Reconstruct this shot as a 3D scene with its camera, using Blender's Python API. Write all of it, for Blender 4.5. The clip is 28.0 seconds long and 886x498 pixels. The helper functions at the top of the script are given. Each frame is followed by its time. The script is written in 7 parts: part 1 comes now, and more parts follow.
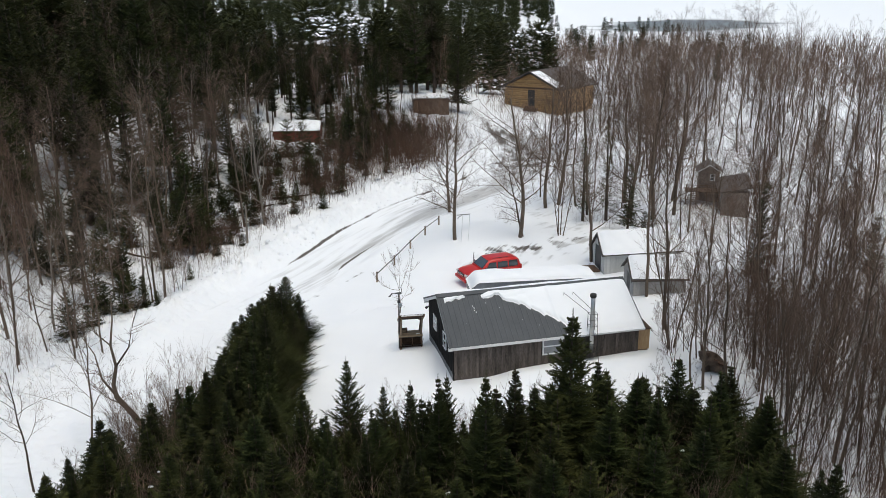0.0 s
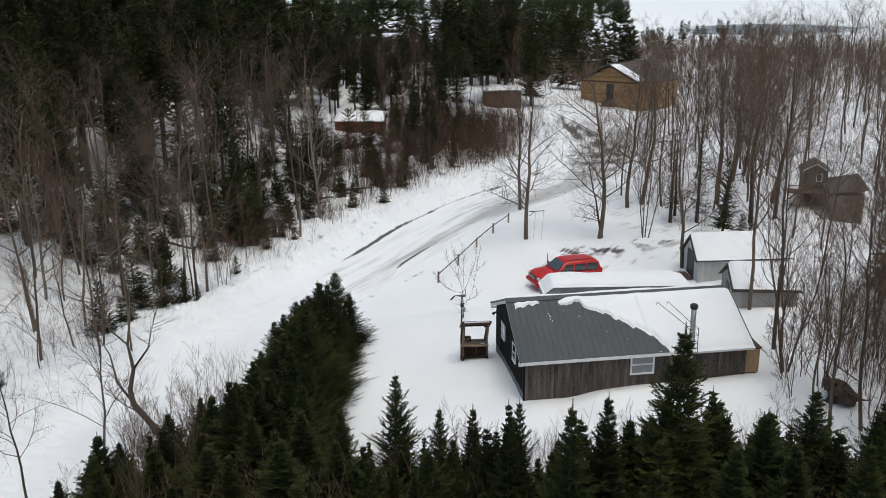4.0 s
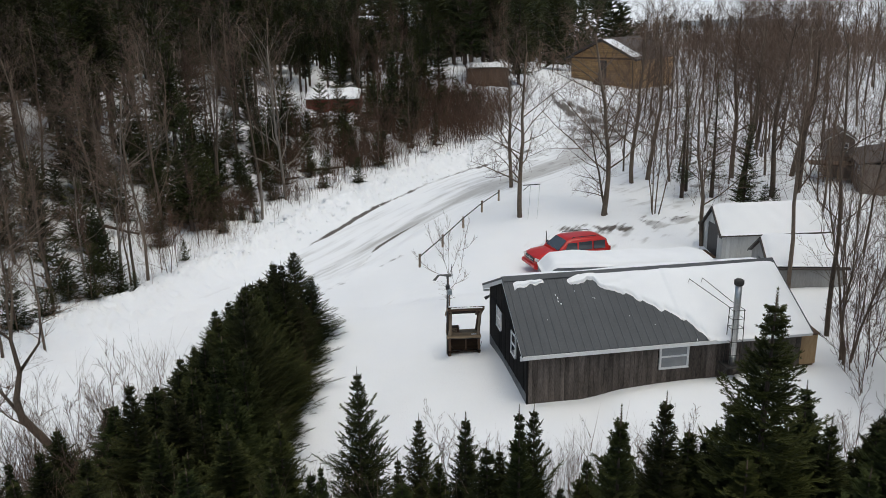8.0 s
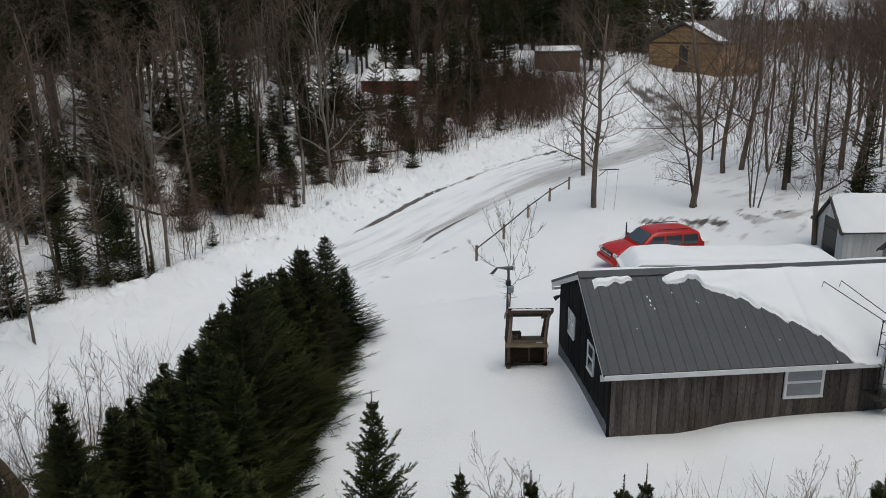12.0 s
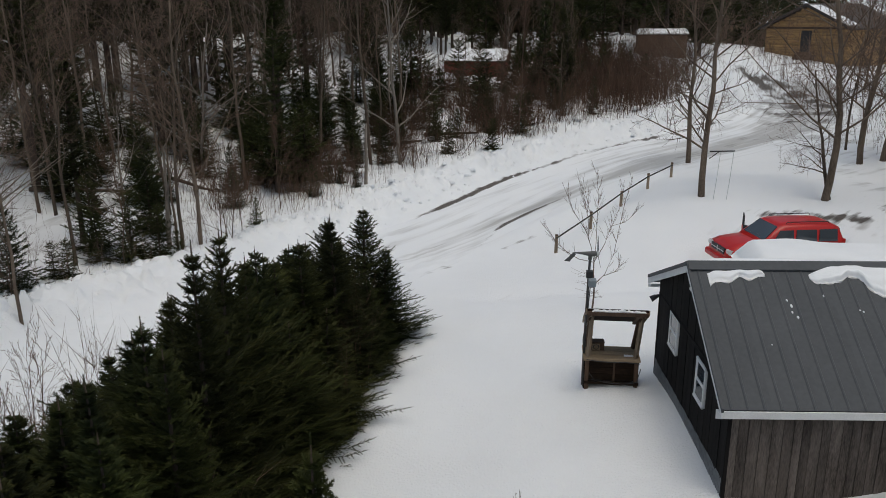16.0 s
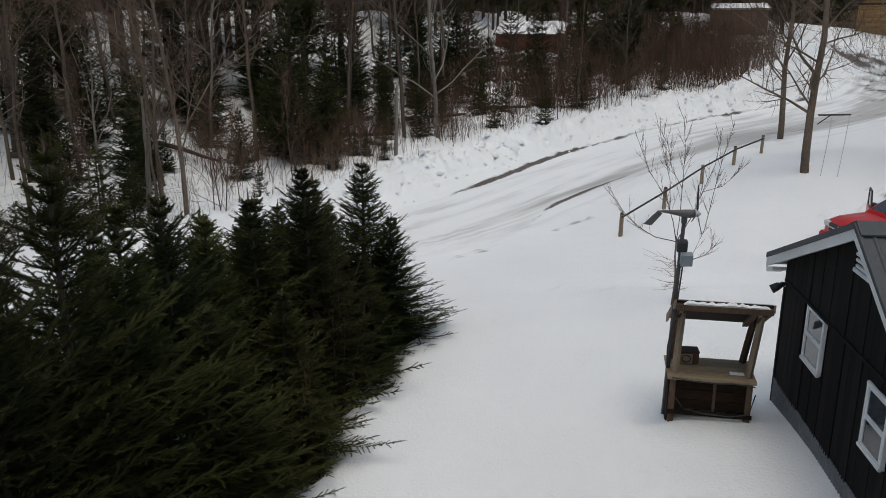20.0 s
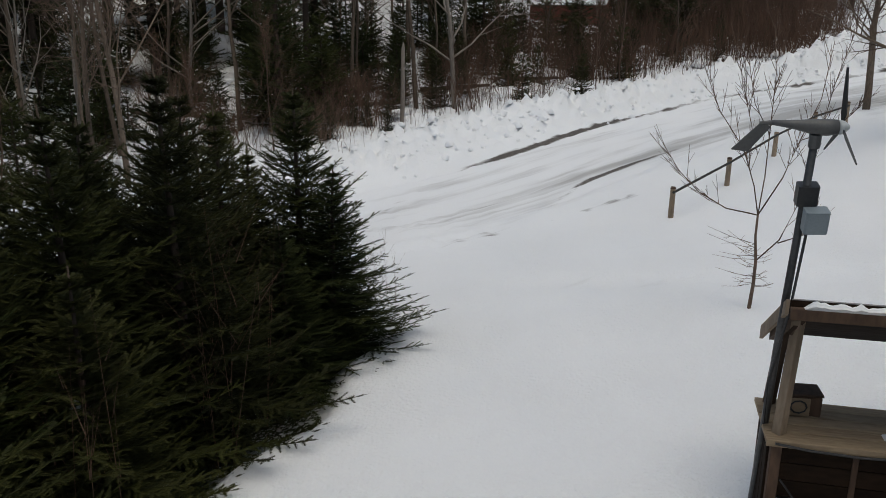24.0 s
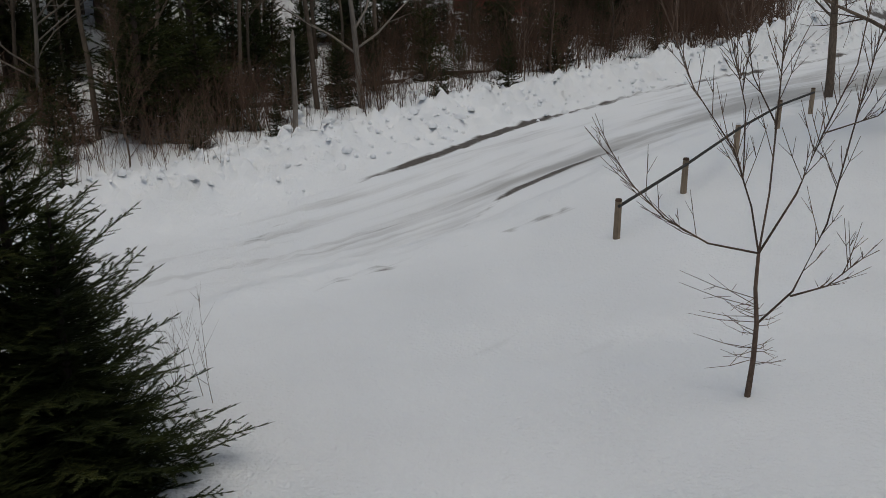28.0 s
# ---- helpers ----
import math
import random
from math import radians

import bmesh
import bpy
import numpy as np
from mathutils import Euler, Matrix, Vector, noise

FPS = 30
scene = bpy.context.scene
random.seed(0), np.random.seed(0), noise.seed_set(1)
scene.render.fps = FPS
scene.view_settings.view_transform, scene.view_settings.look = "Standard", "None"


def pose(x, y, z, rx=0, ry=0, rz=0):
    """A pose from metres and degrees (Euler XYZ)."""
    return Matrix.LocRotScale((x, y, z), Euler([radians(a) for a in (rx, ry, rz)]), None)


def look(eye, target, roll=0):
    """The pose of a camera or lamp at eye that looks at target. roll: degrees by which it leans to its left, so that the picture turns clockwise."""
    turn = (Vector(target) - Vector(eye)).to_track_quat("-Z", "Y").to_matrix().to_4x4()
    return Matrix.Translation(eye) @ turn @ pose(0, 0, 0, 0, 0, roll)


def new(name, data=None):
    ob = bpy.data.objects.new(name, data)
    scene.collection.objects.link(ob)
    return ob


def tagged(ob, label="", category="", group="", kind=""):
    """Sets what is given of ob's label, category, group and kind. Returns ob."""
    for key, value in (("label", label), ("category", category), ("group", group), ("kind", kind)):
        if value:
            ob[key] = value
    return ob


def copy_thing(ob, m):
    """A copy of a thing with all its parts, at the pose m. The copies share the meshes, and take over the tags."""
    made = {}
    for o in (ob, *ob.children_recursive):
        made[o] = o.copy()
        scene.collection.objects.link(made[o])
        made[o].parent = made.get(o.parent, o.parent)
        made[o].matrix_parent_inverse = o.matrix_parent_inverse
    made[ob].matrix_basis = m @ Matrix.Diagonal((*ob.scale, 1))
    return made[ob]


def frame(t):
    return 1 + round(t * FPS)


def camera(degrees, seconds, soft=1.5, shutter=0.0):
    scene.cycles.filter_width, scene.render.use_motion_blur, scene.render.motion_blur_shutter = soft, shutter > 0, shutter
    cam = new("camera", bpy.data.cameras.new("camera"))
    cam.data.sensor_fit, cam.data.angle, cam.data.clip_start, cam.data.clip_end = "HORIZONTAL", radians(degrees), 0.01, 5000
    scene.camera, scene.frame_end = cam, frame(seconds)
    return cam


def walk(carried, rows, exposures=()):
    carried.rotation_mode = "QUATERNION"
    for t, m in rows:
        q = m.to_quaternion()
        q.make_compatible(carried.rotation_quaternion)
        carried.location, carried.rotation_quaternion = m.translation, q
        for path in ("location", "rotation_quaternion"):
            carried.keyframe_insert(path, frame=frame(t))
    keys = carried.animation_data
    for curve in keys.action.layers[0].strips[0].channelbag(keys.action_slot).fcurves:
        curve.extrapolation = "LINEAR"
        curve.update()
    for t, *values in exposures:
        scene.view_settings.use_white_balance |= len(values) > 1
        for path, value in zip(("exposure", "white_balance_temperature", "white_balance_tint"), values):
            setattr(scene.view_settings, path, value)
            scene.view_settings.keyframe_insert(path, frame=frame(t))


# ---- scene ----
cam = camera(57.3, 28.0, soft=0.6)

PATH = [
    (0, (0.662, -19.785, 18.635), (0.842, -17.88, 18.054), -0.9),
    (0.5, (0.785, -19.086, 18.684), (0.967, -17.18, 18.105), -0.9),
    (1, (0.973, -18.382, 18.599), (1.155, -16.475, 18.023), -0.9),
    (1.5, (1.079, -17.667, 18.325), (1.17, -15.754, 17.751), -0.7),
    (2, (1.099, -17.075, 18.206), (1.107, -15.159, 17.631), -0.5),
    (2.5, (1.098, -16.367, 17.834), (1.106, -14.45, 17.263), -0.5),
    (4.5, (0.763, -13.337, 16.129), (0.802, -11.42, 15.56), -0.7),
    (5, (0.716, -12.54, 15.802), (0.777, -10.624, 15.232), -0.9),
    (5.5, (0.732, -11.666, 15.483), (0.794, -9.75, 14.912), -0.9),
    (6, (0.781, -10.824, 15.028), (0.843, -8.908, 14.457), -0.9),
    (6.5, (0.823, -9.946, 14.479), (0.886, -8.03, 13.91), -0.9),
    (7, (0.905, -9.051, 14.013), (0.969, -7.134, 13.446), -0.9),
    (7.5, (0.972, -8.26, 13.646), (1.037, -6.344, 13.077), -1.0),
    (8, (1.051, -7.454, 13.267), (1.111, -5.538, 12.699), -1.0),
    (8.5, (1.128, -6.664, 12.939), (1.126, -4.746, 12.372), -0.9),
    (9, (1.164, -5.879, 12.631), (1.195, -3.962, 12.063), -1.0),
    (9.5, (1.16, -5.172, 12.245), (1.201, -3.255, 11.676), -1.0),
    (10, (1.173, -4.565, 11.878), (1.21, -2.649, 11.307), -1.1),
    (10.5, (1.155, -3.937, 11.567), (1.1, -2.02, 10.998), -0.8),
    (11, (1.161, -3.142, 11.42), (1.082, -1.227, 10.849), -0.7),
    (11.5, (1.194, -2.384, 11.302), (1.115, -0.468, 10.734), -0.7),
    (13.5, (1.451, 0.364, 10.169), (1.292, 2.277, 9.606), -0.7),
    (14, (1.49, 1.088, 9.957), (1.33, 3.0, 9.394), -0.6),
    (14.5, (1.584, 1.849, 9.707), (1.356, 3.755, 9.146), -0.5),
    (15, (1.632, 2.579, 9.436), (1.383, 4.483, 8.876), -0.4),
    (15.5, (1.675, 3.282, 9.087), (1.41, 5.184, 8.527), -0.4),
    (16, (1.692, 3.98, 8.763), (1.38, 5.874, 8.205), -0.2),
    (16.5, (1.742, 4.69, 8.412), (1.432, 6.586, 7.854), -0.3),
    (17, (1.75, 5.46, 8.066), (1.377, 7.344, 7.51), -0.1),
    (17.5, (1.716, 6.185, 7.819), (1.268, 8.053, 7.263), 0.2),
    (18, (1.678, 6.967, 7.602), (1.23, 8.835, 7.045), 0.1),
    (18.5, (1.606, 7.724, 7.338), (1.158, 9.592, 6.781), 0.1),
    (19, (1.52, 8.425, 7.049), (1.072, 10.294, 6.493), 0.0),
    (19.5, (1.433, 9.199, 6.68), (0.987, 11.068, 6.124), 0.0),
    (20, (1.354, 9.929, 6.299), (0.91, 11.798, 5.744), -0.0),
    (20.5, (1.292, 10.638, 5.994), (0.849, 12.508, 5.438), -0.0),
    (21, (1.259, 11.398, 5.669), (0.816, 13.267, 5.113), 0.1),
    (21.5, (1.233, 12.12, 5.432), (0.79, 13.989, 4.875), 0.1),
    (23.5, (1.168, 14.701, 4.578), (0.726, 16.569, 4.015), -0.1),
    (24, (1.187, 15.434, 4.333), (0.645, 17.276, 3.774), 0.0),
    (24.5, (1.082, 15.836, 4.256), (0.462, 17.653, 3.694), 0.2),
    (25, (1.036, 16.611, 4.172), (0.399, 18.423, 3.613), -0.0),
    (25.5, (0.913, 17.179, 4.201), (0.278, 18.991, 3.642), 0.1),
    (26, (0.767, 17.722, 4.169), (0.132, 19.534, 3.609), 0.3),
    (26.5, (0.731, 18.362, 4.089), (0.109, 20.179, 3.531), 0.1),
    (27, (0.797, 19.112, 3.907), (0.276, 20.962, 3.352), -0.5),
    (27.5, (0.902, 19.767, 3.767), (0.436, 21.631, 3.212), -0.8),
    (28, (1.02, 20.366, 3.618), (0.612, 22.244, 3.065), -0.9),
]
EXPOSURES = [(0, 0.42, 6900, 2), (2, 0.28, 6900, 2), (5, 0.24, 6900, 2), (11, 0.0, 6900, 2), (17, -0.18, 7000, 3), (21, -0.12, 7000, 3), (25, -0.26, 7000, 3), (26, -0.23, 7000, 3), (27, -0.31, 7000, 3), (28, -0.62, 7000, 3)]
walk(cam, [(t, look(eye, target, roll)) for t, eye, target, roll in PATH], EXPOSURES)

# ---- world and light: an even overcast winter sky ----
world = bpy.data.worlds.new("sky")
scene.world = world
world.use_nodes = True
wn, wl = world.node_tree.nodes, world.node_tree.links
sky = wn.new("ShaderNodeTexSky")
sky.sky_type, sky.sun_disc = "NISHITA", False
sky.sun_elevation, sky.sun_rotation = radians(72), radians(150)
sky.air_density, sky.dust_density, sky.ozone_density = 1.0, 3.0, 1.0
wn["Background"].inputs["Strength"].default_value = 0.13
wl.new(sky.outputs["Color"], wn["Background"].inputs["Color"])
sun_data = bpy.data.lights.new("sun", "SUN")
sun_data.energy, sun_data.angle, sun_data.color = 0.8, radians(50), (1.0, 0.99, 0.97)
sun = new("sun", sun_data)
sun.matrix_world = look((8, -4, 60), (4, 0, 0))


# ---- small builders ----
class Geo:
    """Vertices and faces gathered for one mesh."""

    def __init__(self):
        self.v, self.f = [], []

    def quad(self, a, b, c, d):
        n = len(self.v)
        self.v += [tuple(a), tuple(b), tuple(c), tuple(d)]
        self.f.append((n, n + 1, n + 2, n + 3))

    def tri(self, a, b, c):
        n = len(self.v)
        self.v += [tuple(a), tuple(b), tuple(c)]
        self.f.append((n, n + 1, n + 2))

    def prism(self, outline, z0, z1, m=None, taper=0.0):
        """An outline in x and y, drawn up from z0 to z1."""
        n, k = len(self.v), len(outline)
        cx, cy = sum(p[0] for p in outline) / k, sum(p[1] for p in outline) / k
        ring = [Vector((x, y, z0)) for x, y in outline]
        ring += [Vector((cx + (x - cx) * (1 - taper), cy + (y - cy) * (1 - taper), z1)) for x, y in outline]
        self.v += [tuple(m @ p) if m else tuple(p) for p in ring]
        self.f += [(n + i, n + (i + 1) % k, n + k + (i + 1) % k, n + k + i) for i in range(k)]
        self.f += [tuple(n + i for i in reversed(range(k))), tuple(n + k + i for i in range(k))]
        return self

    def box(self, x0, x1, y0, y1, z0, z1, bevel=0.0, m=None):
        """A box, its four long edges cut by bevel along x, y or z, whichever is longest."""
        size = (x1 - x0, y1 - y0, z1 - z0)
        axis = size.index(max(size))
        u, w = [a for a in range(3) if a != axis]
        lo, hi = (x0, y0, z0), (x1, y1, z1)
        b = min(bevel, 0.45 * size[u], 0.45 * size[w])
        if b > 0:
            flat = [(lo[u] + b, lo[w]), (hi[u] - b, lo[w]), (hi[u], lo[w] + b), (hi[u], hi[w] - b), (hi[u] - b, hi[w]), (lo[u] + b, hi[w]), (lo[u], hi[w] - b), (lo[u], lo[w] + b)]
        else:
            flat = [(lo[u], lo[w]), (hi[u], lo[w]), (hi[u], hi[w]), (lo[u], hi[w])]
        n, k = len(self.v), len(flat)
        for end in (lo[axis], hi[axis]):
            for p, q in flat:
                c = [0, 0, 0]
                c[u], c[w], c[axis] = p, q, end
                self.v.append(tuple(m @ Vector(c)) if m else tuple(c))
        flip = axis == 1
        sides = [(n + i, n + (i + 1) % k, n + k + (i + 1) % k, n + k + i) for i in range(k)]
        ends = [tuple(n + i for i in reversed(range(k))), tuple(n + k + i for i in range(k))]
        self.f += [tuple(reversed(f)) for f in sides + ends] if flip else sides + ends
        return self

    def tube(self, points, radii, sides=6, cap=True):
        """A round bar along points, with a radius at each."""
        points = [Vector(p) for p in points]
        n = len(self.v)
        for i, p in enumerate(points):
            way = (points[min(i + 1, len(points) - 1)] - points[max(i - 1, 0)]).normalized()
            side = way.cross(Vector((0, 0, 1)) if abs(way.z) < 0.9 else Vector((1, 0, 0))).normalized()
            up = side.cross(way)
            for k in range(sides):
                a = 2 * math.pi * k / sides
                self.v.append(tuple(p + (side * math.cos(a) + up * math.sin(a)) * radii[i]))
        for i in range(len(points) - 1):
            for k in range(sides):
                a, b = n + i * sides + k, n + i * sides + (k + 1) % sides
                self.f.append((a, b, b + sides, a + sides))
        if cap:
            self.f.append(tuple(n + k for k in reversed(range(sides))))
            self.f.append(tuple(n + (len(points) - 1) * sides + k for k in range(sides)))
        return self

    def grid(self, place, nu, nv, wrap=False):
        """A sheet of nu by nv points, place(i / (nu - 1), j / (nv - 1))."""
        n = len(self.v)
        self.v += [tuple(place(i / (nu - 1), j / (nv - 1))) for i in range(nu) for j in range(nv)]
        self.f += [(n + i * nv + j, n + (i + 1) * nv + j, n + (i + 1) * nv + j + 1, n + i * nv + j + 1) for i in range(nu - 1) for j in range(nv - 1)]
        return self

    def mesh(self, name, smooth=False):
        me = bpy.data.meshes.new(name)
        me.from_pydata(self.v, [], self.f)
        if smooth:
            me.polygons.foreach_set("use_smooth", [True] * len(me.polygons))
        me.update()
        return me


def part(name, geo, material, parent=None, label="", smooth=False, at=None):
    """One mesh object from a Geo, or from a mesh that is shared, under a thing or a part."""
    me = geo.mesh(name, smooth) if isinstance(geo, Geo) else geo
    if material and not me.materials:
        me.materials.append(material)
    ob = new(name, me)
    if parent:
        ob.parent = parent
    if at is not None:
        ob.matrix_basis = at
    return tagged(ob, label)


def thing(name, label, category, at=None, group="", kind=""):
    ob = new(name)
    ob.empty_display_size = 0.2
    if at is not None:
        ob.matrix_basis = at
    return tagged(ob, label, category, group, kind)


# ---- materials ----
def material(name, dark, light, rough=0.8, scale=4.0, fine=40.0, bump=0.2, metal=0.0, stretch=(1, 1, 1), vary=0.0, contrast=(0.3, 0.7), bump_far=0.02, specular=0.5, hue=0.0):
    """A surface of two tones mixed by noise at two scales, with relief; vary: how much one object differs from the next."""
    mat = bpy.data.materials.new(name)
    mat.use_nodes = True
    n, l = mat.node_tree.nodes, mat.node_tree.links
    bsdf = n["Principled BSDF"]
    coords = n.new("ShaderNodeTexCoord")
    mapping = n.new("ShaderNodeMapping")
    mapping.inputs["Scale"].default_value = stretch
    info = n.new("ShaderNodeObjectInfo")
    shift = n.new("ShaderNodeVectorMath")
    shift.operation = "MULTIPLY_ADD"
    shift.inputs[1].default_value = (37.0, 21.0, 13.0)
    l.new(info.outputs["Random"], shift.inputs[0])
    l.new(coords.outputs["Object"], shift.inputs[2])
    l.new(shift.outputs["Vector"], mapping.inputs["Vector"])
    big, small = n.new("ShaderNodeTexNoise"), n.new("ShaderNodeTexNoise")
    for tex, size in ((big, scale), (small, fine)):
        tex.inputs["Scale"].default_value = size
        tex.inputs["Detail"].default_value = 5
        l.new(mapping.outputs["Vector"], tex.inputs["Vector"])
    mix = n.new("ShaderNodeMath")
    mix.operation = "MULTIPLY_ADD"
    mix.inputs[1].default_value = 0.45
    l.new(small.outputs["Fac"], mix.inputs[0])
    half = n.new("ShaderNodeMath")
    half.operation = "MULTIPLY"
    half.inputs[1].default_value = 0.55
    l.new(big.outputs["Fac"], half.inputs[0])
    l.new(half.outputs["Value"], mix.inputs[2])
    ramp = n.new("ShaderNodeValToRGB")
    ramp.color_ramp.elements[0].position, ramp.color_ramp.elements[1].position = contrast
    ramp.color_ramp.elements[0].color, ramp.color_ramp.elements[1].color = (*dark, 1), (*light, 1)
    l.new(mix.outputs["Value"], ramp.inputs["Fac"])
    colour = ramp.outputs["Color"]
    if vary:
        hsv = n.new("ShaderNodeHueSaturation")
        span = n.new("ShaderNodeMapRange")
        span.inputs["To Min"].default_value, span.inputs["To Max"].default_value = 1 - vary, 1 + vary
        l.new(info.outputs["Random"], span.inputs["Value"])
        l.new(span.outputs["Result"], hsv.inputs["Value"])
        if hue:
            turn = n.new("ShaderNodeMath")
            turn.operation = "PINGPONG"
            turn.inputs[1].default_value = 0.23
            l.new(info.outputs["Random"], turn.inputs[0])
            shade = n.new("ShaderNodeMapRange")
            shade.inputs["From Max"].default_value = 0.23
            shade.inputs["To Min"].default_value, shade.inputs["To Max"].default_value = 0.5 - hue, 0.5 + 0.25 * hue
            l.new(turn.outputs["Value"], shade.inputs["Value"])
            l.new(shade.outputs["Result"], hsv.inputs["Hue"])
        l.new(colour, hsv.inputs["Color"])
        colour = hsv.outputs["Color"]
    l.new(colour, bsdf.inputs["Base Color"])
    bsdf.inputs["Roughness"].default_value, bsdf.inputs["Metallic"].default_value = rough, metal
    bsdf.inputs["Specular IOR Level"].default_value = specular
    if bump:
        relief = n.new("ShaderNodeBump")
        relief.inputs["Strength"].default_value, relief.inputs["Distance"].default_value = bump, bump_far
        l.new(mix.outputs["Value"], relief.inputs["Height"])
        l.new(relief.outputs["Normal"], bsdf.inputs["Normal"])
    return mat


def glass(name, tint=(0.05, 0.06, 0.07), rough=0.05):
    mat = bpy.data.materials.new(name)
    mat.use_nodes = True
    bsdf = mat.node_tree.nodes["Principled BSDF"]
    bsdf.inputs["Base Color"].default_value = (*tint, 1)
    bsdf.inputs["Roughness"].default_value = rough
    bsdf.inputs["Specular IOR Level"].default_value = 0.8
    return mat


SNOW = material("snow", (0.80, 0.81, 0.83), (0.86, 0.865, 0.88), rough=0.75, scale=1.2, fine=30, bump=0.25, bump_far=0.03)
NEEDLES = material("spruce_needles", (0.010, 0.0138, 0.0037), (0.050, 0.061, 0.0145), rough=0.75, scale=0.9, fine=14, bump=0, vary=0.3, specular=0.2, hue=0.035)
BARK = material("dark_spruce_bark", (0.036, 0.026, 0.02), (0.10, 0.075, 0.06), rough=0.95, scale=3, fine=30, bump=0.6, stretch=(1, 1, 0.3), vary=0.2, specular=0.2)
GREY_BARK = material("grey_brown_bark", (0.05, 0.038, 0.029), (0.195, 0.148, 0.112), rough=0.95, scale=2, fine=26, bump=0.6, stretch=(1, 1, 0.25), vary=0.3, specular=0.2)
TWIG = material("reddish_twig_bark", (0.072, 0.049, 0.038), (0.20, 0.138, 0.104), rough=0.95, scale=3, fine=30, bump=0, vary=0.25, specular=0.2)
BRUSH = material("brown_brush_twigs", (0.05, 0.031, 0.023), (0.14, 0.085, 0.058), rough=0.95, scale=0.6, fine=9, bump=0, vary=0.2, specular=0.2)
DEAD_WOOD = material("bleached_dead_wood", (0.12, 0.10, 0.085), (0.30, 0.26, 0.22), rough=0.9, scale=3, fine=30, bump=0.5, stretch=(1, 1, 0.2), specular=0.2)
OLD_BOARD = material("weathered_grey_boards", (0.026, 0.021, 0.018), (0.165, 0.140, 0.122), rough=0.9, scale=1.8, fine=20, bump=0.6, stretch=(2.2, 2.2, 0.4), vary=0.3, contrast=(0.32, 0.68), specular=0.2)
BLACK_BOARD = material("black_stained_boards", (0.005, 0.0045, 0.0045), (0.020, 0.018, 0.017), rough=0.85, scale=1.6, fine=22, bump=0.3, stretch=(3, 3, 0.25), vary=0.25, specular=0.12)
ROOF_METAL = material("charcoal_roof_metal", (0.053, 0.057, 0.063), (0.080, 0.085, 0.092), rough=0.62, scale=0.8, fine=12, bump=0.05, metal=0.0, specular=0.35)
WHITE_TRIM = material("white_painted_trim", (0.62, 0.62, 0.61), (0.80, 0.80, 0.79), rough=0.55, scale=3, fine=40, bump=0.05)
SKIRT = material("grey_corrugated_skirt", (0.10, 0.105, 0.11), (0.24, 0.25, 0.26), rough=0.6, scale=2, fine=20, bump=0.1)
STEEL = material("galvanized_pipe", (0.36, 0.36, 0.36), (0.62, 0.62, 0.61), rough=0.35, scale=3, fine=30, bump=0.05, metal=0.9)
SOOT = material("sooty_black_iron", (0.01, 0.01, 0.01), (0.05, 0.045, 0.04), rough=0.8, scale=4, fine=40, bump=0.1)
PLYWOOD = material("tan_plywood", (0.24, 0.15, 0.07), (0.42, 0.29, 0.16), rough=0.8, scale=2, fine=18, bump=0.1, stretch=(1, 1, 0.3))
OLD_WOOD = material("old_brown_planks", (0.05, 0.028, 0.018), (0.15, 0.09, 0.055), rough=0.9, scale=2.5, fine=24, bump=0.4, stretch=(1, 1, 0.3), vary=0.2)
DECK_WOOD = material("tan_weathered_deck", (0.20, 0.14, 0.085), (0.38, 0.29, 0.19), rough=0.9, scale=2, fine=20, bump=0.3, stretch=(0.4, 2, 1), vary=0.12)
POST_WOOD = material("grey_pine_post", (0.17, 0.125, 0.085), (0.36, 0.275, 0.195), rough=0.9, scale=3, fine=25, bump=0.3, stretch=(1, 1, 0.25), vary=0.12)
PINE = material("golden_pine_boards", (0.24, 0.138, 0.058), (0.43, 0.265, 0.12), rough=0.7, scale=1.2, fine=14, bump=0.2, vary=0.15)
BROWN_SHINGLE = material("dark_brown_shingles", (0.045, 0.036, 0.032), (0.11, 0.09, 0.08), rough=0.95, scale=1.5, fine=18, bump=0.4)
GREY_SIDING = material("pale_grey_siding", (0.26, 0.255, 0.24), (0.42, 0.41, 0.39), rough=0.85, scale=1.5, fine=20, bump=0.2, stretch=(2, 2, 0.3), vary=0.12)
BROWN_SIDING = material("brown_siding", (0.13, 0.102, 0.086), (0.24, 0.195, 0.165), rough=0.85, scale=1.5, fine=20, bump=0.2, vary=0.12)
RED_PAINT = material("dull_red_paint", (0.13, 0.03, 0.02), (0.22, 0.055, 0.035), rough=0.8, scale=2, fine=20, bump=0.2)
CAR_RED = material("red_car_paint", (0.42, 0.012, 0.010), (0.52, 0.018, 0.014), rough=0.28, scale=1, fine=40, bump=0.0)
RUBBER = material("black_rubber", (0.012, 0.012, 0.012), (0.03, 0.03, 0.03), rough=0.85, scale=4, fine=60, bump=0.2)
DARK_PLASTIC = material("dark_plastic", (0.015, 0.015, 0.016), (0.035, 0.035, 0.037), rough=0.5, scale=4, fine=60, bump=0.0)
PALE_PLASTIC = material("pale_grey_plastic", (0.42, 0.44, 0.44), (0.55, 0.57, 0.57), rough=0.5, scale=4, fine=60, bump=0.0)
TURBINE_GREY = material("grey_cast_alloy", (0.075, 0.074, 0.073), (0.12, 0.118, 0.116), rough=0.55, scale=4, fine=50, bump=0.05)
DARK_PIPE = material("dark_weathered_pipe", (0.035, 0.035, 0.037), (0.11, 0.108, 0.106), rough=0.5, scale=3, fine=30, bump=0.1, metal=0.3)
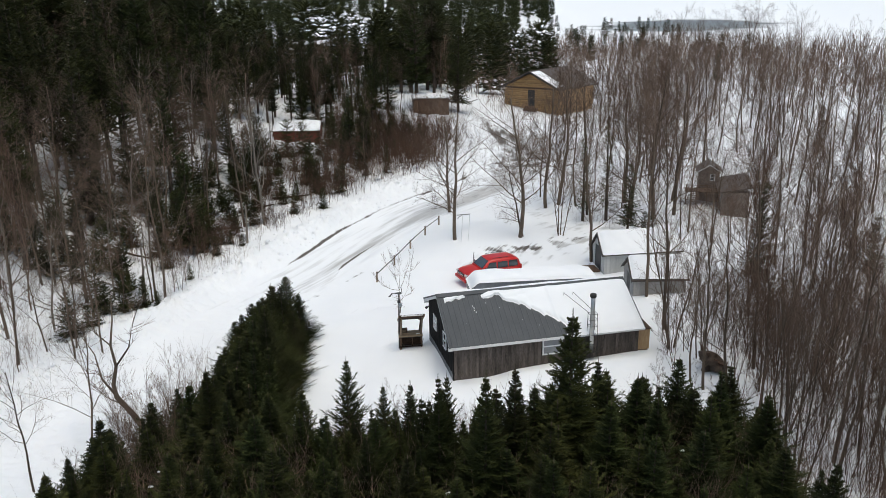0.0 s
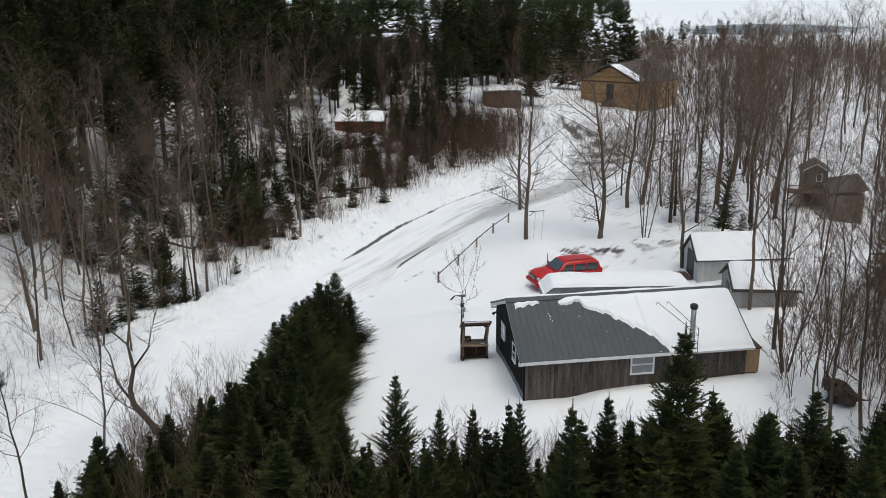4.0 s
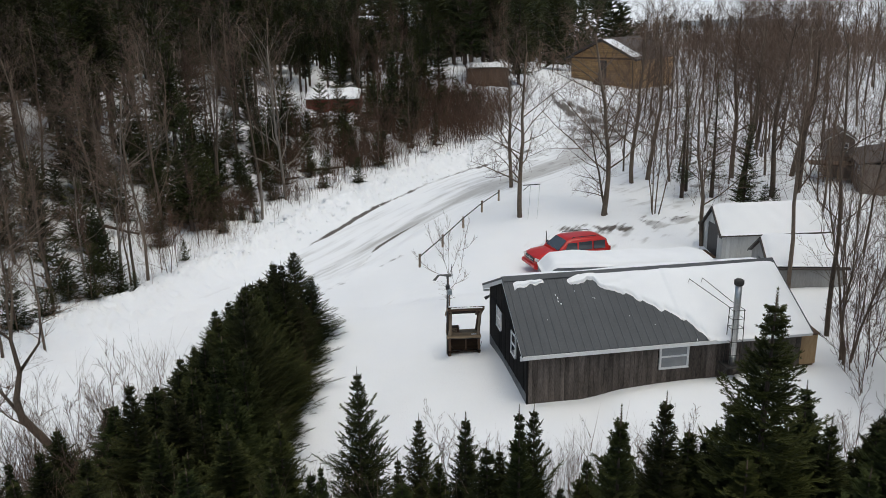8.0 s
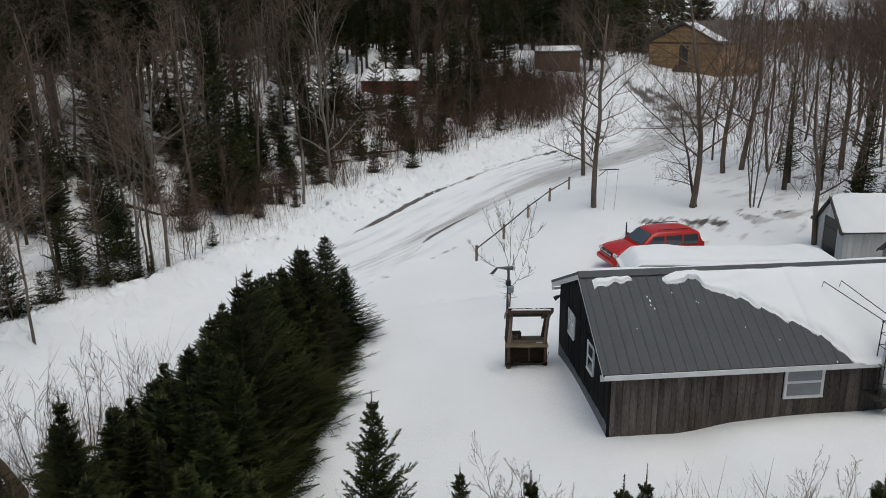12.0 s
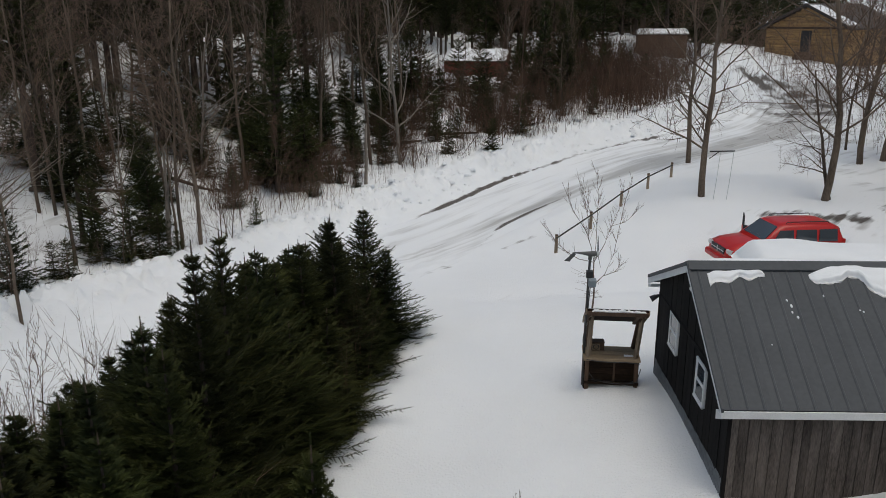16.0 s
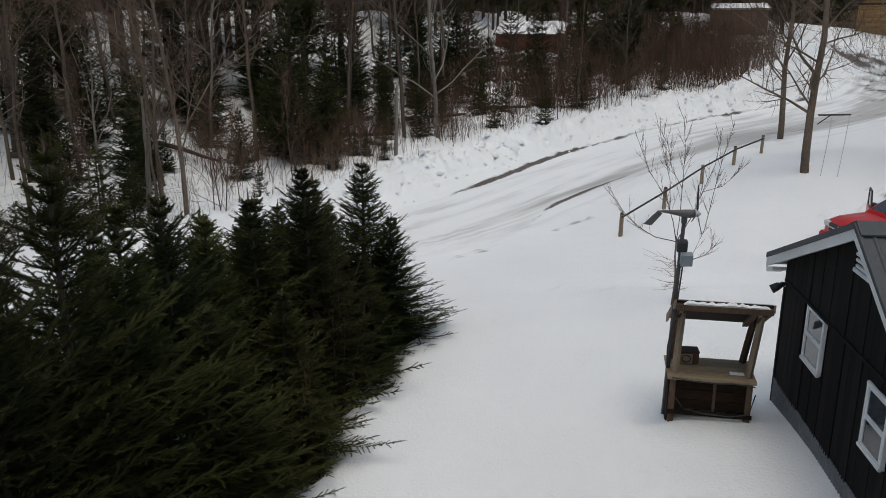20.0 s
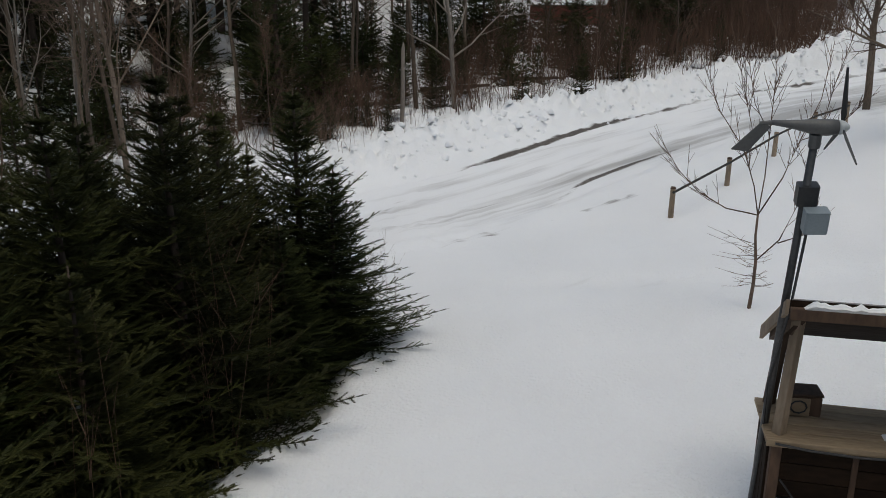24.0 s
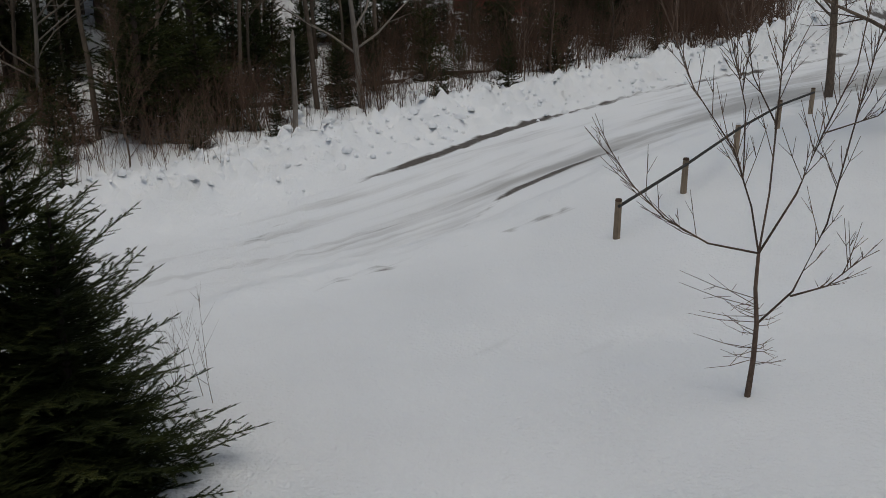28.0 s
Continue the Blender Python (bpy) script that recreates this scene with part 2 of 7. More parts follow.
BLUE_PLASTIC = material("grey_blue_plastic", (0.20, 0.24, 0.26), (0.27, 0.31, 0.33), rough=0.5, scale=4, fine=60, bump=0.0)
WET_WOOD = material("wet_black_planks", (0.007, 0.0045, 0.003), (0.034, 0.02, 0.012), rough=0.85, specular=0.12, scale=2.5, fine=24, bump=0.4, stretch=(0.3, 1, 1), vary=0.2)
LENS = material("clear_headlamp", (0.55, 0.55, 0.52), (0.75, 0.75, 0.72), rough=0.15, scale=8, fine=60, bump=0.0)
GLASS = glass("dark_window_glass")


# ---- the lie of the land ----
ROAD = [(-15.6, -4), (-15.0, 6), (-14.5, 14.7), (-13.7, 20.5), (-12, 26), (-9.9, 30.8), (-6.8, 36), (-3.7, 39.6), (-0.9, 43.4), (1.9, 47.3), (5.4, 51.5), (9.4, 54.8), (13.6, 59.2), (17.3, 67), (20, 80)]


def curve_points(points, steps):
    """A smooth line through points."""
    out = []
    p = [np.array(q, float) for q in points]
    p = [2 * p[0] - p[1]] + p + [2 * p[-1] - p[-2]]
    for i in range(1, len(p) - 2):
        for s in np.linspace(0, 1, steps, endpoint=False):
            a, b, c, d = p[i - 1 : i + 3]
            out.append(0.5 * (2 * b + (c - a) * s + (2 * a - 5 * b + 4 * c - d) * s * s + (3 * b - a - 3 * c + d) * s**3))
    return np.array(out + [p[-2]])


ROAD_LINE = curve_points(ROAD, 12)
ROAD_RUN = np.concatenate([[0], np.cumsum(np.hypot(*np.diff(ROAD_LINE, axis=0).T))])


def hills(x, y):
    """The broad shape of the ground."""
    a, b = np.clip(x, -28, 31) / 20, (np.clip(y, -6, 96) - 35) / 20
    k = (-0.294, 1.11, 0.563, 0.515, -0.128, 0.59, 0.266, 0.016, -0.402, -0.571)
    z = k[0] + k[1] * a + k[2] * b + k[3] * a * a + k[4] * a * b + k[5] * b * b + k[6] * a * a * b + k[7] * b**3 + k[8] * a * b * b + k[9] * a**3
    for cx, cy, size, rise in ((3, 22.5, 5, 0.2), (2.4, 28.2, 2.6, 0.12), (-1, 35, 5, -0.2), (7.3, 40.5, 4, 0.4), (9, 34, 3.5, -0.3), (16, 31, 4, -0.3), (-9, 44, 4, 0.2), (-6.5, 36.5, 5.5, -0.5)):
        z = z + rise * np.exp(-((x - cx) ** 2 + (y - cy) ** 2) / size**2)
    far = np.clip((y - 110) / 200, 0, 1)
    ridge = 0.05 * np.clip(y - 380, 0, 620) * (1 - step(x / np.maximum(y, 1), 0.2, 0.27))
    return np.clip(z, -3, 6.5) * (1 - far) - 1.0 * far + ridge + 0.05 * np.clip(y - 1500, 0, 2200)


def waves(x, y, size, seed):
    """A cheap smooth noise from -1 to 1 made of crossing waves."""
    rng = np.random.RandomState(seed)
    out = 0
    for _ in range(9):
        a, f, p = rng.rand() * 6.28, (0.6 + rng.rand()) * 6.28 / size, rng.rand() * 6.28
        u = x * math.cos(a) + y * math.sin(a)
        out = out + np.sin(u * f + p + 1.3 * np.sin((y * math.cos(a) - x * math.sin(a)) * f * 0.7 + p))
    return out / 4.5


def road_place(x, y):
    """How far along the road a place lies, and how far to its left (woods' side positive)."""
    flat_x, flat_y = np.ravel(x), np.ravel(y)
    along, side = np.empty(len(flat_x)), np.empty(len(flat_x))
    way = np.gradient(ROAD_LINE, axis=0)
    way /= np.hypot(*way.T)[:, None]
    for s in range(0, len(flat_x), 20000):
        dx = flat_x[s : s + 20000, None] - ROAD_LINE[:, 0]
        dy = flat_y[s : s + 20000, None] - ROAD_LINE[:, 1]
        i = np.argmin(dx * dx + dy * dy, 1)
        rows = np.arange(len(i))
        dx, dy = dx[rows, i], dy[rows, i]
        along[s : s + 20000] = ROAD_RUN[i] + dx * way[i, 0] + dy * way[i, 1]
        side[s : s + 20000] = -dx * way[i, 1] + dy * way[i, 0]
    return along.reshape(np.shape(x)), side.reshape(np.shape(x))


def bell(d, width):
    return np.exp(-((d / width) ** 2))


def step(x, a, b):
    t = np.clip((x - a) / (b - a), 0, 1)
    return t * t * (3 - 2 * t)


def ground_height(x, y):
    x, y = np.asarray(x, float), np.asarray(y, float)
    z = hills(x, y)
    near = (x > -45) & (x < 60) & (y > -20) & (y < 110)
    if not near.any():
        return z
    along, side = road_place(x, y)
    inside = near & (along > 0.5) & (along < ROAD_RUN[-1] - 1)
    rough = waves(x, y, 1.3, 3) * 0.5 + waves(x, y, 0.6, 4) * 0.3 + waves(x, y, 3.1, 5) * 0.5
    # the ploughed bank on the woods' side, a low shoulder on the yard's side
    high = 0.85 + 0.2 * waves(x, y, 6, 8) + 0.9 * bell(along - 72, 5)
    mid = 4.4 + 0.45 * step(along, 44, 52) - 1.5 * (1 - step(along, 35, 44))
    lumps = waves(x, y, 1.1, 6) ** 2 + 0.7 * waves(x, y, 0.6, 7) ** 2
    bank = high * np.where(side > mid, bell(side - mid, 1.6), bell(side - mid, 1.05)) * (1 + 0.12 * rough) + 0.34 * (np.clip(lumps, 0, 1.4) - 0.5) * bell(side - mid + 0.1, 1.35)
    lip = 0.12 * bell(side + 3.3, 0.55) * (1 + 0.5 * rough) * step(along, 18, 30) * (1 - step(along, 60, 66))
    cut = -0.18 * bell(side, 3.0)
    z = z + np.where(inside, (bank + lip + cut), 0)
    # ruts of the wheels
    for off, deep in ((2.5, 0.05), (0.6, 0.02), (-0.8, 0.02), (-2.4, 0.04)):
        z = z - np.where(inside, deep * bell(side - off - 0.15 * np.sin(along * 0.21), 0.22), 0)
    z = z + np.where(inside & (np.abs(side) < 3.6), 0.018 * rough, 0)
    # old tracks and footprints on the snowed-in stretch
    old = inside * step(along, 8, 14) * (1 - step(along, 40, 47)) * step(side, -6, -3) * (1 - step(side, 7, 10))
    z = z + old * (0.05 * waves(x, y, 0.9, 31) + 0.035 * waves(x, y, 0.5, 32) - 0.1 * np.clip(waves(x, y, 1.4, 33) - 0.75, 0, 1))
    # undulating drifts off the road
    away = step(np.abs(side), 4.5, 9)
    woods = step(side, 6.0, 10) * near
    z = z + near * away * 0.05 * waves(x, y, 5.0, 11) + woods * (0.18 * waves(x, y, 3.4, 12) + 0.07 * waves(x, y, 1.1, 13))
    # the track into the yard and the cleared place for the car
    z = z - near * 0.10 * bell(y - (30.2 + 0.13 * (x - 1)), 0.6) * step(x, -3, -1) * (1 - step(x, 4, 8))
    z = z - near * 0.12 * bell(y - 36.2 - 0.25 * (x - 9), 1.5) * step(x, 4, 7) * (1 - step(x, 15, 19))
    # mound by the swing, drift before the cabin, hollow under the row of spruces, scour round the counter
    z = z + 0.55 * bell(np.hypot((x - 10.4) / 1.4, y - 43.6), 2.6)
    z = z + 0.42 * step(x, 6.4, 8.2) * (1 - step(x, 14, 18)) * bell(y - 17.0 - 0.095 * (x - 4.6), 1.5)
    row = -4.6 + 0.03 * (y - 24) + 0.25 * np.sin(y * 1.9)
    z = z - 0.38 * (1 - step(np.abs(x - row), 1.1, 1.7)) * step(y, 9, 12) * (1 - step(y, 26.2, 27.0))
    z = z - 0.2 * bell(np.hypot((x - 1.86) / 0.8, (y - 22.6) / 1.3), 0.33)
    wall = (x - 4.6) + 0.134 * (y - 17.8)
    z = z + 0.16 * bell(np.hypot((x - 4.2) / 1.2, (y - 19.3) / 1.6), 2.2) + 0.16 * bell(np.hypot(x - 2.9, y - 21.6), 1.4)
    z = z - 0.06 * np.exp(-np.where(wall < 0, wall / 0.9, wall / 3.0) ** 2) * step(y, 16.8, 18.6) * (1 - step(y, 23.4, 25.0))
    return z


def ground_at(x, y):
    return float(ground_height(np.array([x]), np.array([y]))[0])


def graded(fine0, fine1, pitch, out0, out1):
    """Even steps between fine0 and fine1, growing ones out to out0 and out1."""
    mid = list(np.arange(fine0, fine1, pitch))
    low, high, s = [], [], pitch
    a, b = mid[0], mid[-1]
    while a > out0 or b < out1:
        s *= 1.12
        a, b = a - s, b + s
        if a > out0 - s:
            low.append(a)
        if b < out1 + s:
            high.append(b)
    return np.array(low[::-1] + mid + high)


def build_ground():
    xs, ys = graded(-22, 24, 0.16, -1800, 1800), graded(12, 64, 0.16, -900, 3000)
    X, Y = np.meshgrid(xs, ys, indexing="ij")
    Z = ground_height(X, Y)
    along, side = road_place(X, Y)
    # bare wet gravel shows in worn tracks, packed grey snow between them
    drift = 0.15 * np.sin(along * 0.21)
    patchy = np.clip(0.5 + 0.6 * waves(X * 0.6 + Y * 0.8, Y * 0.6 - X * 0.8, 2.6, 21) + 0.3 * waves(X, Y, 0.9, 22), 0, 1)
    bare = np.zeros_like(X)
    on = (along > 6) & (along < ROAD_RUN[-1] - 2)
    wob = 0.12 * np.sin(along * 0.33)
    far_side = 2.35 * step(along, 40, 47) + 0.6 * step(along, 47, 54) + 0.1
    bare += on * bell(side - far_side - 0.4 * wob, 0.17) * (0.5 * step(along, 39, 41) + 0.5 * step(along, 46, 48)) * (1 - step(along, 72, 76)) * (0.5 + 0.6 * bell(along - 51.5, 4.2) + 0.4 * np.clip(0.2 + waves(along, side * 0, 3.2, 25), 0, 1))
    near_side = -3.9 + 2.3 * step(along, 42.5, 48.5)
    bare += on * bell(side - near_side, 0.16) * (0.35 * step(along, 39, 42) + 0.55 * step(along, 46.5, 48)) * (1 - step(along, 50, 54))
    bare += on * 0.22 * bell(side + 0.9 - drift, 0.2) * step(along, 36, 40) * (1 - step(along, 47, 52))
    bare += on * 0.5 * bell(side + 4.0, 0.25) * patchy**3 * step(along, 40, 43) * (1 - step(along, 47, 50))
    bare += 0.95 * bell(np.hypot((X - 16.9 + 0.12 * (Y - 78)) / 1.5, (Y - 77.5) / 4.6), 1.6) * (0.45 + 0.8 * patchy)
    bare += on * 0.42 * patchy * step(along, 57, 62) * (1 - step(along, 84, 90)) * bell(side + 1.5, 2.6)
    bare += on * 0.7 * bell(along - 80, 4.5) * bell(side + 0.5, 3.5) * patchy
    bare += 0.9 * bell(np.hypot((X - 12.0) / 3.4, Y - 38.6), 0.9) * (0.15 + patchy) + 0.95 * bell(np.hypot((X - 16.5) / 2.4, Y - 40.3 - 0.2 * (X - 16)), 0.9) * patchy
    bare += 0.7 * bell(np.hypot((X - 16.2) / 1.1, Y - 34.2), 0.9) * patchy + 0.75 * bell(np.hypot(X - 21, (Y - 46) * 0.7), 2.0) * patchy
    grey = (on * (1 - step(np.abs(side + 0.3), 1.8, 3.4)) * 0.30 + on * 0.30 * bell(side - near_side - 0.3, 0.55) + on * 0.2 * bell(side - far_side + 0.4, 0.5) + on * 0.25 * bell(side + 1.0 - drift, 0.5) + on * 0.45 * step(along, 56, 62) * bell(side + 1.5, 3.0)) * (0.2 + 0.8 * step(along, 36, 46))
    grey += 0.75 * bell(Y - 36.4 - 0.25 * (X - 9), 1.6) * step(X, 5, 8) * (1 - step(X, 17, 21)) * patchy
    # mottling under the trees: twig shadows and litter painted into the snow's colour
    grey += 0.55 * step(X, 12, 16) * (1 - step(X, 50, 60)) * step(Y, 37, 41) * (1 - step(Y, 76, 84)) * patchy
    grey += 0.5 * (side > 8) * (1 - step(side, 40, 60)) * on * patchy
    grey += 0.2 * bell(Y - 30.2 - 0.13 * (X - 1), 0.55) * step(X, -4, -2) * (1 - step(X, 3, 7)) * patchy
    # open water and dark ice far off, where the valley floor is
    lake = 1.1 * bell(Y - 640, 140) * bell(X - 0.41 * Y, 60)
    n, m = X.shape
    me = bpy.data.meshes.new("ground")
    verts = np.stack([X, Y, Z], -1).reshape(-1, 3)
    idx = np.arange(n * m).reshape(n, m)
    quads = np.stack([idx[:-1, :-1], idx[1:, :-1], idx[1:, 1:], idx[:-1, 1:]], -1).reshape(-1, 4)
    me.vertices.add(len(verts))
    me.vertices.foreach_set("co", verts.ravel())
    me.loops.add(quads.size)
    me.loops.foreach_set("vertex_index", quads.ravel().astype(np.int32))
    me.polygons.add(len(quads))
    me.polygons.foreach_set("loop_start", np.arange(0, quads.size, 4, dtype=np.int32))
    me.polygons.foreach_set("use_smooth", np.ones(len(quads), bool))
    me.update(calc_edges=True)
    for name, values in (("bare", bare), ("grey", grey), ("lake", lake)):
        me.attributes.new(name, "FLOAT", "POINT").data.foreach_set("value", np.clip(values, 0, 1).ravel().astype(np.float32))
    lane = np.stack([along * 0.22, side * 2.2, 0 * side], -1).reshape(-1, 3)
    me.attributes.new("lane", "FLOAT_VECTOR", "POINT").data.foreach_set("vector", lane.ravel().astype(np.float32))
    return me


def ground_material():
    mat = bpy.data.materials.new("trodden_snow_ground")
    mat.use_nodes = True
    n, l = mat.node_tree.nodes, mat.node_tree.links
    bsdf = n["Principled BSDF"]
    coords = n.new("ShaderNodeTexCoord")

    lane = n.new("ShaderNodeAttribute")
    lane.attribute_name = "lane"

    def noise_at(size, detail=6, ways=None):
        tex = n.new("ShaderNodeTexNoise")
        tex.inputs["Scale"].default_value, tex.inputs["Detail"].default_value = size, detail
        l.new(ways or coords.outputs["Object"], tex.inputs["Vector"])
        return tex.outputs["Fac"]

    def mixed(fac, a, b):
        mix = n.new("ShaderNodeMix")
        mix.data_type = "RGBA"
        l.new(fac, mix.inputs["Factor"])
        for socket, value in ((mix.inputs["A"], a), (mix.inputs["B"], b)):
            if isinstance(value, tuple):
                socket.default_value = (*value, 1)
            else:
                l.new(value, socket)
        return mix.outputs["Result"]

    def broken(name, size, low, high, ways=None, much=0.9):
        """The named field, its edge broken up by grain."""
        at = n.new("ShaderNodeAttribute")
        at.attribute_name = name
        add = n.new("ShaderNodeMath")
        add.operation = "MULTIPLY_ADD"
        add.inputs[1].default_value = 1.0
        l.new(at.outputs["Fac"], add.inputs[0])
        grain = n.new("ShaderNodeMath")
        grain.operation = "MULTIPLY_ADD"
        grain.inputs[1].default_value, grain.inputs[2].default_value = much, -0.5 * much
        l.new(noise_at(size, 8, ways), grain.inputs[0])
        l.new(grain.outputs["Value"], add.inputs[2])
        span = n.new("ShaderNodeMapRange")
        span.interpolation_type = "SMOOTHSTEP"
        span.inputs["From Min"].default_value, span.inputs["From Max"].default_value = low, high
        l.new(add.outputs["Value"], span.inputs["Value"])
        return span.outputs["Result"]

    snow = mixed(noise_at(0.35), (0.80, 0.815, 0.84), (0.87, 0.875, 0.885))
    # grey tone: packed snow in the lane, painted twig shade and litter under trees
    packed_shaded = mixed(broken("grey", 1.0, 0.25, 1.0, lane.outputs["Vector"], 1.6), snow, (0.47, 0.465, 0.46))
    gravel = mixed(noise_at(9.0), (0.045, 0.038, 0.033), (0.15, 0.13, 0.115))
    base = mixed(broken("bare", 2.2, 0.3, 0.8, lane.outputs["Vector"], 1.1), packed_shaded, gravel)
    l.new(mixed(broken("lake", 0.02, 0.2, 0.5), base, (0.16, 0.18, 0.19)), bsdf.inputs["Base Color"])
    bsdf.inputs["Roughness"].default_value = 0.7
    bsdf.inputs["Specular IOR Level"].default_value = 0.3
    relief = n.new("ShaderNodeBump")
    relief.inputs["Strength"].default_value, relief.inputs["Distance"].default_value = 0.8, 0.06
    patch = n.new("ShaderNodeMath")
    patch.operation = "MULTIPLY"
    l.new(noise_at(0.5, 3), patch.inputs[0])
    l.new(noise_at(19.0), patch.inputs[1])
    total = n.new("ShaderNodeMath")
    total.operation = "MULTIPLY_ADD"
    total.inputs[1].default_value = 1.5
    l.new(patch.outputs["Value"], total.inputs[0])
    l.new(noise_at(1.7, 4), total.inputs[2])
    l.new(total.outputs["Value"], relief.inputs["Height"])
    l.new(relief.outputs["Normal"], bsdf.inputs["Normal"])
    return mat


ground_mesh = build_ground()
ground_mesh.materials.append(ground_material())
tagged(new("ground", ground_mesh), "snow-covered ground with a ploughed, rutted lane", "ground", kind="structure")


# ---- trees ----
def needle_twig(geo, start, way, up, length, width, teeth, ahead=1.35):
    """A twig set with needles: pointed tufts to both sides of its line."""
    side = way.cross(up)
    if side.length < 1e-4:
        side = Vector((1, 0, 0))
    side = side.normalized()
    step_len = length / teeth
    v, f = geo.v, geo.f
    for k in range(teeth):
        a = start + way * (k * step_len)
        b = start + way * ((k + 0.9) * step_len)
        tip = start + way * ((k + ahead) * step_len)
        w = width * (1 - 0.45 * k / teeth)
        n = len(v)
        v += [tuple(a), tuple(b), tuple(tip + side * w), tuple(tip - side * w), tuple(tip + up * w * 0.7)]
        f += [(n, n + 1, n + 2), (n, n + 3, n + 1), (n, n + 1, n + 4)]
    n = len(v)
    end = start + way * length
    v += [tuple(end + side * width * 0.35), tuple(end - side * width * 0.35), tuple(end + way * step_len * 0.9)]
    f.append((n, n + 1, n + 2))


def spruce_meshes(height, radius, seed, whorls, arms, twigs, teeth, width, low=0.05, full=0.75, droop=0.0, twig=0.31):
    """Trunk and crown of a spruce."""
    rng = random.Random(seed)
    trunk, crown = Geo(), Geo()
    lean = Vector((rng.uniform(-0.02, 0.02), rng.uniform(-0.02, 0.02), 0))
    line = [Vector((0, 0, 0)) + lean * height * (k / 8) ** 2 + Vector((0, 0, height * k / 8)) for k in range(9)]
    trunk.tube([line[0] - Vector((0, 0, 0.8))] + line, [height * 0.021] + [height * 0.018 * (1 - k / 8.4) + 0.006 for k in range(9)], 7)
    turn = rng.uniform(0, 6)
    for w in range(whorls):
        q = (w + rng.uniform(-0.3, 0.3)) / whorls
        q = low + (0.985 - low) * max(0, q) ** 1.2
        z = q * height
        spread = radius * min(1.0, ((1 - q) ** full) * (1.0 + 0.62 * max(0.0, full - 0.6))) * (0.84 + 0.16 * math.sin(w * 1.7 + seed))
        spread = max(spread, 0.035 * radius + 0.03)
        count = max(4, round(arms * (0.55 + 0.45 * (1 - q))))
        for k in range(count):
            turn += 2.4
            length = spread * rng.uniform(0.55, 1.15) * (1 + 0.16 * math.sin(2 * turn + seed + 3 * q) + 0.10 * math.sin(3 * turn + 9 * q))
            rise = -0.26 - droop + (0.85 + 1.2 * droop) * q + rng.uniform(-0.16, 0.16)
            out = Vector((math.cos(turn), math.sin(turn), 0))
            base = Vector((lean.x * height * q * q, lean.y * height * q * q, z))
            pts = []
            for s in (0, 0.35, 0.7, 1.0):
                pts.append(base + out * length * s + Vector((0, 0, length * (rise * s + (0.22 + 2.0 * droop) * s * s * s * (1 - 0.4 * q)))))
            crown.tube(pts, [0.012 + 0.006 * length, 0.01 + 0.003 * length, 0.007, 0.004], 3, cap=False)
            n_tw = max(3, round(twigs * (0.35 + 0.65 * length / radius)))
            for j in range(n_tw):
                s = 0.18 + 0.8 * (j + rng.uniform(-0.3, 0.3)) / max(1, n_tw - 1)
                s = min(0.98, max(0.1, s))
                i = 0 if s < 0.35 else 1 if s < 0.7 else 2
                a, b = ((0, 0.35), (0.35, 0.7), (0.7, 1.0))[i]
                start = pts[i].lerp(pts[i + 1], (s - a) / (b - a))
                ahead = (pts[i + 1] - pts[i]).normalized()
                across = ahead.cross(Vector((0, 0, 1)))
                sign = 1 if j % 2 else -1
                ang = rng.uniform(0.55, 1.0)
                way = (ahead * math.cos(ang) + across * sign * math.sin(ang) + Vector((0, 0, rng.uniform(-0.45, 0.35)))).normalized()
                tl = (0.08 + twig * length * (1.06 - s)) * rng.uniform(0.7, 1.25)
                up = Vector((rng.uniform(-0.35, 0.35), rng.uniform(-0.35, 0.35), 1)).normalized()
                needle_twig(crown, start, way, up, tl, width * rng.uniform(0.8, 1.2), teeth)
            needle_twig(crown, pts[2], (pts[3] - pts[2]).normalized(), Vector((0, 0, 1)), (pts[3] - pts[2]).length * 1.15, width, teeth + 1)
    needle_twig(crown, line[8] - Vector((0, 0, 0.15)), Vector((0, 0, 1)), Vector((1, 0, 0)), 0.045 * height, width * 0.9, teeth + 3)
    return trunk.mesh("spruce_trunk", True), crown.mesh("spruce_crown")


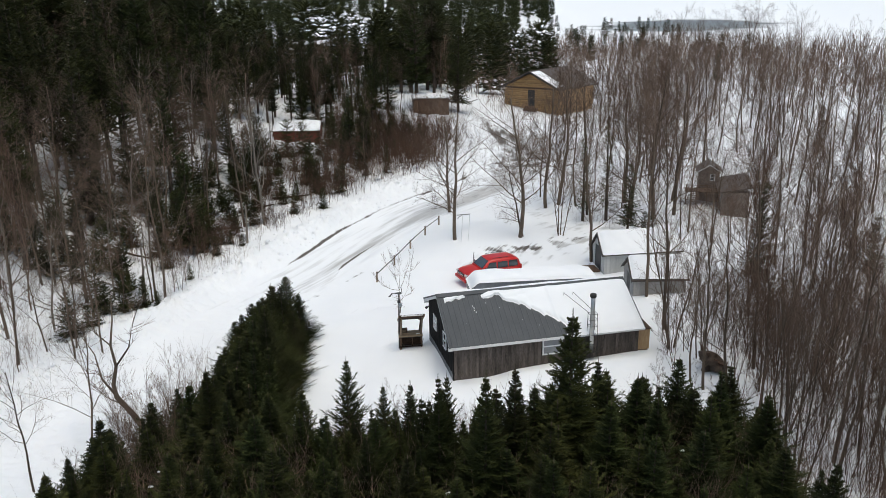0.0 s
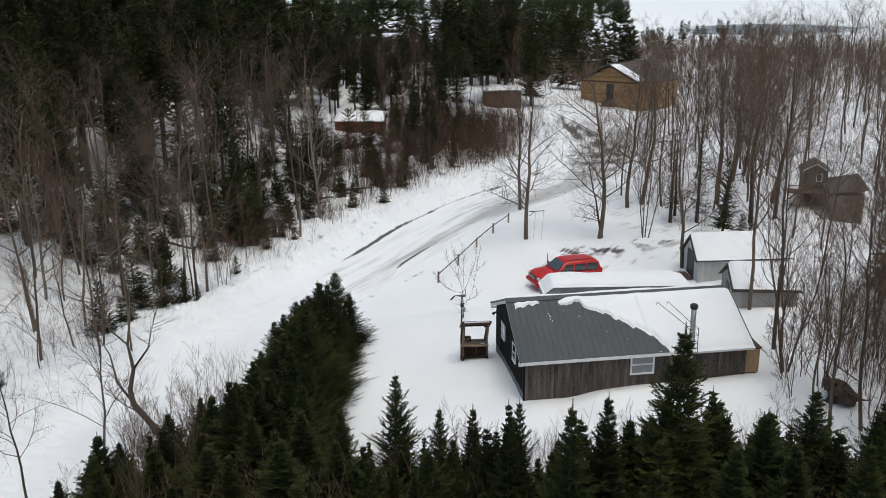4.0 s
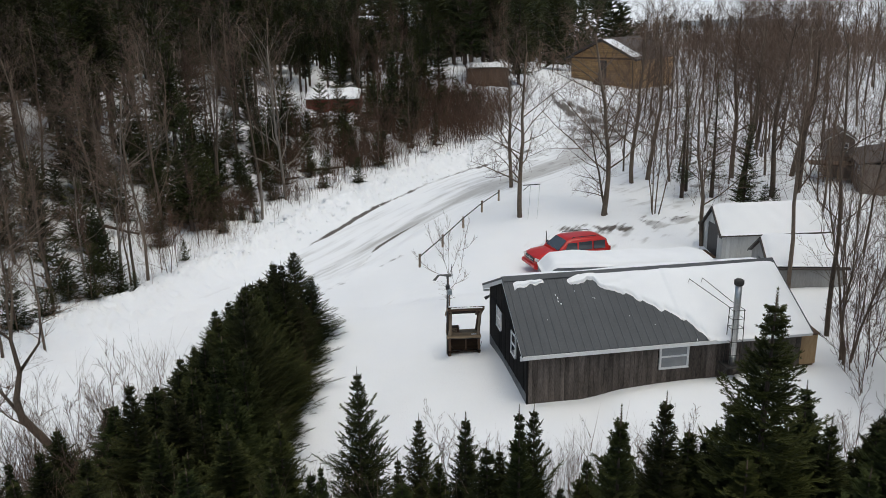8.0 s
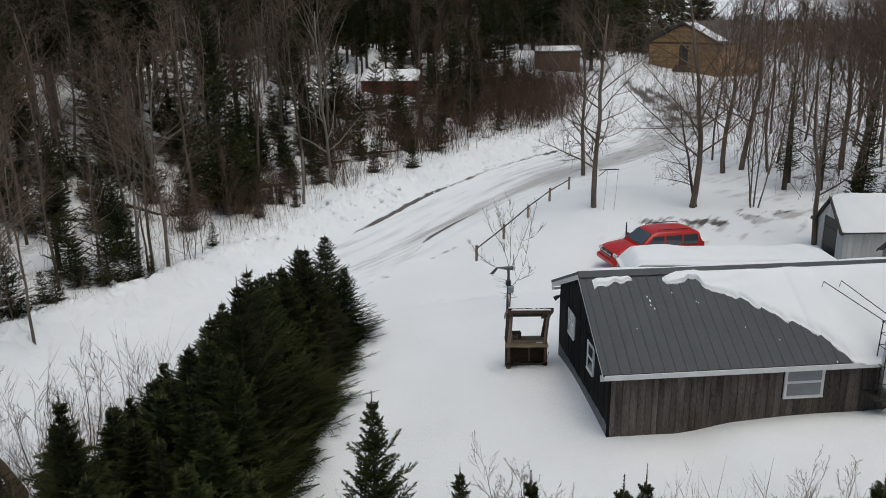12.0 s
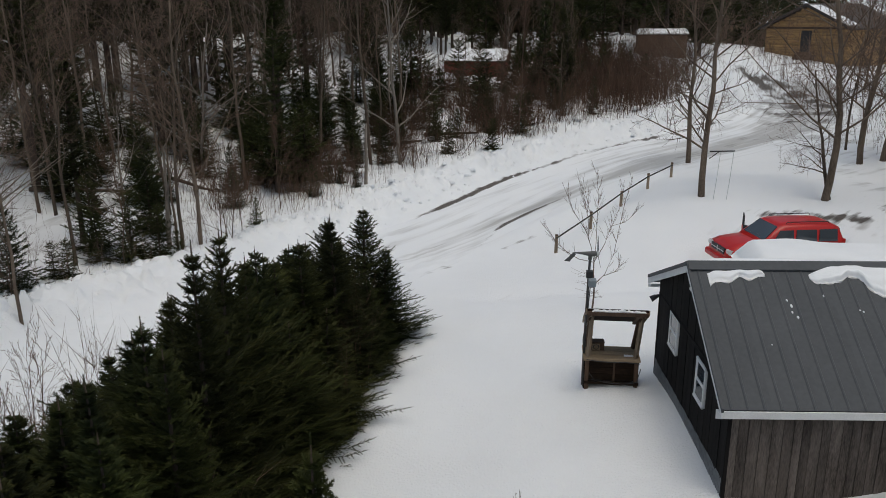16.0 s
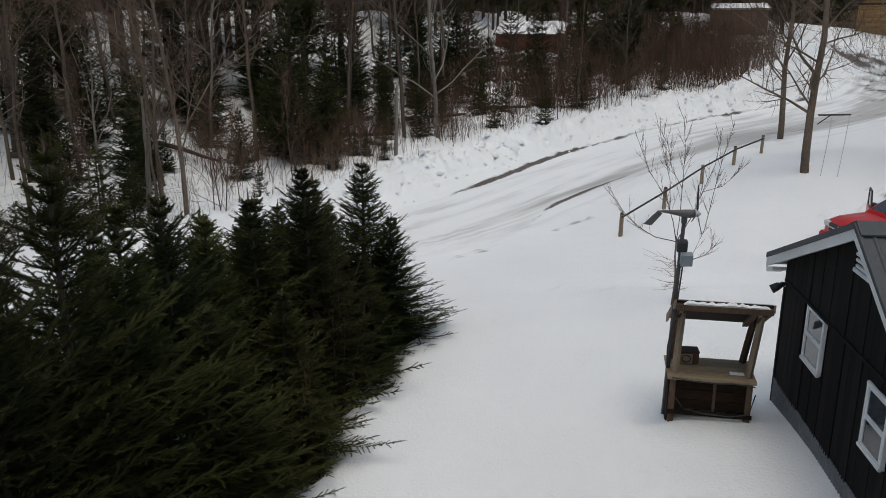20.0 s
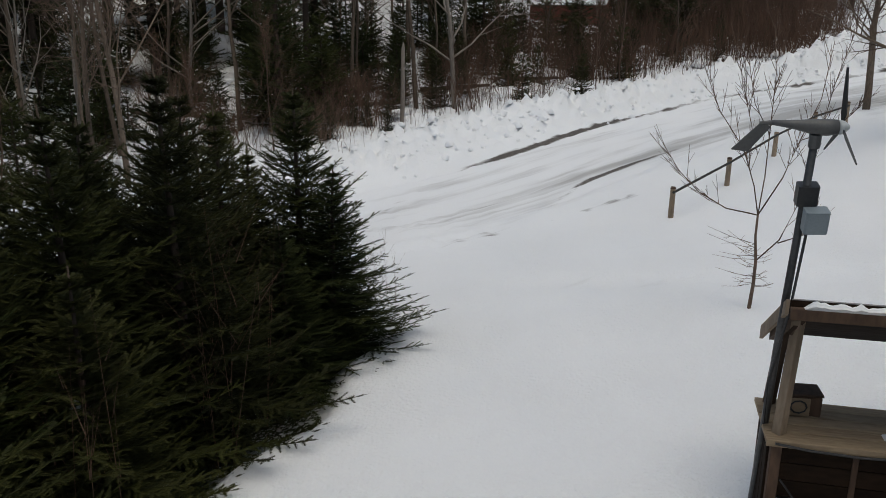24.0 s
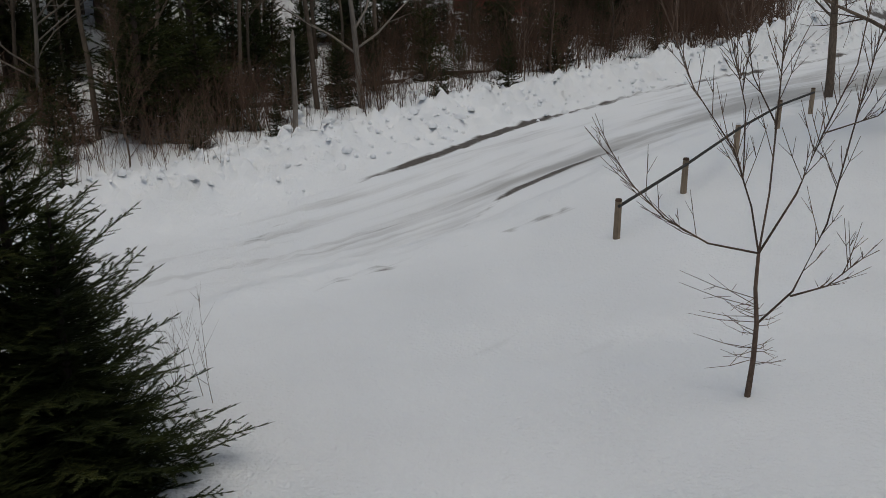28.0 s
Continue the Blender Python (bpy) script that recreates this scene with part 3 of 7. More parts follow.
def bare_meshes(height, seed, forks, spread, fine, clear=0.35, thick=0.0105, lean=0.05, stems=1, hair=0.0045, limb=0.5):
    """Trunk with limbs, and the twigs, of a leafless tree."""
    rng = random.Random(seed)
    wood, twigs = Geo(), Geo()

    def grow(start, way, length, radius, level):
        bits = 8 if level == 0 else 4 if level == 1 else 3 if level == 2 else 2
        pts, rad, p, d = [start], [radius], start.copy(), way.copy()
        for k in range(bits):
            wander = 0.2 if level == 0 else 0.26
            d = (d + Vector((rng.uniform(-wander, wander), rng.uniform(-wander, wander), rng.uniform(-0.04, 0.10)))).normalized()
            if level == 0:
                d = (0.62 * d + 0.38 * way).normalized()
            p = p + d * length / bits
            pts.append(p.copy())
            rad.append(max(0.004, radius * (1 - (0.72 if level == 0 else 0.8) * (k + 1) / bits)))
        if level < 2:
            wood.tube(pts, rad, 7 if level == 0 else 4, cap=level == 0)
        else:
            twigs.tube(pts, [max(hair, r) for r in rad], 3, cap=False)
        if level >= fine:
            return
        count = forks[level]
        for k in range(count):
            s = (clear if level == 0 else 0.2) + (0.98 - (clear if level == 0 else 0.2)) * (k + rng.random()) / count
            i = min(bits - 1, int(s * bits))
            at = pts[i].lerp(pts[i + 1], s * bits - i)
            here = (pts[i + 1] - pts[i]).normalized()
            turn = rng.uniform(0, 6.283)
            side = here.cross(Vector((math.cos(turn), math.sin(turn), 0.3))).normalized()
            ang = rng.uniform(0.4, 0.85) * spread * (1.25 - 0.5 * s if level == 0 else 1.0)
            way2 = (here * math.cos(ang) + side * math.sin(ang) + Vector((0, 0, 0.12))).normalized()
            grow(at, way2, length * rng.uniform(0.28, 0.5) * (1.25 - 0.55 * s), rad[i] * rng.uniform(0.8, 1.2) * (limb if level == 0 else 0.5), level + 1)

    for s in range(stems):
        turn = s * 2.3 + seed
        tilt = lean if stems == 1 else lean + 0.12
        way = Vector((math.cos(turn) * tilt, math.sin(turn) * tilt, 1)).normalized()
        grow(Vector((0.12 * s * math.cos(turn), 0.12 * s * math.sin(turn), -0.5)), way, height * (1 if s == 0 else rng.uniform(0.7, 0.95)), height * thick, 0)
    return wood.mesh("bare_trunk", True), twigs.mesh("bare_twigs")


def tree_of(name, meshes, mats, label, category, parts=("trunk", "crown")):
    ob = thing(name, label, category)
    for mesh_data, mat, part_name in zip(meshes, mats, parts):
        made = part(part_name, mesh_data, mat, ob)
        if part_name == "crown" or name == "sapling":
            tagged(made, kind="stuff")
    return ob


class Wood:
    """A stock of grown trees that are set out again and again."""

    def __init__(self):
        self.stock = {}

    def add(self, kind, ob, height):
        self.stock.setdefault(kind, []).append([ob, height, False])

    def plant(self, kind, x, y, height, turn=0.0, pick=0, z=None, tilt=(0, 0), group="", wide=1.0, label=""):
        ob, size, used = self.stock[kind][pick % len(self.stock[kind])]
        s = height / size
        base = ground_at(x, y) if z is None else z
        m = pose(x, y, base - 0.05, tilt[0], tilt[1], turn)
        made = ob if not used else copy_thing(ob, m)
        made.matrix_basis = m @ Matrix.Diagonal((s * wide, s * wide, s, 1))
        self.stock[kind][pick % len(self.stock[kind])][2] = True
        return tagged(made, label, group=group)


wood = Wood()
NEEDLE_MATS, BARE_MATS = (BARK, NEEDLES), (GREY_BARK, TWIG)
for k in range(4):
    wood.add("spruce", tree_of("spruce", spruce_meshes(6.0, 2.1, 11 + k, 38, 12, 25, 3, 0.056, low=0.02, full=1.0 + 0.1 * k), NEEDLE_MATS, "dense dark green spruce standing in snow", "spruce"), 6.0)
for k in range(3):
    wood.add("near", tree_of("spruce", spruce_meshes(5.0, 1.95, 211 + k, 36, 14, 26, 5, 0.037, low=0.02, full=0.85 + 0.12 * k, droop=0.02, twig=0.19), NEEDLE_MATS, "dense dark green spruce beside the snowy yard", "spruce"), 5.0)
for k in range(4):
    wood.add("fir", tree_of("tall_spruce", spruce_meshes(12.0, 2.2, 31 + k, 30, 9, 12, 2, 0.15, low=(0.12, 0.3, 0.4, 0.22)[k], full=0.5), NEEDLE_MATS, "tall dark spruce deep in the woods", "spruce"), 12.0)
for k in range(2):
    wood.add("thin", tree_of("thin_spruce", spruce_meshes(8.0, 1.25, 61 + k, 24, 5, 6, 2, 0.07, low=0.16, full=0.55), NEEDLE_MATS, "thin airy spruce with sparse grey-green boughs", "spruce"), 8.0)
for k in range(3):
    wood.add("edge", tree_of("young_spruce", spruce_meshes(5.0, 1.8, 41 + k, 20, 9, 10, 2, 0.11, low=0.03, full=0.42 + 0.1 * k), NEEDLE_MATS, "dark young spruce under the bare trees", "spruce"), 5.0)
for k in range(3):
    wood.add("young", tree_of("young_spruce", spruce_meshes(2.5, 0.95, 51 + k, 14, 8, 9, 3, 0.06, full=0.45 + 0.1 * k), NEEDLE_MATS, "young bushy spruce in the snow", "spruce"), 2.5)
for k in range(5):
    wood.add("bare", tree_of("bare_tree", bare_meshes(11.0, 71 + k, ((12, 14, 11, 15, 13)[k], 8, 7), 1.25, 3, clear=(0.3, 0.26, 0.36, 0.28, 0.4)[k], lean=(0.02, 0.05, 0.03, 0.08, 0.04)[k], thick=0.0088, limb=0.42), BARE_MATS, "leafless grey-brown hardwood tree in the snow", "tree"), 11.0)
for k in range(3):
    wood.add("yard", tree_of("yard_tree", bare_meshes(11.0, 181 + k, (20, 10, 7), 1.55, 3, clear=(0.22, 0.3, 0.25)[k], lean=0.025, thick=0.0155, stems=1, limb=0.36), BARE_MATS, "leafless dark-trunked tree with wide fine branches", "tree"), 11.0)
for k in range(3):
    wood.add("clump", tree_of("tree_clump", bare_meshes(11.0, 91 + k, (12, 6, 5), 0.62, 3, clear=0.3, lean=0.04, stems=4, thick=0.0062), BARE_MATS, "clump of slender leafless stems with reddish twigs", "tree"), 11.0)
for k in range(2):
    wood.add("birch", tree_of("slender_tree", bare_meshes(10.0, 171 + k, (16, 9, 6), 0.7, 3, clear=0.25, lean=0.03, thick=0.006, hair=0.006), (TWIG, BRUSH), "slender tree with a dense haze of reddish twigs", "tree"), 10.0)
for k in range(3):
    wood.add("sapling", tree_of("sapling", bare_meshes(3.5, 111 + k, (9, 5, 3), 0.85, 3, clear=0.15, thick=0.006, stems=2, hair=0.0035), (TWIG, TWIG), "thin leafless sapling poking out of the snow", "sapling"), 3.5)
for k in range(2):
    wood.add("snag", tree_of("dead_tree", bare_meshes(9.0, 131 + k, (16, 3), 1.3, 2, clear=0.2, thick=0.0105, lean=0.02), (DEAD_WOOD, DEAD_WOOD), "dead bleached tree trunk with broken branches", "dead tree"), 9.0)
wood.add("stub", tree_of("dead_tree", bare_meshes(4.0, 151, (2, 1), 1.3, 1, clear=0.5, thick=0.026, lean=0.01), (DEAD_WOOD, DEAD_WOOD), "broken-off dead trunk, bleached at the top", "dead tree"), 4.0)


# ---- cabin: its frame has x along the front eave, y in towards the back ----
CABIN = pose(4.476, 17.628, 0, 0, 0, 7.65)
LEN, RUN_F, RUN_B, EAVE, RIDGE, BACK = 10.65, 2.93, 3.26, 1.985, 3.81, 2.46
DEPTH = RUN_F + RUN_B


def roof_under(v):
    """Height of the roof's top side over a place v behind the front eave."""
    return EAVE + (RIDGE - EAVE) * v / RUN_F if v < RUN_F else RIDGE - (RIDGE - BACK) * (v - RUN_F) / RUN_B


def window(parent, m, wide, high, sashes, depth=0.035, upper=GLASS, lower=GLASS):
    """A double-hung window in a wall whose outside is y = 0 and faces -y; m places its lower left corner."""
    win = part("window", Geo().box(0.02, wide - 0.02, 0.02, 0.05, 0.02, high - 0.02), DARK_PLASTIC, parent, at=m)
    t = 0.05
    g = Geo()
    for box in ((-t, wide + t, -depth, 0.03, high, high + t), (-t, wide + t, -depth - 0.015, 0.03, -t, 0), (-t, 0, -depth, 0.03, 0, high), (wide, wide + t, -depth, 0.03, 0, high)):
        g.box(*box, bevel=0.008)
    part("window_frame", g, WHITE_TRIM, win, "white window frame")
    for k, (z0, z1, mat) in enumerate(((high / 2, high, upper), (0, high / 2, lower))):
        s = Geo()
        y0, y1 = (-0.03, -0.005) if k else (-0.022, 0.0)
        for box in ((0, wide, y0, y1, z0, z0 + 0.032), (0, wide, y0, y1, z1 - 0.032, z1), (0, 0.028, y0, y1, z0 + 0.032, z1 - 0.032), (wide - 0.028, wide, y0, y1, z0 + 0.032, z1 - 0.032)):
            s.box(*box)
        part("sash", s, WHITE_TRIM, win)
        part("pane", Geo().box(0.03, wide - 0.03, y1 - 0.012, y1 - 0.006, z0 + 0.03, z1 - 0.03), mat, win)
    return win


def build_cabin():
    cabin = thing("cabin", "low cabin, black gable, grey board front, snow on charcoal metal roof", "cabin", CABIN)
    rng = random.Random(17)
    x0, x1, y0, y1 = 0.23, 10.42, 0.29, DEPTH - 0.27
    # inner walls behind the boards
    core = Geo()
    core.box(x0 + 0.03, x1 - 0.03, y0 + 0.03, y1 - 0.03, -1.2, 2.0)
    gable = [(y0 + 0.03, 1.9), (y1 - 0.03, 1.9), (y1 - 0.03, roof_under(y1) - 0.12), (RUN_F, RIDGE - 0.12), (y0 + 0.03, roof_under(y0) - 0.12)]
    for xa, xb in ((x0 + 0.03, x0 + 0.1), (x1 - 0.1, x1 - 0.03)):
        core.prism(gable, xa, xb, Matrix(((0, 0, 1, 0), (1, 0, 0, 0), (0, 1, 0, 0), (0, 0, 0, 1))))
    part("wall", core, BLACK_BOARD, cabin)
    # weathered boards on the front, one by one
    shapes = []
    for k in range(6):
        w = (0.17, 0.19, 0.21, 0.18, 0.20, 0.155)[k]
        shapes.append((w, Geo().box(0, w - 0.008, -0.026 - 0.005 * (k % 3), 0, -0.9, 1.99 - 0.01 * (k % 2), bevel=0.004).mesh("board")))
    x, k = x0 - 0.02, 0
    while x < x1 - 0.1:
        w, me = shapes[rng.randrange(6)]
        if not (5.07 - w < x < 6.08):
            part("board", me, OLD_BOARD, cabin, at=pose(x, y0 + 0.004, 0))
        elif x < 6.08:
            low = Geo().box(0, w - 0.008, -0.028, 0, -0.9, 0.92, bevel=0.004)
            part("board", low, OLD_BOARD, cabin, at=pose(x, y0 + 0.004, 0))
        x += w
        k += 1
    # black boards on both gables, with a band at eave height
    for side in (0, 1):
        y = y0
        while y < y1 - 0.03:
            w = min(0.2, y1 - y)
            a, b = roof_under(y) - 0.13, roof_under(y + w) - 0.13
            top = [(y, 2.15), (y + w - 0.008, 2.15), (y + w - 0.008, b), (y, a)]
            if y < RUN_F < y + w:
                top.insert(3, (RUN_F, RIDGE - 0.13))
            turn = Matrix(((0, 0, 1, 0), (1, 0, 0, 0), (0, 1, 0, 0), (0, 0, 0, 1)))
            g = Geo()
            lap = 0.006 * rng.randrange(3)
            xa = (x0 - 0.035 - lap, x0 + 0.02) if side == 0 else (x1 - 0.02, x1 + 0.035 + lap)
            if min(a, b) > 2.2:
                part("board", Geo().prism(top, *xa, turn), BLACK_BOARD, cabin)
            lo = 2.15 if min(a, b) > 2.15 else min(a, b)
            hole = side == 0 and (4.066 - w < y < 4.696 or 1.827 - w < y < 2.383)
            sill, head = (1.27, 2.12) if y > 3 else (1.09, 1.94)
            xb = (x0 - 0.012 - lap, x0 + 0.02) if side == 0 else (x1 - 0.02, x1 + 0.012 + lap)
            if hole:
                g.prism([(y, 0.36), (y + w - 0.008, 0.36), (y + w - 0.008, sill), (y, sill)], *xb, turn)
                part("board", Geo().prism([(y, head), (y + w - 0.008, head), (y + w - 0.008, lo), (y, lo)], *xb, turn), BLACK_BOARD, cabin)
            else:
                g.prism([(y, 0.36), (y + w - 0.008, 0.36), (y + w - 0.008, lo), (y, lo)], *xb, turn)
            part("board", g, BLACK_BOARD, cabin)
            y += w
    part("band", Geo().box(x0 - 0.062, x0 - 0.03, y0 + 0.1, y1 - 0.1, 2.13, 2.18, bevel=0.006), BLACK_BOARD, cabin)
    # corner posts
    for cx, cy in ((x0 - 0.03, y0 - 0.03), (x0 - 0.03, y1 - 0.05), (x1 - 0.05, y0 - 0.03)):
        part("corner_board", Geo().box(cx, cx + 0.08, cy, cy + 0.08, -0.9, 2.0, bevel=0.01), BLACK_BOARD, cabin)
    # corrugated skirt under the gable boards
    def skirt(u, v):
        y = y0 + u * (y1 - y0)
        return (x0 - 0.018 - 0.014 * math.sin(y * 2 * math.pi / 0.085), y, -1.0 + 1.40 * v)
    part("skirt", Geo().grid(skirt, 300, 2), SKIRT, cabin, "grey corrugated metal skirt", smooth=True)
    # roof: ribbed sheets side by side on both slopes
    for back in (0, 1):
        run, rise = (RUN_F, RIDGE - EAVE) if not back else (RUN_B, RIDGE - BACK)
        slope = math.hypot(run, rise)
        wide = LEN / 12
        prof = []
        for r in range(3):
            c = wide * (r + 0.5) / 3
            prof += [(c - 0.03, 0), (c - 0.013, 0.014), (c + 0.013, 0.014), (c + 0.03, 0)]
        prof = [(0, 0)] + prof + [(wide, 0)]
        g = Geo()
        n = len(prof)
        for s in (0, slope):
            g.v += [(px, s, pz) for px, pz in prof]
        for s in (0, slope):
            g.v += [(px, s, -0.03) for px, pz in prof]
        g.f += [(i, i + 1, n + i + 1, n + i) for i in range(n - 1)]
        g.f += [(2 * n + i + 1, 2 * n + i, 3 * n + i, 3 * n + i + 1) for i in range(n - 1)]
        g.f += [(2 * n + i, 2 * n + i + 1, i + 1, i) for i in range(n - 1)] + [(n + i, n + i + 1, 3 * n + i + 1, 3 * n + i) for i in range(n - 1)]
        sheet = g.mesh("roof_sheet")
        for k in range(12):
            m = pose(k * wide, 0, EAVE, math.degrees(math.atan2(rise, run))) if not back else pose((k + 1) * wide, DEPTH, BACK, math.degrees(math.atan2(rise, run)), 0, 180)
            part("roof_sheet", sheet, ROOF_METAL, cabin, at=m)
    cap = Geo()
    sl_f, sl_b = (RIDGE - EAVE) / RUN_F, (RIDGE - BACK) / RUN_B
    lift = 0.035
    cap.prism([(RUN_F - 0.2, RIDGE - 0.2 * sl_f + lift), (RUN_F, RIDGE + lift), (RUN_F + 0.2, RIDGE - 0.2 * sl_b + lift), (RUN_F + 0.2, RIDGE - 0.2 * sl_b + lift + 0.02), (RUN_F, RIDGE + lift + 0.022), (RUN_F - 0.2, RIDGE - 0.2 * sl_f + lift + 0.02)], -0.02, LEN + 0.02, Matrix(((0, 0, 1, 0), (1, 0, 0, 0), (0, 1, 0, 0), (0, 0, 0, 1))))
    part("ridge_cap", cap, ROOF_METAL, cabin)
    turn = Matrix(((0, 0, 1, 0), (1, 0, 0, 0), (0, 1, 0, 0), (0, 0, 0, 1)))
    # white eave board, rakes and the boxed return at the back corner
    part("fascia", Geo().box(0, LEN, -0.035, -0.008, EAVE - 0.16, EAVE - 0.015, bevel=0.006), WHITE_TRIM, cabin, "white eave board")
    part("fascia", Geo().box(0, LEN, DEPTH + 0.008, DEPTH + 0.035, BACK - 0.16, BACK - 0.015, bevel=0.006), WHITE_TRIM, cabin, "white eave board")
    for xa, xb in ((-0.03, -0.005), (LEN + 0.005, LEN + 0.03)):
        part("rake_board", Geo().prism([(-0.03, EAVE - 0.16), (RUN_F, RIDGE - 0.16), (RUN_F, RIDGE - 0.04), (-0.03, EAVE - 0.04)], xa, xb, turn), WHITE_TRIM, cabin, "white rake board")
        part("rake_board", Geo().prism([(RUN_F + 0.003, RIDGE - 0.2), (DEPTH + 0.03, BACK - 0.2), (DEPTH + 0.03, BACK - 0.05), (RUN_F + 0.003, RIDGE - 0.05)], xa, xb, turn), WHITE_TRIM, cabin, "white rake board")
        part("rake_cap", Geo().prism([(RUN_F + 0.003, RIDGE - 0.05), (DEPTH + 0.04, BACK - 0.05), (DEPTH + 0.04, BACK + 0.035), (RUN_F + 0.003, RIDGE + 0.035)], xa - 0.012, xb + 0.012, turn), ROOF_METAL, cabin)
        part("rake_cap", Geo().prism([(-0.03, EAVE - 0.04), (RUN_F, RIDGE - 0.04), (RUN_F, RIDGE + 0.03), (-0.03, EAVE + 0.03)], xa - 0.01, xb + 0.01, turn), ROOF_METAL, cabin)
    part("soffit", Geo().prism([(0.0, EAVE - 0.12), (RUN_F, RIDGE - 0.12), (DEPTH, BACK - 0.12), (DEPTH, BACK - 0.10), (RUN_F, RIDGE - 0.10), (0.0, EAVE - 0.10)], 0, 0.23, turn), WHITE_TRIM, cabin)
    for v0, z0 in ((-0.03, EAVE - 0.34), (DEPTH - 0.32, BACK - 0.36)):
        part("eave_return", Geo().prism([(v0, z0 + 0.18), (v0 + 0.32, z0 + 0.02), (v0 + 0.34, z0 + 0.2), (v0, z0 + 0.22)] if v0 < 1 else [(v0, z0 + 0.2), (v0 + 0.3, z0 + 0.08), (v0 + 0.33, z0 + 0.16), (v0, z0 + 0.26)], -0.028, 0.2, turn), WHITE_TRIM, cabin, "white boxed eave end")
    # louvred vent under the peak
    vent = part("gable_vent", Geo().prism([(RUN_F - 0.34, RIDGE - 0.42), (RUN_F + 0.34, RIDGE - 0.36), (RUN_F + 0.02, RIDGE - 0.22)], x0 - 0.06, x0 - 0.03, turn), WHITE_TRIM, cabin, "white louvred vent")
    for k in range(3):
        z = RIDGE - 0.62 + 0.075 * k
        part("slat", Geo().box(x0 - 0.075, x0 - 0.035, RUN_F - 0.26 - 0.015 * k, RUN_F + 0.26 + 0.015 * k, z, z + 0.045, bevel=0.01), WHITE_TRIM, vent)
    part("vent_frame", Geo().box(x0 - 0.07, x0 - 0.03, RUN_F - 0.34, RUN_F + 0.34, RIDGE - 0.7, RIDGE - 0.64, bevel=0.01), WHITE_TRIM, vent)
    # windows: one in front, two in the gable
    window(cabin, pose(5.07, y0 - 0.03, 0.95), 1.01, 0.85, 2, upper=GREY_PANE, lower=GREY_PANE)
    window(cabin, pose(x0 - 0.012, 4.696, 1.302, 0, 0, -90), 0.63, 0.798, 2)
    window(cabin, pose(x0 - 0.012, 2.383, 1.124, 0, 0, -90), 0.556, 0.789, 2)
    # floodlight under the back corner
    lamp = part("floodlight", Geo().tube([(-0.02, 5.83, 1.98), (0.08, 5.83, 2.04), (0.16, 5.83, 2.07)], [0.075, 0.065, 0.03], 10), DARK_PLASTIC, cabin, "black floodlight", smooth=True)
    part("bracket", Geo().box(0.12, 0.24, 5.8, 5.86, 2.05, 2.11, bevel=0.01), DARK_PLASTIC, lamp)
    # stove pipe on brackets in a steel guard at the front
    cx, cy = 7.6, -0.10
    pipe = part("stove_pipe", Geo().tube([(cx, cy, z) for z in (0.95, 1.7, 2.5, 3.3, 4.0)], [0.115] * 5, 14), STEEL, cabin, "galvanized stove pipe", smooth=True)
    for z in (1.7, 2.5, 3.3):
        part("joint_ring", Geo().tube([(cx, cy, z - 0.025), (cx, cy, z + 0.025)], [0.125, 0.125], 14), STEEL, pipe)
    part("pipe_cap", Geo().tube([(cx, cy, 3.98), (cx, cy, 4.02), (cx, cy, 4.16), (cx, cy, 4.2)], [0.125, 0.17, 0.17, 0.12], 14), SOOT, pipe, "sooty chimney cap", smooth=True)
    part("shelf", Geo().box(cx - 0.32, cx + 0.32, cy - 0.26, 0.3, 0.98, 1.02, bevel=0.006), SOOT, cabin)
    for sx in (-0.27, 0.27):
        part("strut", Geo().tube([(cx + sx, cy - 0.22, 0.98), (cx + sx, 0.28, 0.35)], [0.016, 0.016], 6), SOOT, cabin)
        for sy in (-0.24, 0.16):
            part("guard_post", Geo().tube([(cx + sx * 0.85, cy + sy, 1.0), (cx + sx * 0.7, cy + sy * 0.8, 3.15)], [0.014, 0.014], 6), SOOT, cabin)
    for z in (1.45, 1.95, 2.45, 2.8, 3.12):
        a, b = 0.22, 0.2
        part("guard_hoop", Geo().tube([(cx - a, cy - b, z), (cx + a, cy - b, z), (cx + a, cy + 0.14, z), (cx - a, cy + 0.14, z), (cx - a, cy - b, z)], [0.011] * 5, 5), SOOT, cabin)
    for sx in (-0.22, 0.3):
        v = 2.0
        part("stay", Geo().tube([(cx + sx * 0.6, cy + 0.14, 3.1), (cx + sx - 0.55, v, roof_under(v) + 0.35), (cx + sx - 0.62, v + 0.02, roof_under(v) + 0.02)], [0.013] * 3, 5), SOOT, cabin, "iron roof stay")
    # plywood bin closing off the end of the front
    annex = part("side_bin", Geo().box(10.43, 11.15, 0.32, 0.36, 0.55, 1.70, bevel=0.004), PLYWOOD, cabin, "tan plywood end panel")
    part("bin_side", Geo().prism([(0.36, 0.55), (1.8, 0.5), (1.8, 1.85), (0.36, 1.70)], 11.1, 11.14, turn), PLYWOOD, annex)
    part("bin_top", Geo().prism([(0.25, 1.71), (1.85, 1.88), (1.85, 1.92), (0.25, 1.75)], 10.45, 11.2, turn), OLD_WOOD, annex)
    part("bin_floor", Geo().box(10.45, 11.1, 0.37, 1.8, 0.46, 0.54), OLD_WOOD, annex)
    for px in (10.5, 11.0):
        part("leg", Geo().box(px, px + 0.08, 0.4, 0.48, -0.6, 0.5, bevel=0.008), OLD_WOOD, annex)
    return cabin


# flat grey panes of the front window, paler than the gable's glass
GREY_PANE = material("mid_grey_pane", (0.16, 0.17, 0.18), (0.26, 0.27, 0.28), rough=0.25, scale=2, fine=40, bump=0.0)
build_cabin()


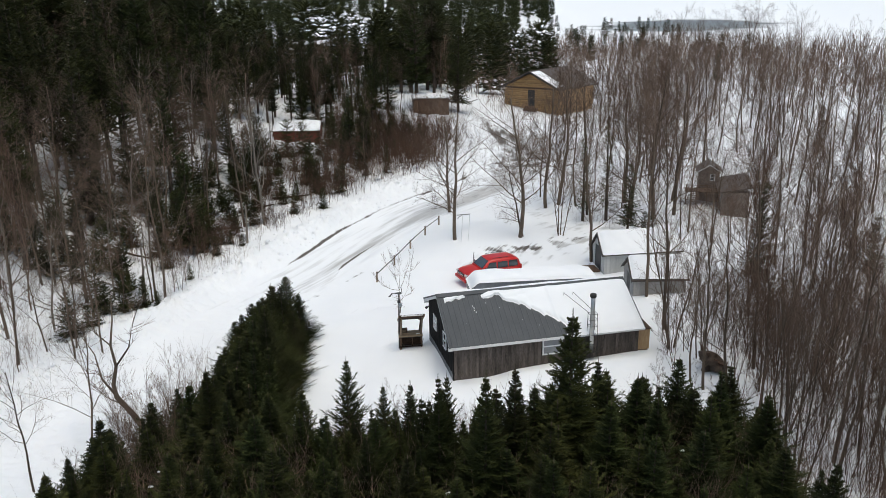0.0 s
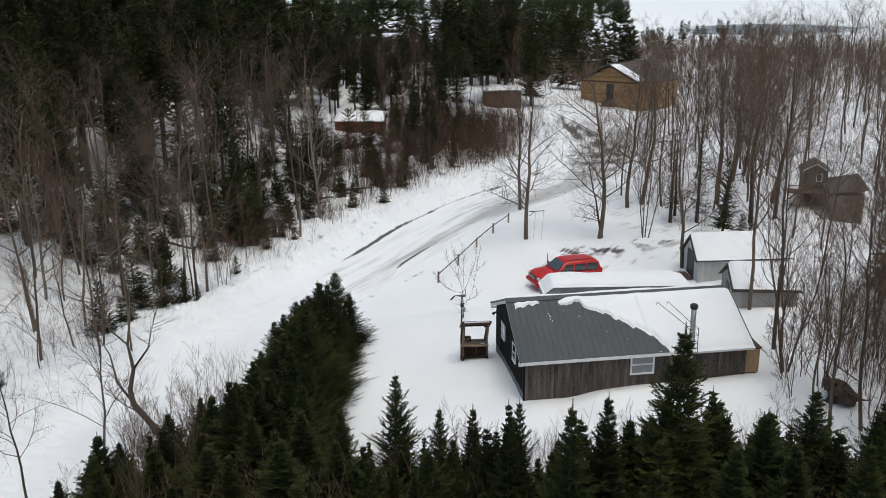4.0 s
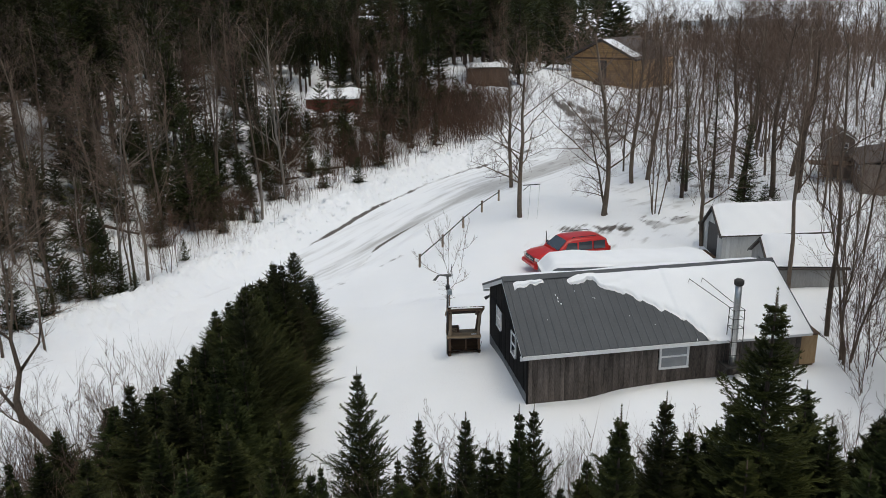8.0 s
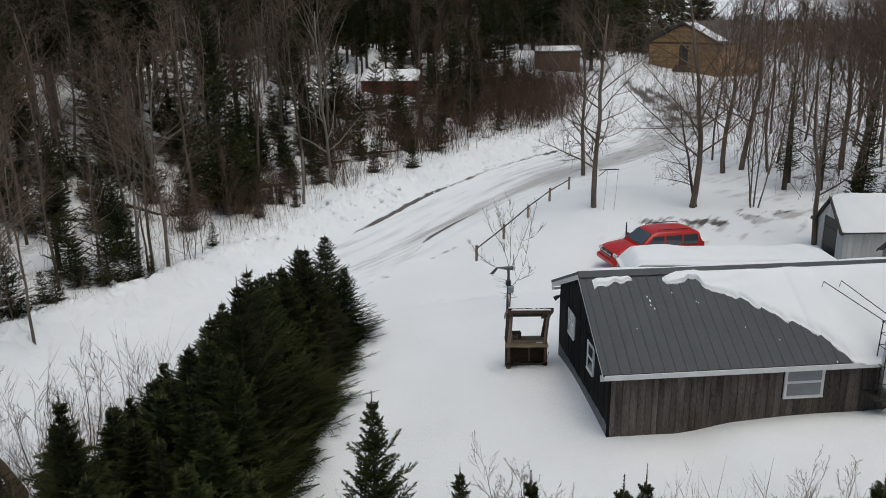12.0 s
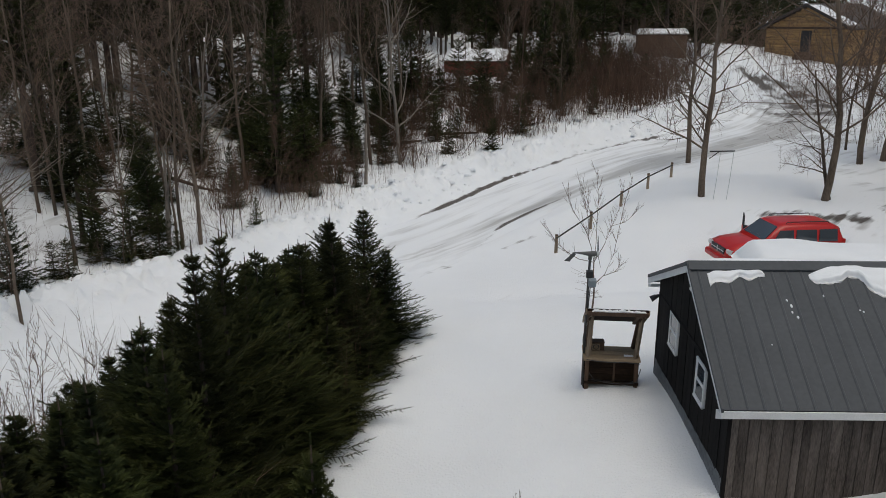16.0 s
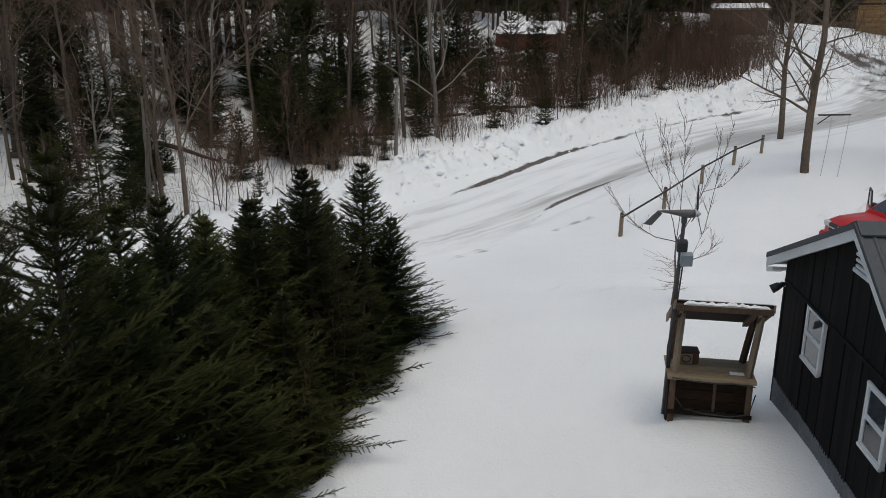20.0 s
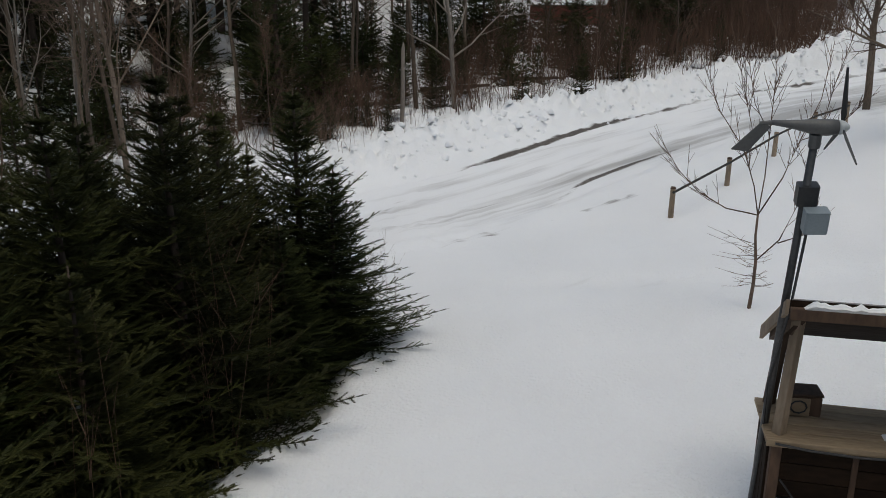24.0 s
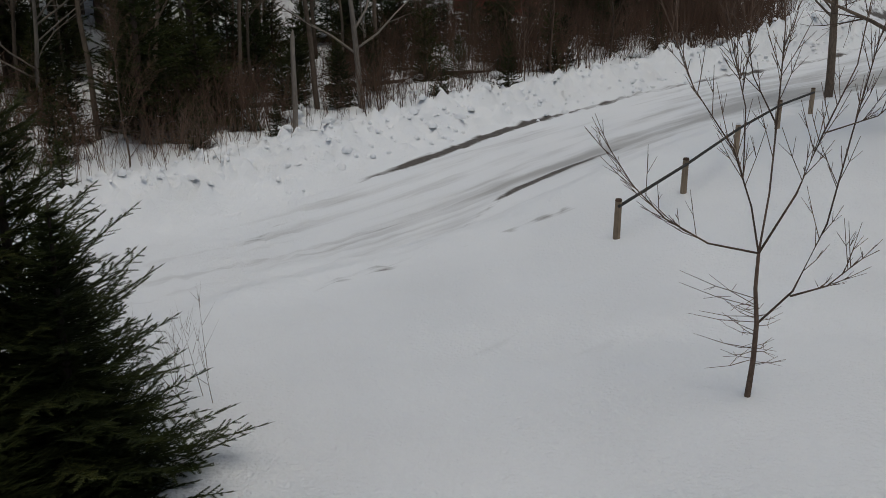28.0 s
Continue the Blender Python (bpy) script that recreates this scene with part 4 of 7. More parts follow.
def snow_sheet(name, label, place, nu, nv, at=None):
    """Lying snow: a domed sheet, closed below. place(u, v) gives the support's point and the depth there."""
    g = Geo()
    top = [[place(i / (nu - 1), j / (nv - 1)) for j in range(nv)] for i in range(nu)]
    g.grid(lambda u, v: (lambda p: (p[0], p[1], p[2] + p[3]))(top[round(u * (nu - 1))][round(v * (nv - 1))]), nu, nv)
    n = nu * nv
    g.grid(lambda u, v: (lambda p: (p[0], p[1], p[2] - 0.004))(top[round(u * (nu - 1))][round(v * (nv - 1))]), nu, nv)
    ring = [i * nv for i in range(nu)] + [(nu - 1) * nv + j for j in range(1, nv)] + [i * nv + nv - 1 for i in range(nu - 2, -1, -1)] + [j for j in range(nv - 2, 0, -1)]
    g.f += [(a, b, n + b, n + a) for a, b in zip(ring, ring[1:] + ring[:1])]
    ob = part(name, g, SNOW, smooth=True, at=at)
    return tagged(ob, label, "snow", kind="stuff")


def ragged(x, seed, size=0.5):
    return float(waves(np.array([x]), np.array([seed * 3.7]), size, seed)[0])


def front_snow(u, v):
    x = 2.35 + u * (LEN + 0.02 - 2.35)
    lower = np.interp(x, (2.35, 2.7, 3.3, 3.7, 4.3, 5.0, 5.6, 6.2, 6.75, 7.0, 11), (0.10, 0.17, 0.12, 0.24, 0.31, 0.46, 0.6, 0.77, 0.97, 1.03, 1.03))
    upper = np.interp(x, (2.35, 2.8, 4.0, 6.0, 11), (0.09, 0.05, 0.045, 0.03, 0.02))
    if x < 7:
        lower += 0.034 * ragged(x, 41, 0.9) + 0.026 * ragged(x, 42, 0.35)
    s = upper + (lower - upper) * v
    y = RUN_F * (1 - s)
    edge = min(1, min(u, 1 - u) * 22) ** 0.5 * (min(1, v * 7) * min(1, (1 - v) * 9)) ** 0.5
    deep = (0.12 + 0.05 * (x > 6) + 0.02 * ragged(x * 1.3 + v * 3, 43, 2.0)) * edge
    return x, y, roof_under(y) + 0.004, deep + 0.004


def back_snow(u, v):
    x, y = 0.25 + u * (LEN - 0.3), RUN_F + 0.35 + v * (RUN_B - 0.3)
    edge = min(1, min(u, 1 - u) * 26) ** 0.5 * (min(1, v * 9) * min(1, (1 - v) * 9)) ** 0.5
    return x, y, roof_under(min(y, DEPTH)) + 0.004, (0.17 + 0.03 * ragged(x + 2 * v, 44, 2.5)) * edge + 0.004


def patch_snow(u, v):
    x = 0.32 + 1.15 * u
    s = 0.085 + (0.075 + 0.03 * ragged(x, 45, 0.5)) * v * (1 - 0.6 * u)
    y = RUN_F * (1 - s)
    edge = min(1, min(u, 1 - u) * 9) ** 0.5 * min(1, min(v, 1 - v) * 5) ** 0.5
    return x, y, roof_under(y) + 0.012, 0.10 * edge + 0.004


snow_sheet("roof_snow", "thick snow sliding down the cabin's front roof", front_snow, 130, 30, CABIN)
snow_sheet("roof_snow", "deep snow on the cabin's back roof", back_snow, 70, 22, CABIN)
snow_sheet("roof_snow", "small remnant of snow near the ridge", patch_snow, 30, 10, CABIN)


def roof_crumbs():
    """Small leftovers of snow stuck to the bare roof."""
    rng, g = random.Random(31), Geo()
    for x, v, r in ((1.75, 2.1, 0.035), (1.8, 1.98, 0.04), (1.78, 1.85, 0.03), (1.86, 1.75, 0.035), (2.5, 2.2, 0.03), (3.1, 1.9, 0.03), (3.16, 1.87, 0.022), (5.75, 1.62, 0.04), (5.78, 1.55, 0.03), (6.9, 0.05, 0.05), (6.3, 0.04, 0.035), (2.9, 2.6, 0.028), (4.2, 1.1, 0.02), (1.2, 1.2, 0.018), (5.0, 0.7, 0.02)):
        r *= 0.62
        n = len(g.v)
        for ring, (k, h) in enumerate(((1.0, -0.006), (0.8, 0.4), (0.35, 0.62))):
            for a in range(7):
                s = r * k * rng.uniform(0.75, 1.3)
                g.v.append((x + s * math.cos(a * 0.898), v + 1.5 * s * math.sin(a * 0.898), roof_under(v + 1.5 * s * math.sin(a * 0.898)) + 0.008 + r * max(0, h)))
        g.f += [(n + q * 7 + a, n + q * 7 + (a + 1) % 7, n + (q + 1) * 7 + (a + 1) % 7, n + (q + 1) * 7 + a) for q in range(2) for a in range(7)]
        g.f.append(tuple(n + 14 + a for a in range(7)))
    tagged(part("snow_crumbs", g, SNOW, smooth=True, at=CABIN), "crumbs of old snow stuck on the roof metal", "snow", kind="stuff")


roof_crumbs()


# ---- the yard's things ----
KIOSK = pose(2.138, 22.248, 0.03, 0, 0, 2.8)


def build_kiosk():
    """An open-sided counter with a flat roof; x along its front, y to its back."""
    W, D, TOP, ROOF = 1.25, 0.72, 0.80, 2.03
    k = thing("roofed_counter", "weathered wooden counter with a flat roof on posts", "outdoor counter", KIOSK)
    for x in (0.0, W - 0.09):
        for y in (-0.045, D - 0.13):
            part("leg", Geo().box(x, x + 0.09, y, y + 0.09, -0.5, TOP - 0.062, bevel=0.008), OLD_WOOD, k)
    for n, x in enumerate((0.02, W - 0.11)):
        for y in (0.02, D - 0.11):
            lean = 0.11 if n else 0.05
            part("post", Geo().tube([(x + 0.045, y + 0.045, TOP), (x + 0.045 + lean, y + 0.045, ROOF - 0.03 - 0.68 * (y + 0.045))], [0.058, 0.055], 4), POST_WOOD if y < 0.5 else OLD_WOOD, k)
    for n in range(5):
        y = -0.06 + n * (D + 0.1) / 5
        part("deck_board", Geo().box(-0.05, W + 0.04, y, y + (D + 0.1) / 5 - 0.012, TOP - 0.04, TOP + 0.003 * (n % 2), bevel=0.006), DECK_WOOD, k)
    part("lip", Geo().box(-0.05, W + 0.04, -0.085, -0.063, TOP - 0.06, TOP + 0.003, bevel=0.006), DECK_WOOD, k)
    part("mid_post", Geo().box(W * 0.53, W * 0.53 + 0.05, -0.02, -0.002, 0.2, TOP - 0.075, bevel=0.006), OLD_WOOD, k)
    for n in range(3):
        part("front_plank", Geo().box(0.095, W - 0.095, 0.0, 0.03, TOP - 0.24 - n * 0.17, TOP - 0.075 - n * 0.17, bevel=0.006), WET_WOOD, k)
    part("rail", Geo().box(-0.02, W + 0.02, -0.078, -0.048, 0.14, 0.21, bevel=0.008), WET_WOOD, k)
    part("back_plank", Geo().box(0.095, W - 0.095, D - 0.1, D - 0.07, -0.2, TOP - 0.07, bevel=0.006), WET_WOOD, k)
    for side in (-0.02, W - 0.01):
        for n in range(4):
            y = 0.05 + n * 0.135
            part("side_plank", Geo().box(side, side + 0.03, y, y + 0.128, -0.1, TOP - 0.062, bevel=0.006), WET_WOOD, k)
    part("floor_shelf", Geo().box(0.05, W - 0.05, 0.06, D - 0.06, 0.2, 0.24), OLD_WOOD, k)
    roof = part("roof", Geo().prism([(-0.2, ROOF + 0.03), (D + 0.12, ROOF - 0.60), (D + 0.12, ROOF - 0.55), (-0.2, ROOF + 0.08)], -0.02, W + 0.13, Matrix(((0, 0, 1, 0), (1, 0, 0, 0), (0, 1, 0, 0), (0, 0, 0, 1)))), WET_WOOD, k)
    part("roof_sheet", Geo().prism([(-0.2, ROOF + 0.084), (D + 0.12, ROOF - 0.546), (D + 0.12, ROOF - 0.536), (-0.2, ROOF + 0.094)], -0.01, W + 0.12, Matrix(((0, 0, 1, 0), (1, 0, 0, 0), (0, 1, 0, 0), (0, 0, 0, 1)))), GREY_SIDING, roof, "frosted pale roof sheet")
    part("roof_edge", Geo().box(-0.02, W + 0.13, -0.26, -0.203, ROOF - 0.07, ROOF + 0.03, bevel=0.008), OLD_WOOD, roof)
    for x in (-0.055, W + 0.132):
        part("roof_edge", Geo().prism([(-0.2, ROOF - 0.04), (D + 0.12, ROOF - 0.67), (D + 0.12, ROOF - 0.54), (-0.2, ROOF + 0.085)], x, x + 0.03, Matrix(((0, 0, 1, 0), (1, 0, 0, 0), (0, 1, 0, 0), (0, 0, 0, 1)))), POST_WOOD, roof)
    for x in (0.06, W - 0.06):
        part("beam", Geo().prism([(-0.15, ROOF - 0.06), (D + 0.06, ROOF - 0.65), (D + 0.06, ROOF - 0.58), (-0.15, ROOF + 0.015)], x - 0.04, x + 0.04, Matrix(((0, 0, 1, 0), (1, 0, 0, 0), (0, 1, 0, 0), (0, 0, 0, 1)))), OLD_WOOD, roof)
    for x in (-0.02, W - 0.1):
        part("brace", Geo().tube([(x + 0.2, 0.03, ROOF - 0.1), (x + 0.07, 0.05, ROOF - 0.3)], [0.025, 0.025], 4), OLD_WOOD, k)
    cable = [(0.02, -0.097, TOP - 0.02), (0.3, -0.1, TOP - 0.05), (0.7, -0.098, TOP - 0.065), (0.95, -0.1, TOP - 0.05), (1.27, -0.097, TOP - 0.08)]
    part("cable", Geo().tube(cable, [0.012] * 5, 5), DARK_PLASTIC, k, "black cable along the counter's lip")
    low = [(0.1, -0.06, 0.42), (0.22, -0.092, 0.27), (0.5, -0.092, 0.2), (0.95, -0.092, 0.18), (1.22, -0.092, 0.24), (1.33, 0.1, 0.5)]
    part("cable", Geo().tube(low, [0.01] * 6, 5), DARK_PLASTIC, k)
    return k


build_kiosk()
box = thing("meter_box", "battered metal box with coiled wire on the counter", "box", KIOSK @ pose(0.17, 0.42, 0.803, 0, 0, 4))
part("case", Geo().box(0, 0.30, 0, 0.24, 0, 0.19, bevel=0.012), OLD_WOOD, box)
part("face", Geo().box(0.01, 0.2, -0.012, -0.002, 0.01, 0.18, bevel=0.004), DECK_WOOD, box, "pale plywood face")
part("lid", Geo().box(-0.01, 0.31, -0.01, 0.25, 0.192, 0.215, bevel=0.01), OLD_WOOD, box)
part("wire", Geo().tube([(0.1 + 0.07 * math.cos(a * 0.7), -0.022, 0.1 + 0.06 * math.sin(a * 0.7)) for a in range(14)], [0.008] * 14, 4), DARK_PLASTIC, box)
snow_sheet("counter_snow", "old snow lying along the counter's front roof beam", lambda u, v: (0.08 + 1.25 * u, -0.258 + 0.054 * v, 2.061, (0.05 + 0.03 * ragged(u * 2, 52, 0.25)) * (min(1, u * 12) * min(1, (1 - u) * 12) * min(1, v * 3 + 0.15) * min(1, (1 - v) * 4 + 0.2)) ** 0.5), 44, 7, KIOSK)
snow_sheet("counter_snow", "patch of snow on the counter's deck", lambda u, v: (0.92 + 0.22 * u, 0.12 + (0.10 + 0.03 * ragged(u, 57, 0.2)) * v, 0.804, 0.02 * (min(1, u * 5) * min(1, (1 - u) * 5) * min(1, v * 4) * min(1, (1 - v) * 4)) ** 0.5), 14, 8, KIOSK)


def build_turbine():
    """A small wind turbine on a leaning pole."""
    t = thing("wind_turbine", "small grey wind turbine on a steel pole", "wind turbine", TURBINE)
    H = TURBINE_H
    part("pole", Geo().tube([(0, 0, -0.4), (0.0, 0, H * 0.5), (0.02, 0, H)], [0.036, 0.032, 0.028], 10), DARK_PIPE, t, smooth=True)
    part("sleeve", Geo().tube([(0.02, 0, H - 0.12), (0.02, 0, H - 0.02)], [0.042, 0.044], 10), TURBINE_GREY, t)
    body = part("nacelle", Geo().tube([(-0.30, 0, H + 0.075), (-0.17, 0, H + 0.06), (-0.03, 0, H + 0.04), (0.08, 0, H + 0.03), (0.16, 0, H + 0.03)], [0.018, 0.03, 0.052, 0.062, 0.055], 12), TURBINE_GREY, t, "grey turbine housing", smooth=True)
    part("hub", Geo().tube([(0.165, 0, H + 0.03), (0.2, 0, H + 0.03), (0.24, 0, H + 0.03)], [0.055, 0.05, 0.015], 12), PALE_PLASTIC, body, smooth=True)
    for k in range(3):
        a = math.radians(75 + 120 * k)
        out = Vector((0, math.cos(a), math.sin(a)))
        across = Vector((0.25, -math.sin(a) * 0.97, math.cos(a) * 0.97))
        c = Vector((0.19, 0, H + 0.03))
        blade = Geo()
        pts = [(0.04, 0.014), (0.1, 0.036), (0.25, 0.026), (0.42, 0.008)]
        ring = [c + out * r + across * w for r, w in pts] + [c + out * r - across * w * 0.6 for r, w in reversed(pts)]
        n = len(ring)
        for off in (0.005, -0.005):
            blade.v += [tuple(p + Vector((off, 0, 0))) for p in ring]
        blade.f = [tuple(range(n)), tuple(reversed(range(n, 2 * n)))] + [(i, n + i, n + (i + 1) % n, (i + 1) % n) for i in range(n)]
        part("blade", blade, DARK_PLASTIC, t, "black rotor blade")
    part("tail_boom", Geo().tube([(-0.29, 0, H + 0.075), (-0.38, 0, H + 0.07)], [0.018, 0.014], 8), TURBINE_GREY, t)
    fin = Geo()
    fin.prism([(-0.36, 0.09), (-0.56, -0.13), (-0.44, -0.15), (-0.30, 0.04)], -0.006, 0.006, Matrix(((1, 0, 0, 0), (0, 0, 1, 0), (0, 1, 0, H), (0, 0, 0, 1))))
    part("tail_fin", fin, TURBINE_GREY, t, "grey tail fin")
    b = part("junction_box", Geo().box(0.0, 0.17, -0.17, -0.05, H - 0.76, H - 0.58, bevel=0.012), BLUE_PLASTIC, t, "pale junction box")
    part("box_lid", Geo().box(0.012, 0.158, -0.178, -0.172, H - 0.75, H - 0.59, bevel=0.004), BLUE_PLASTIC, b)
    part("mount", Geo().box(-0.05, 0.1, -0.06, 0.05, H - 0.58, H - 0.42, bevel=0.01), DARK_PLASTIC, t)
    part("cable", Geo().tube([(0.05, -0.07, H - 0.78), (0.02, -0.09, H - 1.5), (-0.05, -0.06, H - 2.3), (-0.03, -0.07, 0.9)], [0.012] * 4, 5), DARK_PLASTIC, t)
    return t


TURBINE_H = 3.62
TURBINE = pose(2.1, 22.7, 0.0, 14, -2, 8)
build_turbine()


# fence: five posts with one iron rail
def build_fence():
    f = thing("rail_fence", "short wooden posts joined by one dark pipe rail", "fence")
    tops = []
    for n in range(5):
        s = n / 4
        x, y = FENCE[0][0] + (FENCE[1][0] - FENCE[0][0]) * s, FENCE[0][1] + (FENCE[1][1] - FENCE[0][1]) * s
        z = ground_at(x, y)
        part("post", Geo().tube([(x, y, z - 0.4), (x, y, z + 0.1), (x + 0.01, y, z + 0.70), (x + 0.01, y, z + 0.72)], [0.07, 0.068, 0.064, 0.052], 9), POST_WOOD, f, smooth=False)
        part("post_cap", Geo().tube([(x + 0.01, y, z + 0.72), (x + 0.01, y, z + 0.765)], [0.07, 0.055], 9), SNOW if n == 2 else OLD_WOOD, f)
        tops.append((x + 0.02, y - 0.075, z + 0.64))
    for a, b in zip(tops, tops[1:]):
        part("rail", Geo().tube([a, b], [0.032, 0.032], 7), SOOT, f)


FENCE = ((1.09, 35.4), (6.58, 46.25))
build_fence()

# bar on the tree with two swing ropes
swing = thing("swing_bar", "bare swing ropes hung from an iron bar", "swing", pose(7.35, 40.35, 0.35))
zs = ground_at(8, 40.4) - 0.35
part("bar", Geo().tube([(0.1, 0, 2.62), (1.15, 0.02, 2.66)], [0.03, 0.025], 7), SOOT, swing)
part("brace", Geo().tube([(0.1, 0, 2.3), (0.5, 0.01, 2.63)], [0.02, 0.02], 6), SOOT, swing)
for x in (0.55, 1.1):
    part("rope", Geo().tube([(x, 0.01, 2.63), (x - 0.06, -0.02, 1.5), (x - 0.14, -0.05, zs + 0.02)], [0.012] * 3, 5), PALE_PLASTIC, swing)


def wheel(parent, x, y, r=0.37, w=0.24):
    ring = part("wheel", Geo().tube([(x, y - w / 2, r), (x, y - w / 2 + 0.05, r), (x, y + w / 2 - 0.05, r), (x, y + w / 2, r)], [r * 0.88, r, r, r * 0.88], 22), RUBBER, parent, smooth=True)
    s = -1 if y < 0 else 1
    part("rim", Geo().tube([(x, y + s * w * 0.46, r), (x, y + s * w * 0.53, r)], [r * 0.6, r * 0.5], 16), STEEL, ring)
    return ring


def build_car():
    """A boxy sport utility car; x runs from its nose to its tail, y to its right."""
    c = thing("red_car", "red sport utility car parked in the snow, one door open", "car", CAR @ Matrix.Diagonal((0.85, 1, 1, 1)))
    L, W = 5.05, 0.94
    # lower body: sections along the length, (x, belt height, half width, floor)
    stations = [(0.0, 0.60, 0.66, 0.42), (0.04, 0.80, 0.80, 0.36), (0.16, 0.93, 0.88, 0.32), (0.5, 1.02, 0.92, 0.3), (1.2, 1.09, 0.94, 0.3), (1.55, 1.12, 0.945, 0.3), (3.0, 1.12, 0.95, 0.3), (4.5, 1.12, 0.94, 0.32), (4.95, 1.08, 0.90, 0.36), (5.05, 0.98, 0.84, 0.42)]
    g = Geo()
    for x, top, half, low in stations:
        sect = [(-half * 0.9, low), (-half, low + 0.12), (-half * 1.0, (low + top) * 0.55), (-half * 0.985, top - 0.10), (-half * 0.90, top - 0.01), (-half * 0.4, top + 0.02)]
        sect += [(-y, z) for y, z in reversed(sect)]
        g.v += [(x, y, z) for y, z in sect]
    n = 12
    for i in range(len(stations) - 1):
        g.f += [(i * n + k, (i + 1) * n + k, (i + 1) * n + (k + 1) % n, i * n + (k + 1) % n) for k in range(n)]
    g.f += [tuple(range(n)), tuple(reversed(range((len(stations) - 1) * n, len(stations) * n)))]
    body = part("body", g, CAR_RED, c, smooth=True)
    # cabin shell
    shell = Geo()
    rows = [(1.38, 1.10, 0.86), (1.62, 1.28, 0.82), (2.15, 1.68, 0.72), (2.45, 1.745, 0.70), (3.4, 1.76, 0.70), (4.4, 1.73, 0.69), (4.78, 1.62, 0.70), (4.98, 1.12, 0.80)]
    for x, top, half in rows:
        base = 1.05
        up = [(-0.88, base), (-half - 0.05, top - 0.12 if top > 1.3 else top - 0.03), (-half + 0.05, top - 0.02), (-half * 0.5, top + 0.012)]
        up += [(-y, z) for y, z in reversed(up)]
        shell.v += [(x, y, z) for y, z in up]
    for i in range(len(rows) - 1):
        shell.f += [(i * 8 + k, (i + 1) * 8 + k, (i + 1) * 8 + k + 1, i * 8 + k + 1) for k in range(7)]
    shell.f += [tuple(range(8)), tuple(reversed(range((len(rows) - 1) * 8, len(rows) * 8)))]
    part("cabin_shell", shell, CAR_RED, c, smooth=True)

    def pane(name, pts, label):
        """A thin pane set 8 mm proud of the shell."""
        p = [Vector(q) for q in pts]
        nrm = (p[1] - p[0]).cross(p[-1] - p[0]).normalized()
        mid = sum(p, Vector()) / len(p)
        if nrm.dot(mid - Vector((3, 0, 1.2))) < 0:
            nrm = -nrm
        q = Geo()
        k = len(p)
        q.v = [tuple(v + nrm * 0.012) for v in p] + [tuple(v - nrm * 0.02) for v in p]
        q.f = [tuple(range(k)), tuple(reversed(range(k, 2 * k)))] + [(i, (i + 1) % k, k + (i + 1) % k, k + i) for i in range(k)]
        part(name, q, GLASS, c, label)

    pane("windshield", [(1.52, -0.74, 1.215), (1.52, 0.74, 1.215), (2.12, 0.62, 1.665), (2.12, -0.62, 1.665)], "dark windshield")
    pane("rear_window", [(4.82, -0.64, 1.56), (4.82, 0.64, 1.56), (4.94, 0.7, 1.22), (4.94, -0.7, 1.22)], "dark rear window")
    for s in (-1, 1):
        for a, b, front in ((1.85, 2.75, True), (2.85, 3.75, False), (3.85, 4.65, False)):
            lower, upper = s * 0.872, s * 0.775
            pane("side_window", [(a, lower, 1.15), (b, lower, 1.15), (b, upper, 1.56), (a + (0.32 if front else 0.03), upper, 1.56)], "dark side window")
        part("roof_rail", Geo().tube([(2.5, s * 0.62, 1.75), (2.55, s * 0.62, 1.81), (4.3, s * 0.62, 1.80), (4.36, s * 0.62, 1.74)], [0.018] * 4, 6), DARK_PLASTIC, c)
        part("headlight", Geo().box(0.03, 0.22, s * 0.72 - 0.13, s * 0.72 + 0.13, 0.74, 0.9, bevel=0.03), LENS, c, "clear headlight")
        part("tail_light", Geo().box(4.93, 5.04, s * 0.78 - 0.07, s * 0.78 + 0.07, 0.85, 1.2, bevel=0.02), CAR_RED, c)
        part("side_moulding", Geo().box(0.95, 4.5, s * 0.955 - 0.012, s * 0.955 + 0.012, 0.56, 0.64, bevel=0.008), DARK_PLASTIC, c)
        part("mirror", Geo().box(1.72, 1.86, s * 0.93 - 0.02, s * 1.12, 1.14, 1.30, bevel=0.03) if s > 0 else Geo().box(1.72, 1.86, -1.12, -0.91, 1.14, 1.30, bevel=0.03), DARK_PLASTIC, c)
        for x in (0.95, 3.95):
            wheel(c, x, s * 0.83)
            part("wheel_arch", Geo().tube([(x + 0.46 * math.cos(a * math.pi / 8), s * 0.935, 0.4 + 0.46 * math.sin(a * math.pi / 8)) for a in range(9)], [0.035] * 9, 5), DARK_PLASTIC, c)
    grille = part("grille", Geo().box(-0.015, 0.08, -0.5, 0.5, 0.68, 0.90, bevel=0.02), DARK_PLASTIC, c, "dark slotted grille")
    part("grille_bar", Geo().box(-0.03, -0.016, -0.5, 0.5, 0.77, 0.81, bevel=0.005), STEEL, grille)
    part("grille_bar", Geo().box(-0.03, -0.016, -0.025, 0.025, 0.68, 0.90, bevel=0.005), STEEL, grille)
    part("bumper", Geo().box(-0.1, 0.12, -0.84, 0.84, 0.36, 0.6, bevel=0.06), CAR_RED, c)
    part("bumper", Geo().box(4.98, 5.14, -0.84, 0.84, 0.4, 0.64, bevel=0.05), DARK_PLASTIC, c)
    part("number_plate", Geo().box(5.142, 5.15, -0.26, 0.26, 0.45, 0.57), PALE_PLASTIC, c)
    for s, y0 in ((-1, 0.1), (-1, -0.55)):
        part("wiper", Geo().tube([(1.50, y0, 1.225), (1.62, y0 + 0.45, 1.31)], [0.012, 0.008], 4), DARK_PLASTIC, c)
